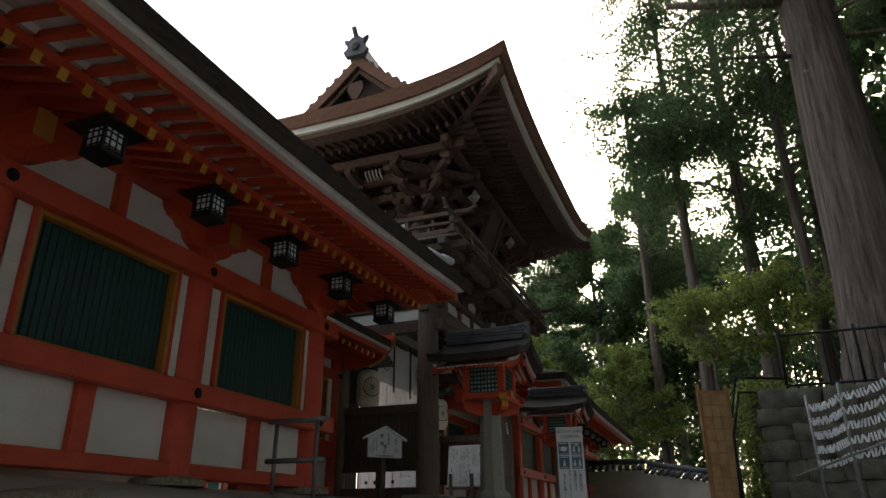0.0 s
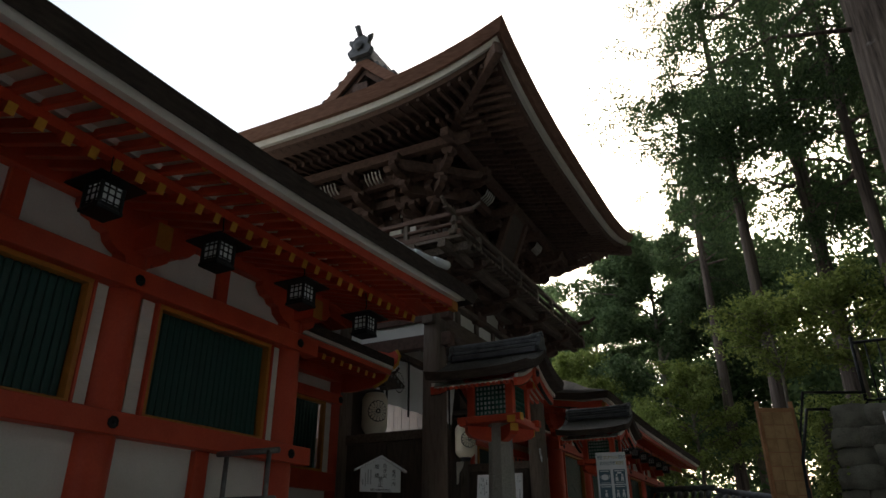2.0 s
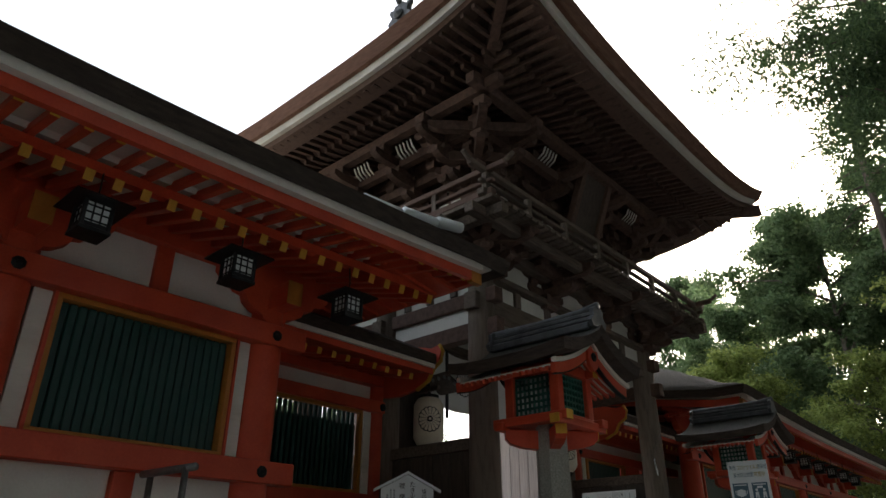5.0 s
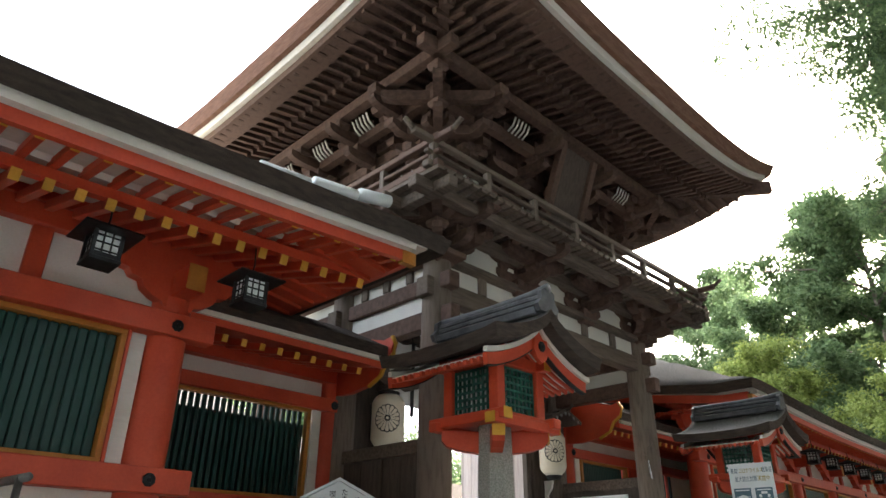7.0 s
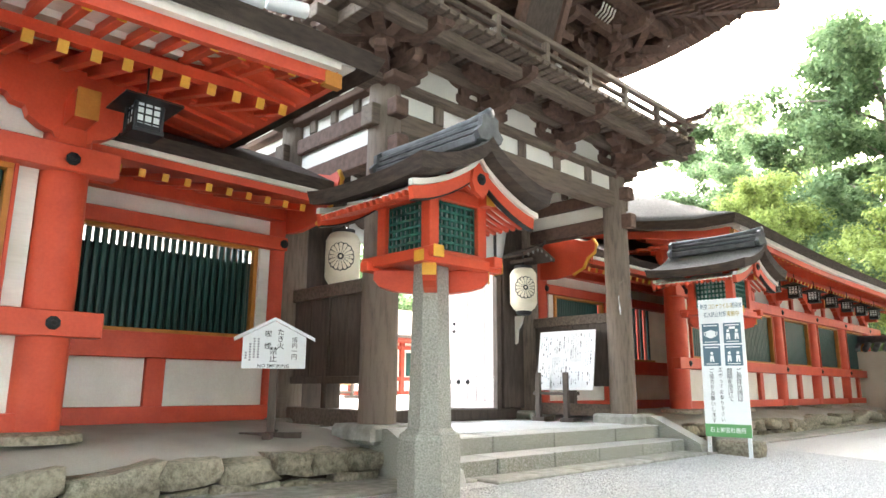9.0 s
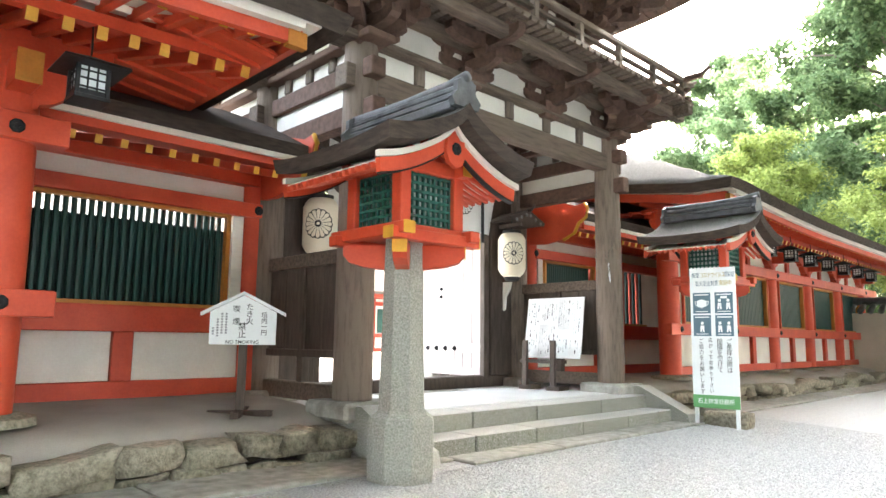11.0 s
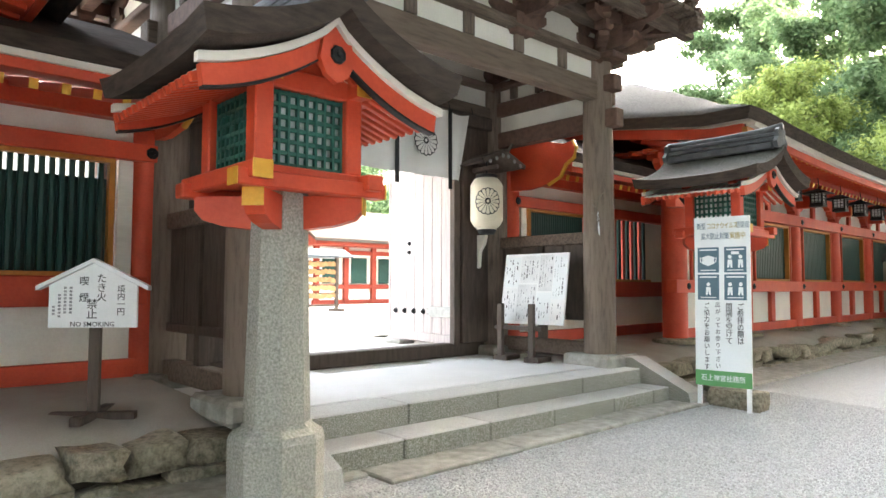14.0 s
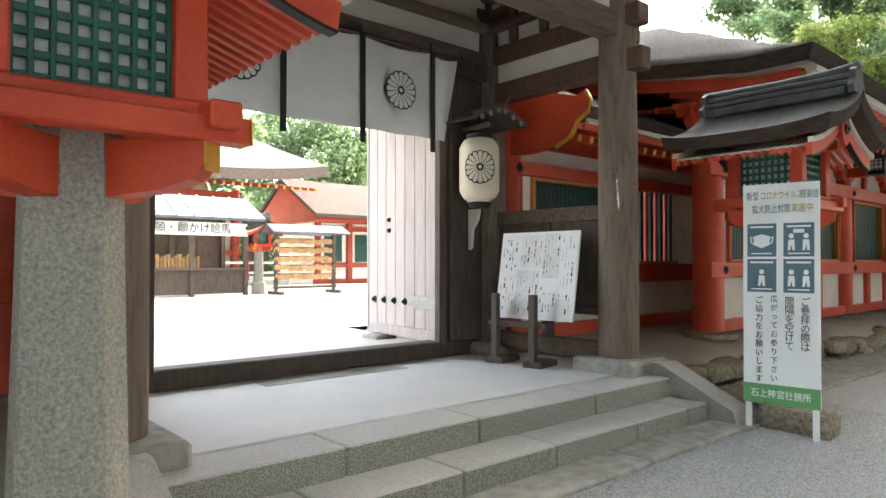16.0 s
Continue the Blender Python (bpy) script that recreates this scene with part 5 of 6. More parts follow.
    for xe in (0.52, -0.72):
        slab("bargeboard_white", [(a, b) for a, b in low] + [(a, b - 0.045) for a, b in low[::-1]], 0.05, white_board, frame_of((x + xe + 0.03, y, z), (0, 1, 0), (0, 0, 1)), roof)
        slab("bargeboard", [(a * 0.97, b - 0.045) for a, b in low] + [(a * 0.95, b - 0.145) for a, b in low[::-1]], 0.05, red, frame_of((x + xe, y, z), (0, 1, 0), (0, 0, 1)), roof)
        slab("bargeboard_trim", [(a * 0.95, b - 0.145) for a, b in low] + [(a * 0.945, b - 0.158) for a, b in low[::-1]], 0.052, iron, frame_of((x + xe, y, z), (0, 1, 0), (0, 0, 1)), roof)
    slab("soffit", [(a * 0.95, b - 0.05) for a, b in low] + [(a * 0.95, b - 0.07) for a, b in low[::-1]], 1.22, white_board, frame_of((x - 0.69, y, z), (0, 1, 0), (0, 0, 1)), roof)
    for k in range(15):
        xx = -0.64 + k * 0.08
        for s in (-1, 1):
            q = [(0.80 * f, 2.77 - 0.43 * f ** 0.75 + 0.07 * f ** 3 - 0.222) for f in (0.06, 0.45, 0.94)]
            for (ya, za), (yb, zb) in zip(q, q[1:]):
                stick("rafter", (x + xx, y + s * ya, z + za), (x + xx, y + s * yb, z + zb), 0.034, 0.045, red, roof, 0.003)
    slab("pendant", [(-0.09, 0.06), (0.09, 0.06), (0.11, -0.04), (0.07, -0.12), (0, -0.16), (-0.07, -0.12), (-0.11, -0.04)], 0.04, red, frame_of((x + 0.56, y, z + 2.45), (0, 1, 0), (0, 0, 1)), roof)
    flower_bolt(roof, x + 0.6, y, z + 2.44, 0.05)
    slab("gable_panel", [(-0.35, 2.36), (0.35, 2.36), (0.05, 2.64), (-0.05, 2.64)], 0.03, white_board, frame_of((x + 0.2, y, z), (0, 1, 0), (0, 0, 1)), roof)
    B("gable_beam", (0.2, -0.38, 2.40), (0.3, 0.38, 2.5), red, 0.006, roof)
    B("gable_strut", (0.2, -0.05, 2.5), (0.3, 0.05, 2.68), red, 0.006, roof)
    # tiled ridge
    for k, (w, a, b) in enumerate(((0.10, 2.73, 2.81), (0.085, 2.82, 2.865), (0.07, 2.875, 2.92))):
        B("ridge_course", (-0.72 - 0.01 * k, -w, a), (0.63 + 0.02 * k, w, b), tile, 0.012, roof)
    tube("ridge_cap", [(x - 0.74, y, z + 2.955), (x, y, z + 2.94), (x + 0.5, y, z + 2.955), (x + 0.72, y, z + 2.985)], 0.045, tile, roof)
    for xe in (-0.74, 0.66):
        slab("ridge_end_tile", [(-0.13, 2.74), (0.13, 2.74), (0.16, 2.80), (0.1, 2.86), (0.1, 2.94), (0, 3.0), (-0.1, 2.94), (-0.1, 2.86), (-0.16, 2.80)], 0.05, tile, frame_of((x + xe, y, z), (0, 1, 0), (0, 0, 1)), roof)
    return t


lantern = roofed_lantern((-3.12, 10.80, 0.0))
lantern.matrix_basis = pose(-3.12, 10.82, 0.04) @ Matrix.Diagonal((0.97, 0.97, 1, 1))
copy_thing(lantern, pose(-3.28, 16.85, 0.12))
copy_thing(lantern, pose(-19.2, 19.25, 0.44) @ Matrix.Diagonal((0.8, 0.8, 0.8, 1)))

# ---- hanging lamps under the corridor eaves ----


def hanging_lamp(at):
    x, y, z = at
    t = thing("hanging_lamp", "small black iron hanging lamp with white panes under the eaves", "lamp", at, group="hanging lamps along the corridor")
    B = lambda n, a, b, m, bev=0.004: box(n, (x + a[0], y + a[1], z + a[2]), (x + b[0], y + b[1], z + b[2]), m, t, bev)
    lathe("lamp_roof", [(0.30, 0.10), (0.29, 0.118), (0.12, 0.17), (0.03, 0.2)], 4, iron, t, at, smooth=False)
    B("pane_box", (-0.085, -0.085, -0.11), (0.085, 0.085, 0.11), sheet)
    B("base", (-0.115, -0.115, -0.13), (0.115, 0.115, -0.10), iron)
    for sx in (-1, 1):
        for sy in (-1, 1):
            B("corner_bar", (sx * 0.095 - 0.014, sy * 0.095 - 0.014, -0.12), (sx * 0.095 + 0.014, sy * 0.095 + 0.014, 0.12), iron)
    for ax in (0, 1):
        for s in (-1, 1):
            for q in (-0.03, 0.03):
                a, b = (q - 0.006, s * 0.09 - 0.005, -0.1), (q + 0.006, s * 0.09 + 0.005, 0.11)
                if ax:
                    a, b = (a[1], a[0], a[2]), (b[1], b[0], b[2])
                B("pane_bar", a, b, iron, 0.002)
            for zz in (-0.045, 0.015, 0.07):
                a, b = (-0.09, s * 0.09 - 0.005, zz - 0.006), (0.09, s * 0.09 + 0.005, zz + 0.006)
                if ax:
                    a, b = (a[1], a[0], a[2]), (b[1], b[0], b[2])
                B("pane_bar", a, b, iron, 0.002)
            a, b = (-0.09, s * 0.091 - 0.005, -0.1), (0.09, s * 0.091 + 0.005, -0.06)
            if ax:
                a, b = (a[1], a[0], a[2]), (b[1], b[0], b[2])
            B("skirt", a, b, iron, 0.002)
    tube("hook", [(x, y, z + 0.2), (x + 0.02, y, z + 0.25), (x, y, z + 0.42)], 0.008, iron, t, 6)
    return t


lamp = hanging_lamp((-3.94, 8.64, 2.76))
for k in range(1, 8):
    copy_thing(lamp, pose(-3.94, 8.64 - 1.215 * k, 2.76))
for k in range(8):
    copy_thing(lamp, pose(-3.9, 19.57 + 1.185 * k, 2.84))

# gutter pieces on the corridor roof
gut = thing("roof_gutter", "white metal gutter lengths lying along the thatch edge", "gutter", (-3.34, 9.2, 3.7))
tube("gutter_length", [(-3.33, 8.25, 3.60), (-3.32, 8.72, 3.63)], 0.04, sheet, gut, 10)
tube("gutter_length", [(-3.32, 8.76, 3.65), (-3.30, 9.2, 3.69)], 0.055, sheet, gut, 10)
tube("gutter_length", [(-3.30, 9.24, 3.72), (-3.28, 9.57, 3.77)], 0.06, sheet, gut, 10)

# metal rail on the terrace
rail = thing("metal_rail", "grey tubular metal rail standing out from the corridor wall", "rail", (-4.4, 7.32, 0.4))
for zz in (0.72, 1.16):
    tube("rail_bar", [(-4.72, 7.3, zz), (-3.98, 7.34, zz)], 0.03, steel, rail, 10)
for xx in (-4.62, -4.08):
    tube("rail_post", [(xx, 7.32, 0.28), (xx, 7.32, 1.16)], 0.025, steel, rail, 10)

# ---- no smoking board ----
ns = thing("notice_board", "white house-shaped fire and smoking ban board on a dark wooden post", "sign", (-4.7, 10.27, 0.35))
nm = frame_of((-4.68, 10.27, 0), (0.52, 0.68, 0), (0, 0, 1))


def on(m, x, y, z):
    return m @ Matrix.Translation((x, y, z))


slab("board", [(-0.29, 0.99), (0.29, 0.99), (0.29, 1.28), (0, 1.43), (-0.29, 1.28)], 0.03, sheet, nm, ns)
for s in (-1, 1):
    slab("board_roof", [(0, 1.435), (0, 1.465), (s * 0.37, 1.275), (s * 0.37, 1.245)], 0.07, sheet, on(nm, 0, 0, -0.02), ns)
slab("post", [(-0.035, 0.38), (0.035, 0.38), (0.035, 1.3), (-0.035, 1.3)], 0.05, dark_wood, on(nm, 0, 0, -0.055), ns)
slab("foot", [(-0.28, 0.36), (0.28, 0.36), (0.28, 0.41), (-0.28, 0.41)], 0.07, dark_wood, on(nm, 0, 0, -0.065), ns)
slab("foot", [(-0.28, 0.365), (0.28, 0.365), (0.28, 0.42), (-0.28, 0.42)], 0.07, dark_wood, on(nm, -0.035, 0, -0.03) @ pose(0, 0, 0, 0, 90, 0), ns)
Z = 0.0315
text_mesh("writing", "境内一円", 0.056, ink, on(nm, 0.186, 1.28, Z), ns, True, pitch=0.0525)
text_mesh("writing", "たき火", 0.068, ink, on(nm, 0.056, 1.357, Z), ns, True, pitch=0.064)
text_mesh("writing", "喫　煙", 0.066, ink, on(nm, -0.06, 1.337, Z), ns, True, pitch=0.056)
text_mesh("writing", "禁止", 0.074, ink, on(nm, -0.005, 1.185, Z), ns, True, pitch=0.07)
text_mesh("writing", "NO SMOKING", 0.046, ink, on(nm, 0, 1.012, Z), ns)
for k, (a, b) in enumerate(((1.27, 1.06), (1.27, 1.07), (1.22, 1.05), (1.14, 1.05))):
    for j in range(int((a - b) / 0.024)):
        slab("small_print", [(-0.155 - k * 0.037, a - j * 0.024), (-0.137 - k * 0.037, a - j * 0.024), (-0.137 - k * 0.037, a - 0.016 - j * 0.024), (-0.155 - k * 0.037, a - 0.016 - j * 0.024)], 0.001, print_grey, on(nm, 0, 0, 0.0305), ns)

# ---- tall standing sign ----
cs = thing("standing_sign", "tall white printed sheet sign with green foot on two white legs", "sign", (-2.91, 15.93, 0))
cm = frame_of((-2.905, 15.93, -0.02), (1, 0.14, 0), (0, 0.03, 1)) @ Matrix.Diagonal((0.9, 1.01, 1, 1))
slab("sheet", [(-0.315, 0.24), (0.325, 0.24), (0.315, 2.03), (-0.325, 2.03)], 0.02, sheet, cm, cs)
slab("green_band", [(-0.316, 0.24), (0.325, 0.24), (0.324, 0.40), (-0.317, 0.40)], 0.003, sign_green, on(cm, 0, 0, 0.02), cs)
for xx in (-0.28, 0.28):
    slab("leg", [(xx - 0.025, -0.02), (xx + 0.025, -0.02), (xx + 0.025, 2.0), (xx - 0.025, 2.0)], 0.03, sheet, on(cm, 0, 0, -0.032), cs)
Z = 0.0215
text_mesh("writing", "新型", 0.075, sign_blue, on(cm, -0.245, 1.93, Z), cs, squeeze=0.72)
text_mesh("writing", "コロナウイルス", 0.075, sign_yellow, on(cm, 0.0, 1.93, Z), cs, squeeze=0.68)
text_mesh("writing", "感染症", 0.075, sign_blue, on(cm, 0.232, 1.93, Z), cs, squeeze=0.68)
text_mesh("writing", "拡大防止対策", 0.078, sign_blue, on(cm, -0.085, 1.82, Z), cs, squeeze=0.7)
text_mesh("writing", "実施中", 0.078, sign_yellow, on(cm, 0.175, 1.82, Z), cs, squeeze=0.78)
for i, (px, py) in enumerate(((-0.16, 1.57), (0.15, 1.57), (-0.16, 1.28), (0.15, 1.28))):
    card = slab("picture_card", [(px - 0.125, py - 0.135), (px + 0.125, py - 0.135), (px + 0.125, py + 0.135), (px - 0.125, py + 0.135)], 0.001, sign_blue, on(cm, 0, 0, 0.0205), cs, "slate blue picture card")
    C = on(cm, 0, 0, 0.022)
    W = lambda o: slab("picture_shape", [(px + a, py + b) for a, b in o], 0.001, sheet, C, card)
    W([(-0.1, 0.10), (0.1, 0.10), (0.1, 0.115), (-0.1, 0.115)])
    W([(-0.09, -0.115), (0.09, -0.115), (0.09, -0.105), (-0.09, -0.105)])
    if i == 0:
        W([(-0.07, 0.03), (0, 0.05), (0.07, 0.03), (0.07, -0.04), (0, -0.065), (-0.07, -0.04)])
        for s in (-1, 1):
            W([(s * 0.07, 0.02), (s * 0.1, 0.03), (s * 0.095, -0.02), (s * 0.07, -0.035), (s * 0.07, -0.028), (s * 0.085, -0.015), (s * 0.09, 0.02), (s * 0.07, 0.012)])
    else:
        for s in ((-1, 1) if i != 2 else (0,)):
            c = s * 0.06
            W([(c + 0.022 * math.cos(k * 0.785), 0.03 + 0.022 * math.sin(k * 0.785)) for k in range(8)])
            W([(c - 0.025, 0.0), (c + 0.025, 0.0), (c + 0.03, -0.085), (c + 0.01, -0.085), (c, -0.04), (c - 0.01, -0.085), (c - 0.03, -0.085)])
        if i == 1:
            W([(-0.045, 0.055), (0.045, 0.055), (0.045, 0.085), (-0.045, 0.085)])
for k, (body, top, sz) in enumerate((("ご参拝の際は", 1.11, 0.08), ("間隔を空けて", 1.11, 0.08), ("広がってお参り下さい", 1.12, 0.062), ("ご協力をお願いします", 1.11, 0.068))):
    text_mesh("writing", body, sz, ink, on(cm, 0.2 - 0.128 * k, top, Z), cs, True, pitch=0.071)
text_mesh("writing", "石上神宮社務所", 0.072, sheet, on(cm, 0.0, 0.32, 0.0242), cs)
blob("sign_weight", (0.55, 0.3, 0.22), rock, pose(-2.87, 16.2, 0.06), None, 8)
tagged(bpy.data.objects["sign_weight"], "low mossy rock on the gravel behind the standing sign", "rock")

# ---- tilted information board on its trestle ----
ib = thing("information_board", "pale framed board of faded notices leaning on a dark wooden trestle", "notice board", (-5.25, 15.4, 0.35))
bmx = frame_of((-5.12, 15.44, 0.80), (1, 0.06, 0), (-0.02, 0.17, 1)) @ Matrix.Diagonal((1.16, 1.05, 1, 1))
slab("backing", [(-0.42, 0), (0.42, 0), (0.42, 0.86), (-0.42, 0.86)], 0.025, old_paper, bmx, ib)
for i, (a, b, c, d) in enumerate(((-0.4, 0.45, -0.2, 0.82), (-0.19, 0.5, 0.05, 0.83), (0.06, 0.4, 0.24, 0.84), (0.25, 0.3, 0.41, 0.84), (-0.4, 0.04, -0.22, 0.43), (-0.21, 0.03, 0.04, 0.48), (0.05, 0.04, 0.24, 0.38), (0.25, 0.03, 0.4, 0.28))):
    p = slab("notice", [(a, b), (c, b), (c, d), (a, d)], 0.0015, old_paper if i % 3 else sheet, on(bmx, 0, 0, 0.0255), ib)
    for j in range(int((c - a) / 0.034)):
        x0, y1 = a + 0.015 + j * 0.034, d - 0.03 - rng.choice((0, 0.03, 0.09))
        wide = rng.choice((0.005, 0.007, 0.014))
        while y1 > b + 0.06:
            step = rng.uniform(0.012, 0.05)
            if rng.random() < 0.85:
                slab("print_line", [(x0, y1 - step), (x0 + wide, y1 - step), (x0 + wide, y1), (x0, y1)], 0.0008, rng.choice((print_grey, print_grey, ink)), on(bmx, 0, 0, 0.0275), p)
            y1 -= step + rng.choice((0.008, 0.02, 0.08))
for a in (-0.27, 0.22):
    slab("trestle_post", [(a - 0.035, -0.46), (a + 0.035, -0.46), (a + 0.035, 0.22), (a - 0.035, 0.22)], 0.06, dark_wood, frame_of((-5.22, 15.32, 0.84), (1, 0.05, 0), (0, 0, 1)), ib)
    slab("trestle_foot", [(-0.17, -0.03), (0.17, -0.03), (0.17, 0.03), (-0.17, 0.03)], 0.2, dark_wood, frame_of((-5.22 + a, 15.4 + a * 0.05, 0.377), (0.2, -1, 0), (0, 0, 1)) @ pose(0, 0, -0.1), ib)
slab("trestle_ledge", [(-0.4, -0.09), (0.34, -0.09), (0.34, -0.04), (-0.4, -0.04)], 0.14, dark_wood, frame_of((-5.2, 15.43, 0.82), (1, 0.05, 0), (0, 0, 1)), ib)

# paper streamer and sprig on the column
sp = thing("paper_streamer", "white zigzag paper streamer with a dry sprig tied to the column", "ornament", (-4.24, 15.66, 1.98))
sm = frame_of((-4.265, 15.66, 2.0), (0.75, -0.66, 0), (0, 0, 1))
slab("streamer", [(-0.02, 0.16), (0.03, 0.16), (0.03, 0.08), (0.055, 0.08), (0.055, -0.01), (0.08, -0.01), (0.08, -0.12), (0.03, -0.09), (0.03, -0.04), (0.005, -0.04), (0.005, 0.04), (-0.02, 0.04)], 0.004, sheet, sm, sp)
for k in range(14):
    a = rng.uniform(-1, 1)
    tube("twig", [(-4.265, 15.65, 1.92 + 0.45 * k / 14), (-4.235 + a * 0.12, 15.61, 1.97 + 0.45 * k / 14)], 0.005, bark_grey, sp, 5)

# ---- the inner court ----
put("court_sand", sheet_mesh("court_sand", [-70, -40, -25, -8.85], [-20, 0, 8, 12, 16, 20, 40, 80], lambda x, y: 0.44, sand), Matrix())
tagged(bpy.data.objects["court_sand"], "wide pale raked sand court in full sun", "ground", kind="structure")
box("court_sand_inside", (-8.9, 11.5, 0.36), (-6.35, 15.6, 0.438), sand, None, 0.004)
tagged(bpy.data.objects["court_sand_inside"], "pale sand running up to the gate threshold", "ground", kind="structure")
gr = thing("drain_strip", "dark narrow drain across the pale court", "drain", (-9.0, 13, 0.44), "structure")
box("drain_slot", (-9.22, 11.5, 0.441), (-9.185, 14.9, 0.446), dark_wood, gr, 0.002)


def stall(x, y0, y1):
    s = thing("votive_stall", "open wooden stall with a pale metal roof and lettered cloth", "stall", (x, (y0 + y1) / 2, 0.44))
    for y in (y0, (y0 + y1) / 2, y1):
        for xx in (x, x - 1.6):
            box("post", (xx - 0.06, y - 0.06, 0.44), (xx + 0.06, y + 0.06, 2.7), dark_wood, s)
    slab("roof", [(0.35, 2.55), (0.35, 2.62), (-1.0, 3.3), (-2.0, 2.8), (-2.0, 2.72), (-1.0, 3.2)], y1 - y0 + 0.9, metal_roof, frame_of((x, y1 + 0.45, 0), (1, 0, 0), (0, 0, 1)), s)
    for k in range(9):
        y = y0 - 0.4 + (y1 - y0 + 0.8) * k / 8
        stick("roof_seam", (x + 0.35, y, 2.64), (x - 1.0, y, 3.32), 0.035, 0.04, sheet, s, 0.004)
    box("banner", (x + 0.12, y0, 2.12), (x + 0.135, y1, 2.48), sheet, s, 0.003, "white cloth band with black lettering")
    text_mesh("writing", "願・願かけ絵馬", 0.3, ink, frame_of((x + 0.139, (y0 + y1) / 2, 2.3), (0, 1, 0), (0, 0, 1)), s)
    # dark sheet added at the back so the open interior looks shaded
    box("back_wall", (x - 1.7, y0, 0.44), (x - 1.62, y1, 2.7), dark_wood, s)
    box("counter", (x - 0.9, y0, 1.15), (x + 0.1, y1, 1.22), dark_wood, s)
    box("counter_front", (x - 0.05, y0, 0.5), (x, y1, 1.15), dark_wood, s)
    for k in range(14):
        y = y0 + 0.5 + k * 0.1
        box("plaque_stack", (x - 0.5, y, 1.22), (x - 0.3, y + 0.085, 1.5 + 0.05 * (k % 3)), ema_wood, s)
    return s


stall(-18.9, 15.6, 18.7)


def plaque_rack(x, y0, y1):
    s = thing("plaque_rack", "roofed wooden rack crowded with votive plaques", "rack", (x, (y0 + y1) / 2, 0.44))
    for y in (y0 + 0.1, y1 - 0.1):
        box("post", (x - 0.05, y - 0.05, 0.44), (x + 0.05, y + 0.05, 2.3), dark_wood, s)
        box("foot", (x - 0.4, y - 0.06, 0.44), (x + 0.4, y + 0.06, 0.54), dark_wood, s)
    slab("roof", [(0.5, 2.2), (0.5, 2.26), (0, 2.5), (-0.5, 2.26), (-0.5, 2.2), (0, 2.44)], y1 - y0 + 0.4, metal_roof, frame_of((x, y1 + 0.2, 0), (1, 0, 0), (0, 0, 1)), s)
    for r in range(5):
        z = 2.05 - 0.26 * r
        box("rail", (x - 0.02, y0, z), (x + 0.02, y1, z + 0.04), dark_wood, s)
        for k in range(13):
            y = y0 + 0.12 + k * (y1 - y0 - 0.24) / 13
            slab("votive_plaque", [(-0.09, -0.07), (0.09, -0.07), (0.09, 0.05), (0, 0.1), (-0.09, 0.05)], 0.015, ema_wood, frame_of((x + 0.04 + 0.02 * (k % 2), y, z - 0.06 + rng.uniform(-0.03, 0.03)), (0.1, 1, rng.uniform(-0.15, 0.15)), (0.1, 0, 1)), s)
    box("bottom_rail", (x - 0.03, y0, 0.6), (x + 0.03, y1, 0.68), dark_wood, s)
    return s


plaque_rack(-18.5, 19.35, 21.5)

hall = thing("worship_hall", "red pillared hall with a broad pale bark roof across the court", "hall", (-29, 13, 0.44))
box("base", (-36, 6, 0.44), (-25.6, 20.2, 1.3), granite, hall, 0.03)
# white wall and rails take darker cream plaster, putting shade into their colour
box("wall", (-35, 7, 1.3), (-27.5, 18.6, 4.9), plaster_old, hall, 0.02)
for k in range(7):
    y = 7 + 11.6 * k / 6
    lathe("pillar", [(0.18, 1.3), (0.18, 5.0)], 12, red_shaded, hall, (-27.3, y, 0))
    box("shutter", (-27.45, y + 0.35, 1.6), (-27.42, y + 1.55, 3.9), dark_wood, hall)
for z in (1.5, 2.3, 4.0, 4.7):
    box("beam", (-27.45, 6.8, z), (-27.2, 18.8, z + 0.22), red_shaded, hall)
for k in range(11):
    y = 6.3 + 1.35 * k
    box("rail_post", (-25.8, y - 0.05, 1.3), (-25.7, y + 0.05, 2.1), red_shaded, hall)
for z in (1.55, 1.95):
    box("rail", (-25.8, 6, z), (-25.7, 20, z + 0.09), plaster_old, hall)
vs, fs = [], []
for i in range(13):
    f = i / 12
    for j in range(21):
        g = j / 20 * 2 - 1
        d = 1 - abs(f * 2 - 1)
        ins = 4.2 * d
        z = 5.5 + 0.5 * abs(g) ** 3 * (1 - d) + 2.6 * d + 0.9 * d * d
        vs.append((-24.6 - 12.2 * f, 13 + g * (8.4 - ins * 0.8), z))
for i in range(12):
    for j in range(20):
        a = i * 21 + j
        fs.append((a, a + 1, a + 22, a + 21))
nv = len(vs)
vs += [(a + (0.15 if i < 21 else 0), b, c - 0.45) for i, (a, b, c) in enumerate(vs)]
edge = [j for j in range(21)] + [i * 21 + 20 for i in range(1, 13)]
fe = [(a, nv + a, nv + b, b) for a, b in zip(edge, edge[1:])] + [tuple(nv + v for v in f[::-1]) for f in fs]
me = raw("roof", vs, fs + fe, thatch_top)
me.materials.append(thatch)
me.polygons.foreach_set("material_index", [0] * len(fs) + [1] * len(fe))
put("roof", me, Matrix(), hall, "broad pale bark-thatched roof")
for k in range(46):
    y = 5.0 + 16 * k / 45
    stick("rafter", (-27.3, y, 5.35), (-24.9, y, 5.0), 0.09, 0.11, red_shaded, hall, 0.004)
    stick("rafter_tip", (-24.9, y, 5.0), (-24.88, y, 4.998), 0.1, 0.12, ochre, hall, 0.003)

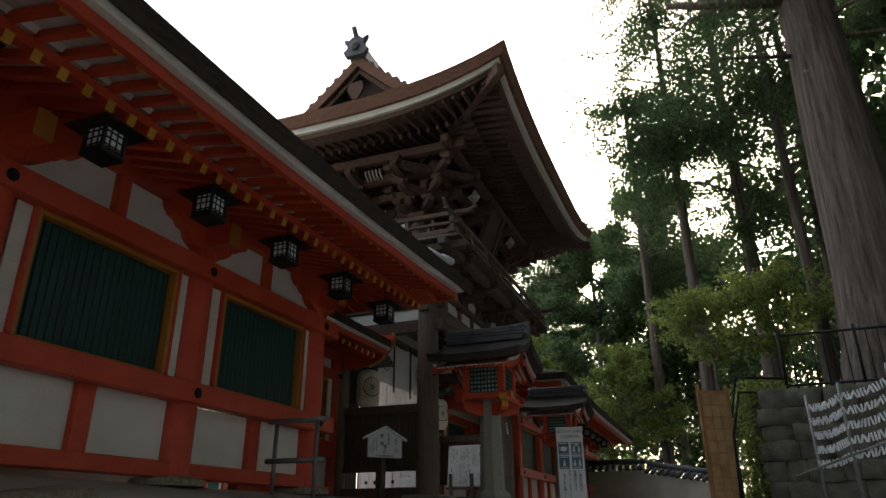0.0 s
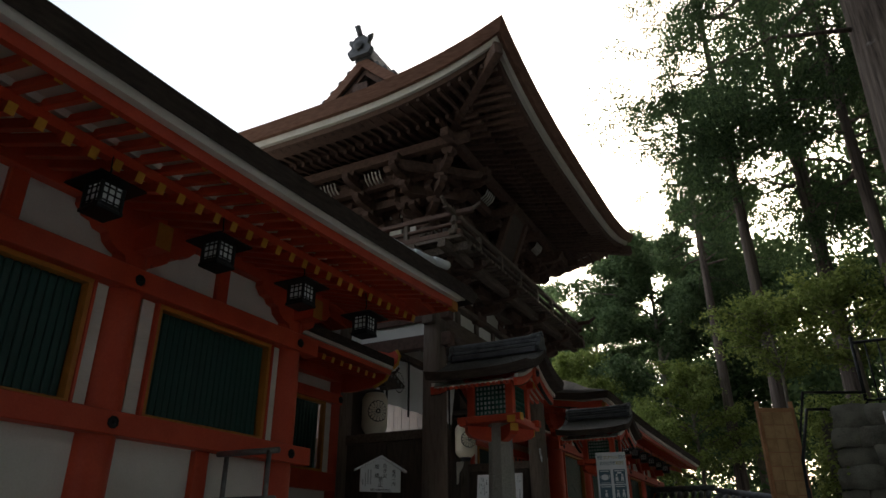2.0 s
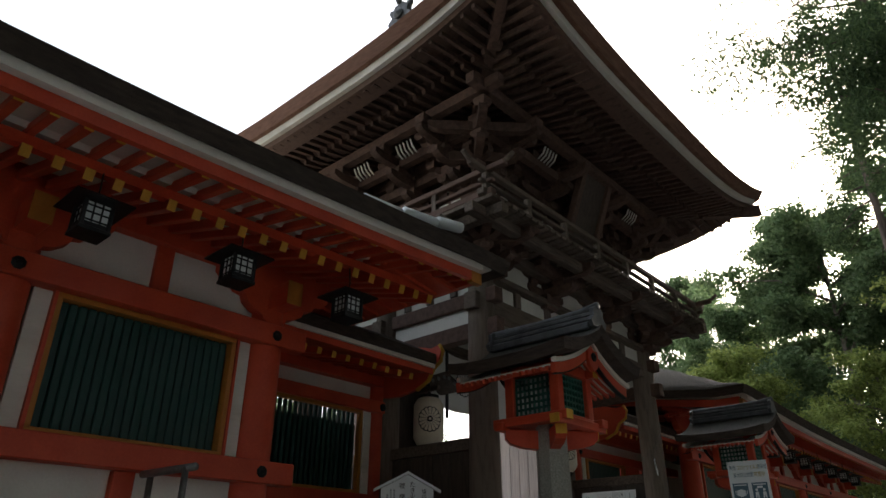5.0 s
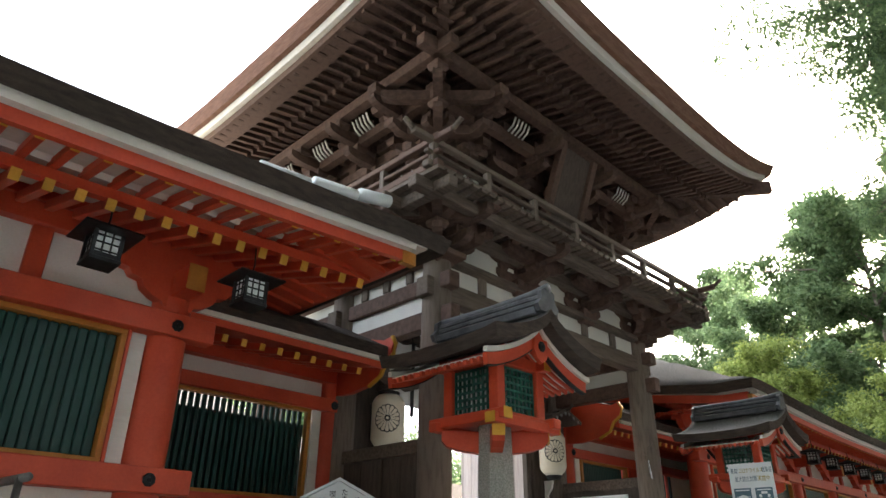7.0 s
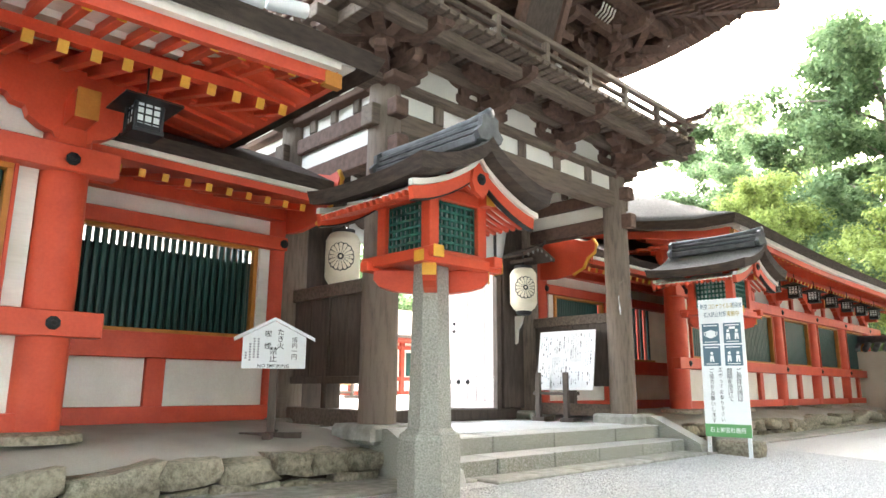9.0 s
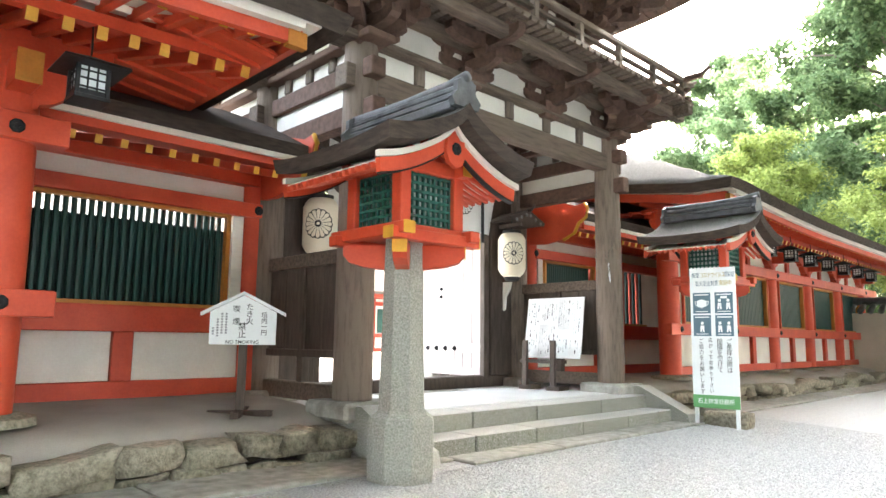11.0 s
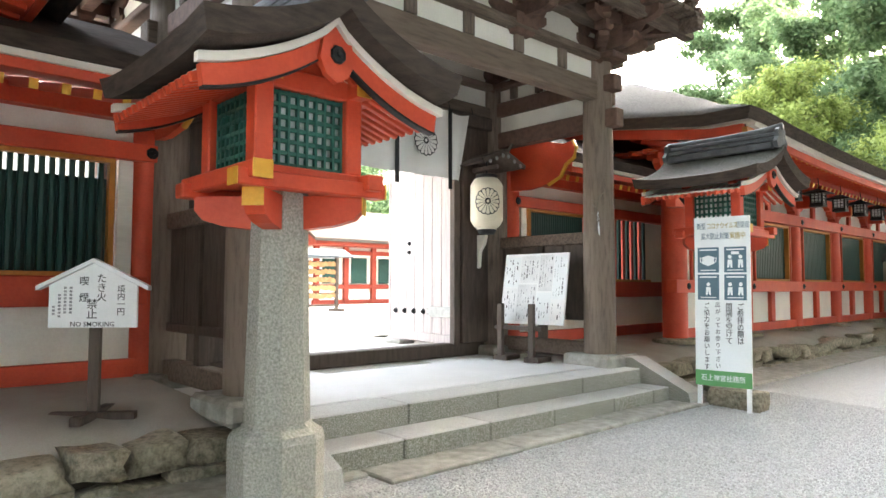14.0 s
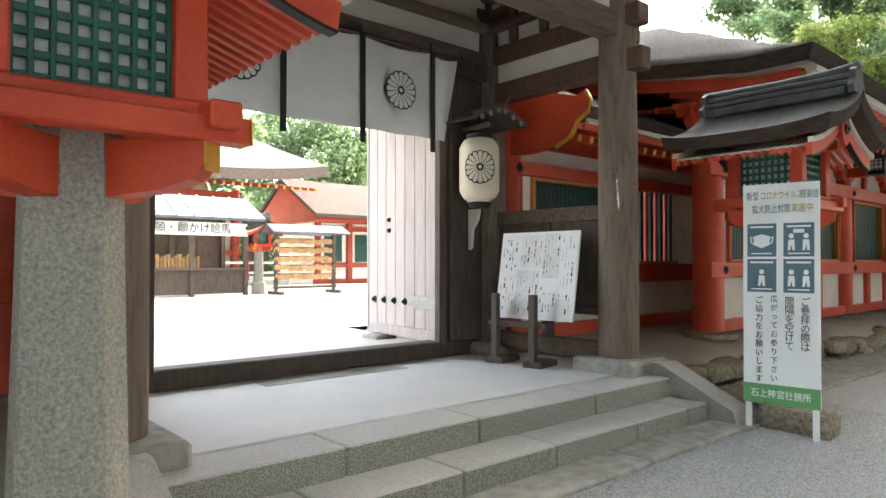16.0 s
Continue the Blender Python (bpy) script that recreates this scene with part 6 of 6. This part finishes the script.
hall.matrix_basis = pose(-29, 16.5, -0.2)
side = thing("court_building", "low red and white building with green windows beyond the court", "building", (-27, 26, 0.44))
box("wall", (-29, 21.5, 0.44), (-26, 34, 3.2), white, side, 0.02)
for k in range(8):
    y = 21.7 + 1.6 * k
    box("pillar", (-25.98, y - 0.12, 0.44), (-25.8, y + 0.12, 3.2), red_shaded, side)
    box("window", (-25.97, y + 0.35, 1.4), (-25.93, y + 1.25, 2.6), green, side)
for z in (0.44, 1.15, 2.75):
    box("beam", (-25.97, 21.5, z), (-25.84, 34, z + 0.2), red_shaded, side)
slab("roof", [(1.2, 3.1), (1.2, 3.25), (-1.8, 4.9), (-4.2, 3.3), (-4.2, 3.1)], 13.5, red_shaded, frame_of((-26, 34.5, 0), (1, 0, 0), (0, 0, 1)), side)
slab("roof_cover", [(1.3, 3.26), (1.3, 3.4), (-1.8, 5.1), (-4.4, 3.4), (-4.4, 3.26), (-1.8, 4.92)], 13.7, thatch, frame_of((-26, 34.6, 0), (1, 0, 0), (0, 0, 1)), side)

side.matrix_basis = pose(-27, 29.5, 0.44)

# ---- right of the forecourt: retaining wall, fence, racks ----
rw = thing("retaining_wall", "dark mossy squared-stone retaining wall", "wall", (4, 17.0, -0.2), "structure")
box("core", (1.15, 17.0, -1), (12, 17.9, 2.66), soil, rw, 0.02)
z = -0.3
j = 0
while z < 2.66:
    h = min(rng.uniform(0.28, 0.42), 2.7 - z)
    if h < 0.12:
        break
    x = 1.05 + rng.uniform(-0.06, 0.06)
    while x < 9:
        w = rng.uniform(0.3, 0.75)
        blob("stone", (w * 1.03, 0.4, h * 1.05), rock_dark, pose(x + w / 2, 16.96 + rng.uniform(-0.03, 0.03), z + h / 2, 0, rng.uniform(-2, 2), rng.uniform(-3, 3)), rw, j, 0.25)
        x += w
        j += 1
    z += h
z = -0.3
while z < 2.5:
    blob("stone", (0.4, 0.85, 0.42), rock_dark, pose(1.12, 17.45, z + 0.2), rw, j, 0.15)
    j += 1
    z += 0.4
put("bank", sheet_mesh("bank", [1.15, 3, 6, 10, 16, 30, 60], [17.3, 19, 22, 26, 32, 40, 60], lambda x, y: 2.66 + 0.12 * (y - 17.3) + 0.05 * (x - 1), soil), Matrix())
tagged(bpy.data.objects["bank"], "dark earth bank rising into the woods", "ground", kind="structure")

fence = thing("bar_fence", "thin dark iron bar fence on top of the stone wall", "fence", (3, 17.4, 2.66))
for zz in (2.86, 4.0):
    tube("fence_rail", [(1.75, 17.4, zz), (6.5, 17.4, zz)], 0.03, iron, fence, 6)
for k in range(22):
    tube("fence_bar", [(1.78 + k * 0.22, 17.4, 2.66), (1.78 + k * 0.22, 17.4, 4.0 + (0.12 if k % 7 == 0 else 0))], 0.015 if k % 7 else 0.035, iron, fence, 6)
hr = thing("stair_handrail", "bent dark tubular handrail beside the stone stair", "handrail", (0.9, 16.5, 0))
for d in (0, 0.4):
    tube("rail_tube", [(0.42, 16.2 - d, 0.4), (0.48, 16.3 - d, 2.0 - d * 0.8), (0.72, 16.5, 2.95 - d * 0.8), (1.0, 16.9, 3.0 - d * 0.8), (1.75, 17.4, 3.02 - d * 0.8)], 0.03, iron, hr, 8)
for xx, yy in ((0.45, 16.2), (0.47, 15.8)):
    tube("rail_post", [(xx, yy, -0.2), (xx, yy, 1.2)], 0.03, iron, hr, 8)

wp = thing("wooden_panel", "tall reddish wooden display board seen edge-on", "board", (0.2, 16.2, 0))
for k in range(9):
    for q in range(3):
        slab("board_tile", [(-0.28 + q * 0.19, 0.4 + k * 0.24), (-0.1 + q * 0.19, 0.4 + k * 0.24), (-0.1 + q * 0.19, 0.62 + k * 0.24), (-0.28 + q * 0.19, 0.62 + k * 0.24)], 0.03, ema_wood, frame_of((0.2, 15.96, 0), (0.85, 0.5, 0), (0, 0, 1)), wp)
slab("board_back", [(-0.34, 0.3), (0.36, 0.3), (0.36, 2.62), (-0.34, 2.62)], 0.06, wooden_panel, frame_of((0.17, 16.02, 0), (0.85, 0.5, 0), (0, 0, 1)), wp)
for d in (-0.3, 0.32):
    box("board_post", (0.14 + d * 0.9, 16.02 + d * 0.5, -0.2), (0.22 + d * 0.9, 16.1 + d * 0.5, 2.75), wooden_panel, wp)

fr = thing("fortune_rack", "wire rack hung with rows of tied white paper strips", "rack", (2.2, 13.6, -0.2))
posts = [(1.66, 13.7), (2.12, 13.3), (2.75, 12.75)]
for x, y in posts:
    tube("rack_post", [(x, y, -0.3), (x, y, 2.05 + 0.25 * (x - 1.6))], 0.028, steel, fr, 8)
for r in range(5):
    zz = 1.88 - 0.23 * r
    for (xa, ya), (xb, yb) in zip(posts, posts[1:]):
        tube("cord", [(xa, ya, zz + 0.22 * (xa - 1.66)), ((xa + xb) / 2, (ya + yb) / 2, zz - 0.05 + 0.22 * ((xa + xb) / 2 - 1.66)), (xb, yb, zz + 0.22 * (xb - 1.66))], 0.006, iron, fr, 5)
        for k in range(15):
            f = (k + 0.5) / 15
            sag = -0.05 * math.sin(math.pi * f)
            x, y = xa + (xb - xa) * f, ya + (yb - ya) * f
            box("paper_strip", (x - 0.016, y - 0.012, zz + 0.22 * (x - 1.66) + sag - 0.10), (x + 0.016, y + 0.012, zz + 0.22 * (x - 1.66) + sag + 0.03), sheet if k % 4 else old_paper, fr, 0.004, "", (rng.uniform(-25, 25), rng.uniform(-25, 25), rng.uniform(0, 90)))
tube("lower_rail", [(1.3, 13.9, 0.75), (2.9, 12.6, 1.3)], 0.02, steel, fr, 6)

# plaster boundary wall in the distance
pw = thing("boundary_wall", "aged cream plaster boundary wall capped with dark tiles", "wall", (-2.5, 30, 0), "structure")
for (xa, ya, za, xb, yb, zb) in ((-5.3, 30, 1.95, -2.6, 30, 1.95), (-2.55, 30, 1.85, 0.6, 28.6, 1.25)):
    d = Vector((xb - xa, yb - ya, 0))
    L_ = d.length
    m = frame_of((xa, ya, 0), d, (0, 0, 1))
    slab("wall_body", [(0, -0.8), (L_, -0.8), (L_, zb), (0, za)], 0.3, plaster_old, m, pw)
    for k in range(int(L_ / 0.26)):
        f = (k + 0.5) * 0.26 / L_
        zz = za + (zb - za) * f
        p = Vector((xa, ya, zz + 0.3)) + d * f
        nrm = d.cross(Vector((0, 0, 1))).normalized()
        tube("cap_tile", [p + nrm * 0.42 - Vector((0, 0, 0.26)), p - nrm * 0.15], 0.085, tile, pw, 7)
    tube("cap_ridge", [(xa, ya, za + 0.36), (xb, yb, zb + 0.36)], 0.12, tile, pw, 8)

# ---- trees and woods ----


def leaf_mesh(name, clumps, count, size, mat, flat=0.5, slim=0.55, droop=0.0, seed=1, blur=0.12):
    """Leaves as small separate blades, gathered in clumps of (x, y, z, rx, ry, rz)."""
    r = np.random.default_rng(seed)
    c = np.array(clumps, float)
    w = (c[:, 3] * c[:, 4] * c[:, 5]) ** 0.67
    pick = r.choice(len(c), count, p=w / w.sum())
    d = r.normal(size=(count, 3))
    d /= np.linalg.norm(d, axis=1)[:, None]
    rad = r.uniform(0.25, 1.0, count) ** 0.5
    pos = c[pick, :3] + d * rad[:, None] * c[pick, 3:6] + r.normal(size=(count, 3)) * (size * 0.5 + blur * c[pick, 3:6])
    pos[:, 2] -= droop * rad * np.hypot(d[:, 0], d[:, 1]) * c[pick, 3]
    n = d * 0.6 + r.normal(size=(count, 3)) * 0.6
    n[:, 2] += flat
    n /= np.linalg.norm(n, axis=1)[:, None]
    a = r.normal(size=(count, 3))
    a[:, 2] -= droop * 1.5
    a -= n * (a * n).sum(1)[:, None]
    a /= np.linalg.norm(a, axis=1)[:, None]
    b = np.cross(n, a)
    s = size * r.uniform(0.55, 1.3, count)[:, None]
    bend = n * s * 0.18
    quad = np.stack([pos - a * s, pos + b * s * slim + bend, pos + a * s, pos - b * s * slim + bend], 1).reshape(-1, 3)
    me = bpy.data.meshes.new(name)
    me.vertices.add(count * 4)
    me.vertices.foreach_set("co", quad.ravel())
    me.loops.add(count * 4)
    me.loops.foreach_set("vertex_index", np.arange(count * 4))
    me.polygons.add(count)
    me.polygons.foreach_set("loop_start", np.arange(count) * 4)
    me.polygons.foreach_set("loop_total", np.full(count, 4))
    me.update(calc_edges=True)
    me.materials.append(mat)
    return me


def broad_tree(at, height, spread, leaf, count, size, label, seed, trunk=0.16, bare=0.35, name="broadleaf_tree"):
    r = random.Random(seed)
    t = thing(name, label, "tree", at)
    x, y, z = at
    lean = (r.uniform(-0.06, 0.06), r.uniform(-0.06, 0.06))
    top = Vector((x + lean[0] * height, y + lean[1] * height, z + height * 0.85))
    mid = Vector((x + lean[0] * height * 0.2 + r.uniform(-0.15, 0.15), y, z + height * 0.4))
    tube("trunk", [at, mid, top], trunk, bark_grey, t, 10, "", 0.3)
    clumps = []
    for k in range(24):
        f = bare + (1 - bare) * (k + r.random()) / 24
        base = Vector(at).lerp(mid, min(1, f / 0.45)) if f < 0.45 else mid.lerp(top, (f - 0.45) / 0.55)
        a = r.uniform(0, 6.28)
        reach = spread * (0.35 + 0.75 * math.sin(math.pi * min(1, (f - bare) / (1 - bare) * 0.85 + 0.15))) * r.uniform(0.6, 1.1)
        tip = base + Vector((math.cos(a) * reach, math.sin(a) * reach, reach * r.uniform(0.1, 0.5)))
        tube("limb", [base, base.lerp(tip, 0.5) + Vector((0, 0, 0.12 * reach)), tip], trunk * 0.32, bark_grey, t, 6, "", 0.3)
        for j in range(7):
            c = base.lerp(tip, 0.3 + 0.14 * j) + Vector((r.uniform(-0.3, 0.3), r.uniform(-0.3, 0.3), r.uniform(-0.1, 0.35))) * spread * 0.35
            q = spread * r.uniform(0.07, 0.17)
            clumps.append((*c, q, q, q * 0.55))
    put("crown", leaf_mesh("crown", clumps, count, size, leaf, 0.7, 0.55, 0.15, seed, 0.4), Matrix(), t)
    return t


def cedar(at, height, r0, spread, start, count, label, seed, size=0.11, leaf=None, branches=34):
    r = random.Random(seed)
    t = thing("cedar_tree", label, "tree", at)
    x, y, z = at
    n, m = (40 if r0 > 0.5 else 12), 22
    vs, fs = [], []
    for i in range(m + 1):
        f = i / m
        rr = r0 * (1 - 0.72 * f) * (1 + 0.35 * math.exp(-f * 18))
        for k in range(n):
            a = 2 * math.pi * k / n
            q = rr * (1 + 0.06 * noise.noise(Vector((math.cos(a) * 2, math.sin(a) * 2, f * 5 + seed))) + 0.05 * noise.noise(Vector((math.cos(a) * 9, math.sin(a) * 9, f * 3))))
            vs.append((x + q * math.cos(a), y + q * math.sin(a), z + f * height))
    for i in range(m):
        for k in range(n):
            k2 = (k + 1) % n
            fs.append((i * n + k, i * n + k2, (i + 1) * n + k2, (i + 1) * n + k))
    put("trunk", raw("trunk", vs, fs, bark, True), Matrix(), t)
    clumps = []
    for k in range(branches):
        f = start + (0.97 - start) * (k + r.random()) / branches
        a = r.uniform(0, 6.28)
        reach = spread * (1.05 - 0.75 * f) * r.uniform(0.6, 1.15)
        b = Vector((x, y, z + f * height))
        tip = b + Vector((math.cos(a) * reach, math.sin(a) * reach, -reach * r.uniform(0.05, 0.3)))
        midp = b.lerp(tip, 0.5) + Vector((0, 0, 0.12 * reach))
        tube("branch", [b, midp, tip], 0.05 + 0.03 * r0, bark, t, 5, "", 0.25)
        for j in range(5):
            c = midp.lerp(tip, -0.2 + 0.32 * j)
            q = reach * r.uniform(0.10, 0.21)
            c = c + Vector((r.uniform(-1, 1), r.uniform(-1, 1), -0.4 * r.random())) * q * 1.4
            clumps.append((*c, q * 1.1, q * 1.1, q * 0.8))
    put("crown", leaf_mesh("crown", clumps, count, size, leaf or leaf_cedar, 0.1, 0.22, 0.55, seed), Matrix(), t)
    return t


# great cedar behind the stone wall, and thinner ones further in
cedar((4.35, 18.8, 2.7), 26, 1.0, 8.5, 0.36, 60000, "huge old cedar with shaggy grey-brown bark above the wall", 3, 0.085, branches=34)
great = [o for o in scene.objects if o.name.startswith("cedar_tree")][0]
tube("limb", [(4.2, 18.7, 14.1), (2.4, 18.4, 14.3), (0.6, 18.0, 14.5)], 0.2, bark, great, 8, "", 0.45)
cedar((2.4, 27.0, 3.6), 26, 0.30, 7.0, 0.30, 54000, "tall slender cedar with drooping dark sprays", 4, 0.10, branches=56)
cedar((0.2, 25.5, 3.2), 22, 0.22, 5.6, 0.40, 36000, "slender cedar with drooping sprays among the woods", 5, 0.09, branches=48)
cedar((5.5, 30.0, 4.5), 24, 0.3, 5.5, 0.3, 30000, "tall dark cedar in the woods", 6, 0.11, branches=34)
cedar((3.6, 23.0, 3.2), 20, 0.22, 4.5, 0.35, 28000, "thin cedar close behind the fence", 9, 0.085, branches=34)
cedar((-1.9, 33.5, 0.5), 22, 0.26, 4.6, 0.5, 26000, "tall cedar with drooping sprays above the boundary wall", 7, 0.10, branches=44)
broad_tree((-3.4, 33.0, 0.0), 8.6, 2.2, leaf_yellow, 20000, 0.075, "small pale yellow-green tree behind the boundary wall", 11, 0.12, 0.35)
broad_tree((-5.6, 41.0, 0.0), 20.0, 5.0, leaf_green, 75000, 0.12, "fresh green broadleaf tree beyond the corridor", 12, 0.24, 0.25)
broad_tree((0.4, 22.0, 2.9), 4.2, 1.5, leaf_yellow, 6500, 0.06, "sparse yellow-green young tree on the bank", 13, 0.06, 0.4)
broad_tree((2.2, 21.5, 3.2), 4.2, 1.6, leaf_yellow, 8000, 0.065, "leafy yellow-green shrub tree among the trunks", 14, 0.07, 0.3)
broad_tree((-11.0, 46.0, 0.5), 16.5, 4.8, leaf_green, 80000, 0.115, "round-crowned green tree over the far roof", 15, 0.25, 0.2)
broad_tree((-17.5, 54.0, 0.5), 23.0, 5.8, leaf_green, 90000, 0.13, "tall leafy tree rising beyond the corridor", 16, 0.3, 0.2)
broad_tree((-9.6, 35.0, 0.3), 9.6, 3.2, leaf_yellow, 42000, 0.08, "pale yellow-green maple behind the corridor roof", 17, 0.15, 0.25)
broad_tree((-1.6, 47.0, 1.0), 24.0, 5.4, leaf_green, 50000, 0.17, "tall green tree in the woods", 18, 0.3, 0.2)


def woods(name, spots, count, size, mat, label, seed):
    r = random.Random(seed)
    clumps = []
    for (x0, x1, y0, y1, z0, z1, n) in spots:
        for k in range(n):
            q = r.uniform(0.7, 1.9)
            clumps.append((r.uniform(x0, x1), r.uniform(y0, y1), z0 + (z1 - z0) * r.random() ** 0.9, q, q, q * 0.75))
    ob = put(name, leaf_mesh(name, clumps, count, size, mat, 0.5, 0.6, 0.2, seed, 0.3), Matrix())
    return tagged(ob, label, "woods", kind="stuff")


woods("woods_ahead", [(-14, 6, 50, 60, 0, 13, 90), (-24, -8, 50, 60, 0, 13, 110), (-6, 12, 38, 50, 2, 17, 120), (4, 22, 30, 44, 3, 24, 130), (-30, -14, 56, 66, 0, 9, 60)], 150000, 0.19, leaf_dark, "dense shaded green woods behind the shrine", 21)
# mostly out of view, added to cut the sky light on the facade
woods("woods_beside", [(7, 15, 12, 30, 2, 22, 130), (6.5, 15, -14, 12, 0, 22, 190), (-10, 10, -24, -12, 0, 18, 90), (-3, 10, -14, 2, 15, 22, 50)], 140000, 0.28, leaf_dark, "dense leaf mass added beside the approach to shade the facade, mostly unseen", 22)
woods("woods_court", [(-52, -42, 0, 60, 0, 12, 130), (-46, -38, 24, 60, 0, 10, 70)], 110000, 0.19, leaf_green, "sunlit green woods beyond the court", 23)
shrub = thing("bank_shrub", "bright green shrub spilling over the stair wall", "shrub", (0.9, 17.3, 0))
put("leaves", leaf_mesh("leaves", [(0.85, 17.1, 0.9, 0.3, 0.4, 0.7), (0.95, 17.2, 1.8, 0.35, 0.4, 0.8), (1.0, 17.4, 2.7, 0.4, 0.5, 0.45), (0.75, 17.0, 0.3, 0.3, 0.3, 0.5), (1.6, 17.6, 2.9, 0.6, 0.3, 0.2)], 4500, 0.045, leaf_yellow, 0.5, 0.6, 0.3, 31), Matrix(), shrub)
tube("stem", [(0.95, 17.3, 0), (0.9, 17.2, 1.6), (1.0, 17.3, 2.8)], 0.025, bark_grey, shrub, 6)

# never in view; added to block the sky above the near corridor
woods("tree_canopy", [(-4, 8, -8, 8.5, 15, 21, 90)], 16000, 0.3, leaf_dark, "unseen leaf canopy added high over the approach to shade the corridor", 24)
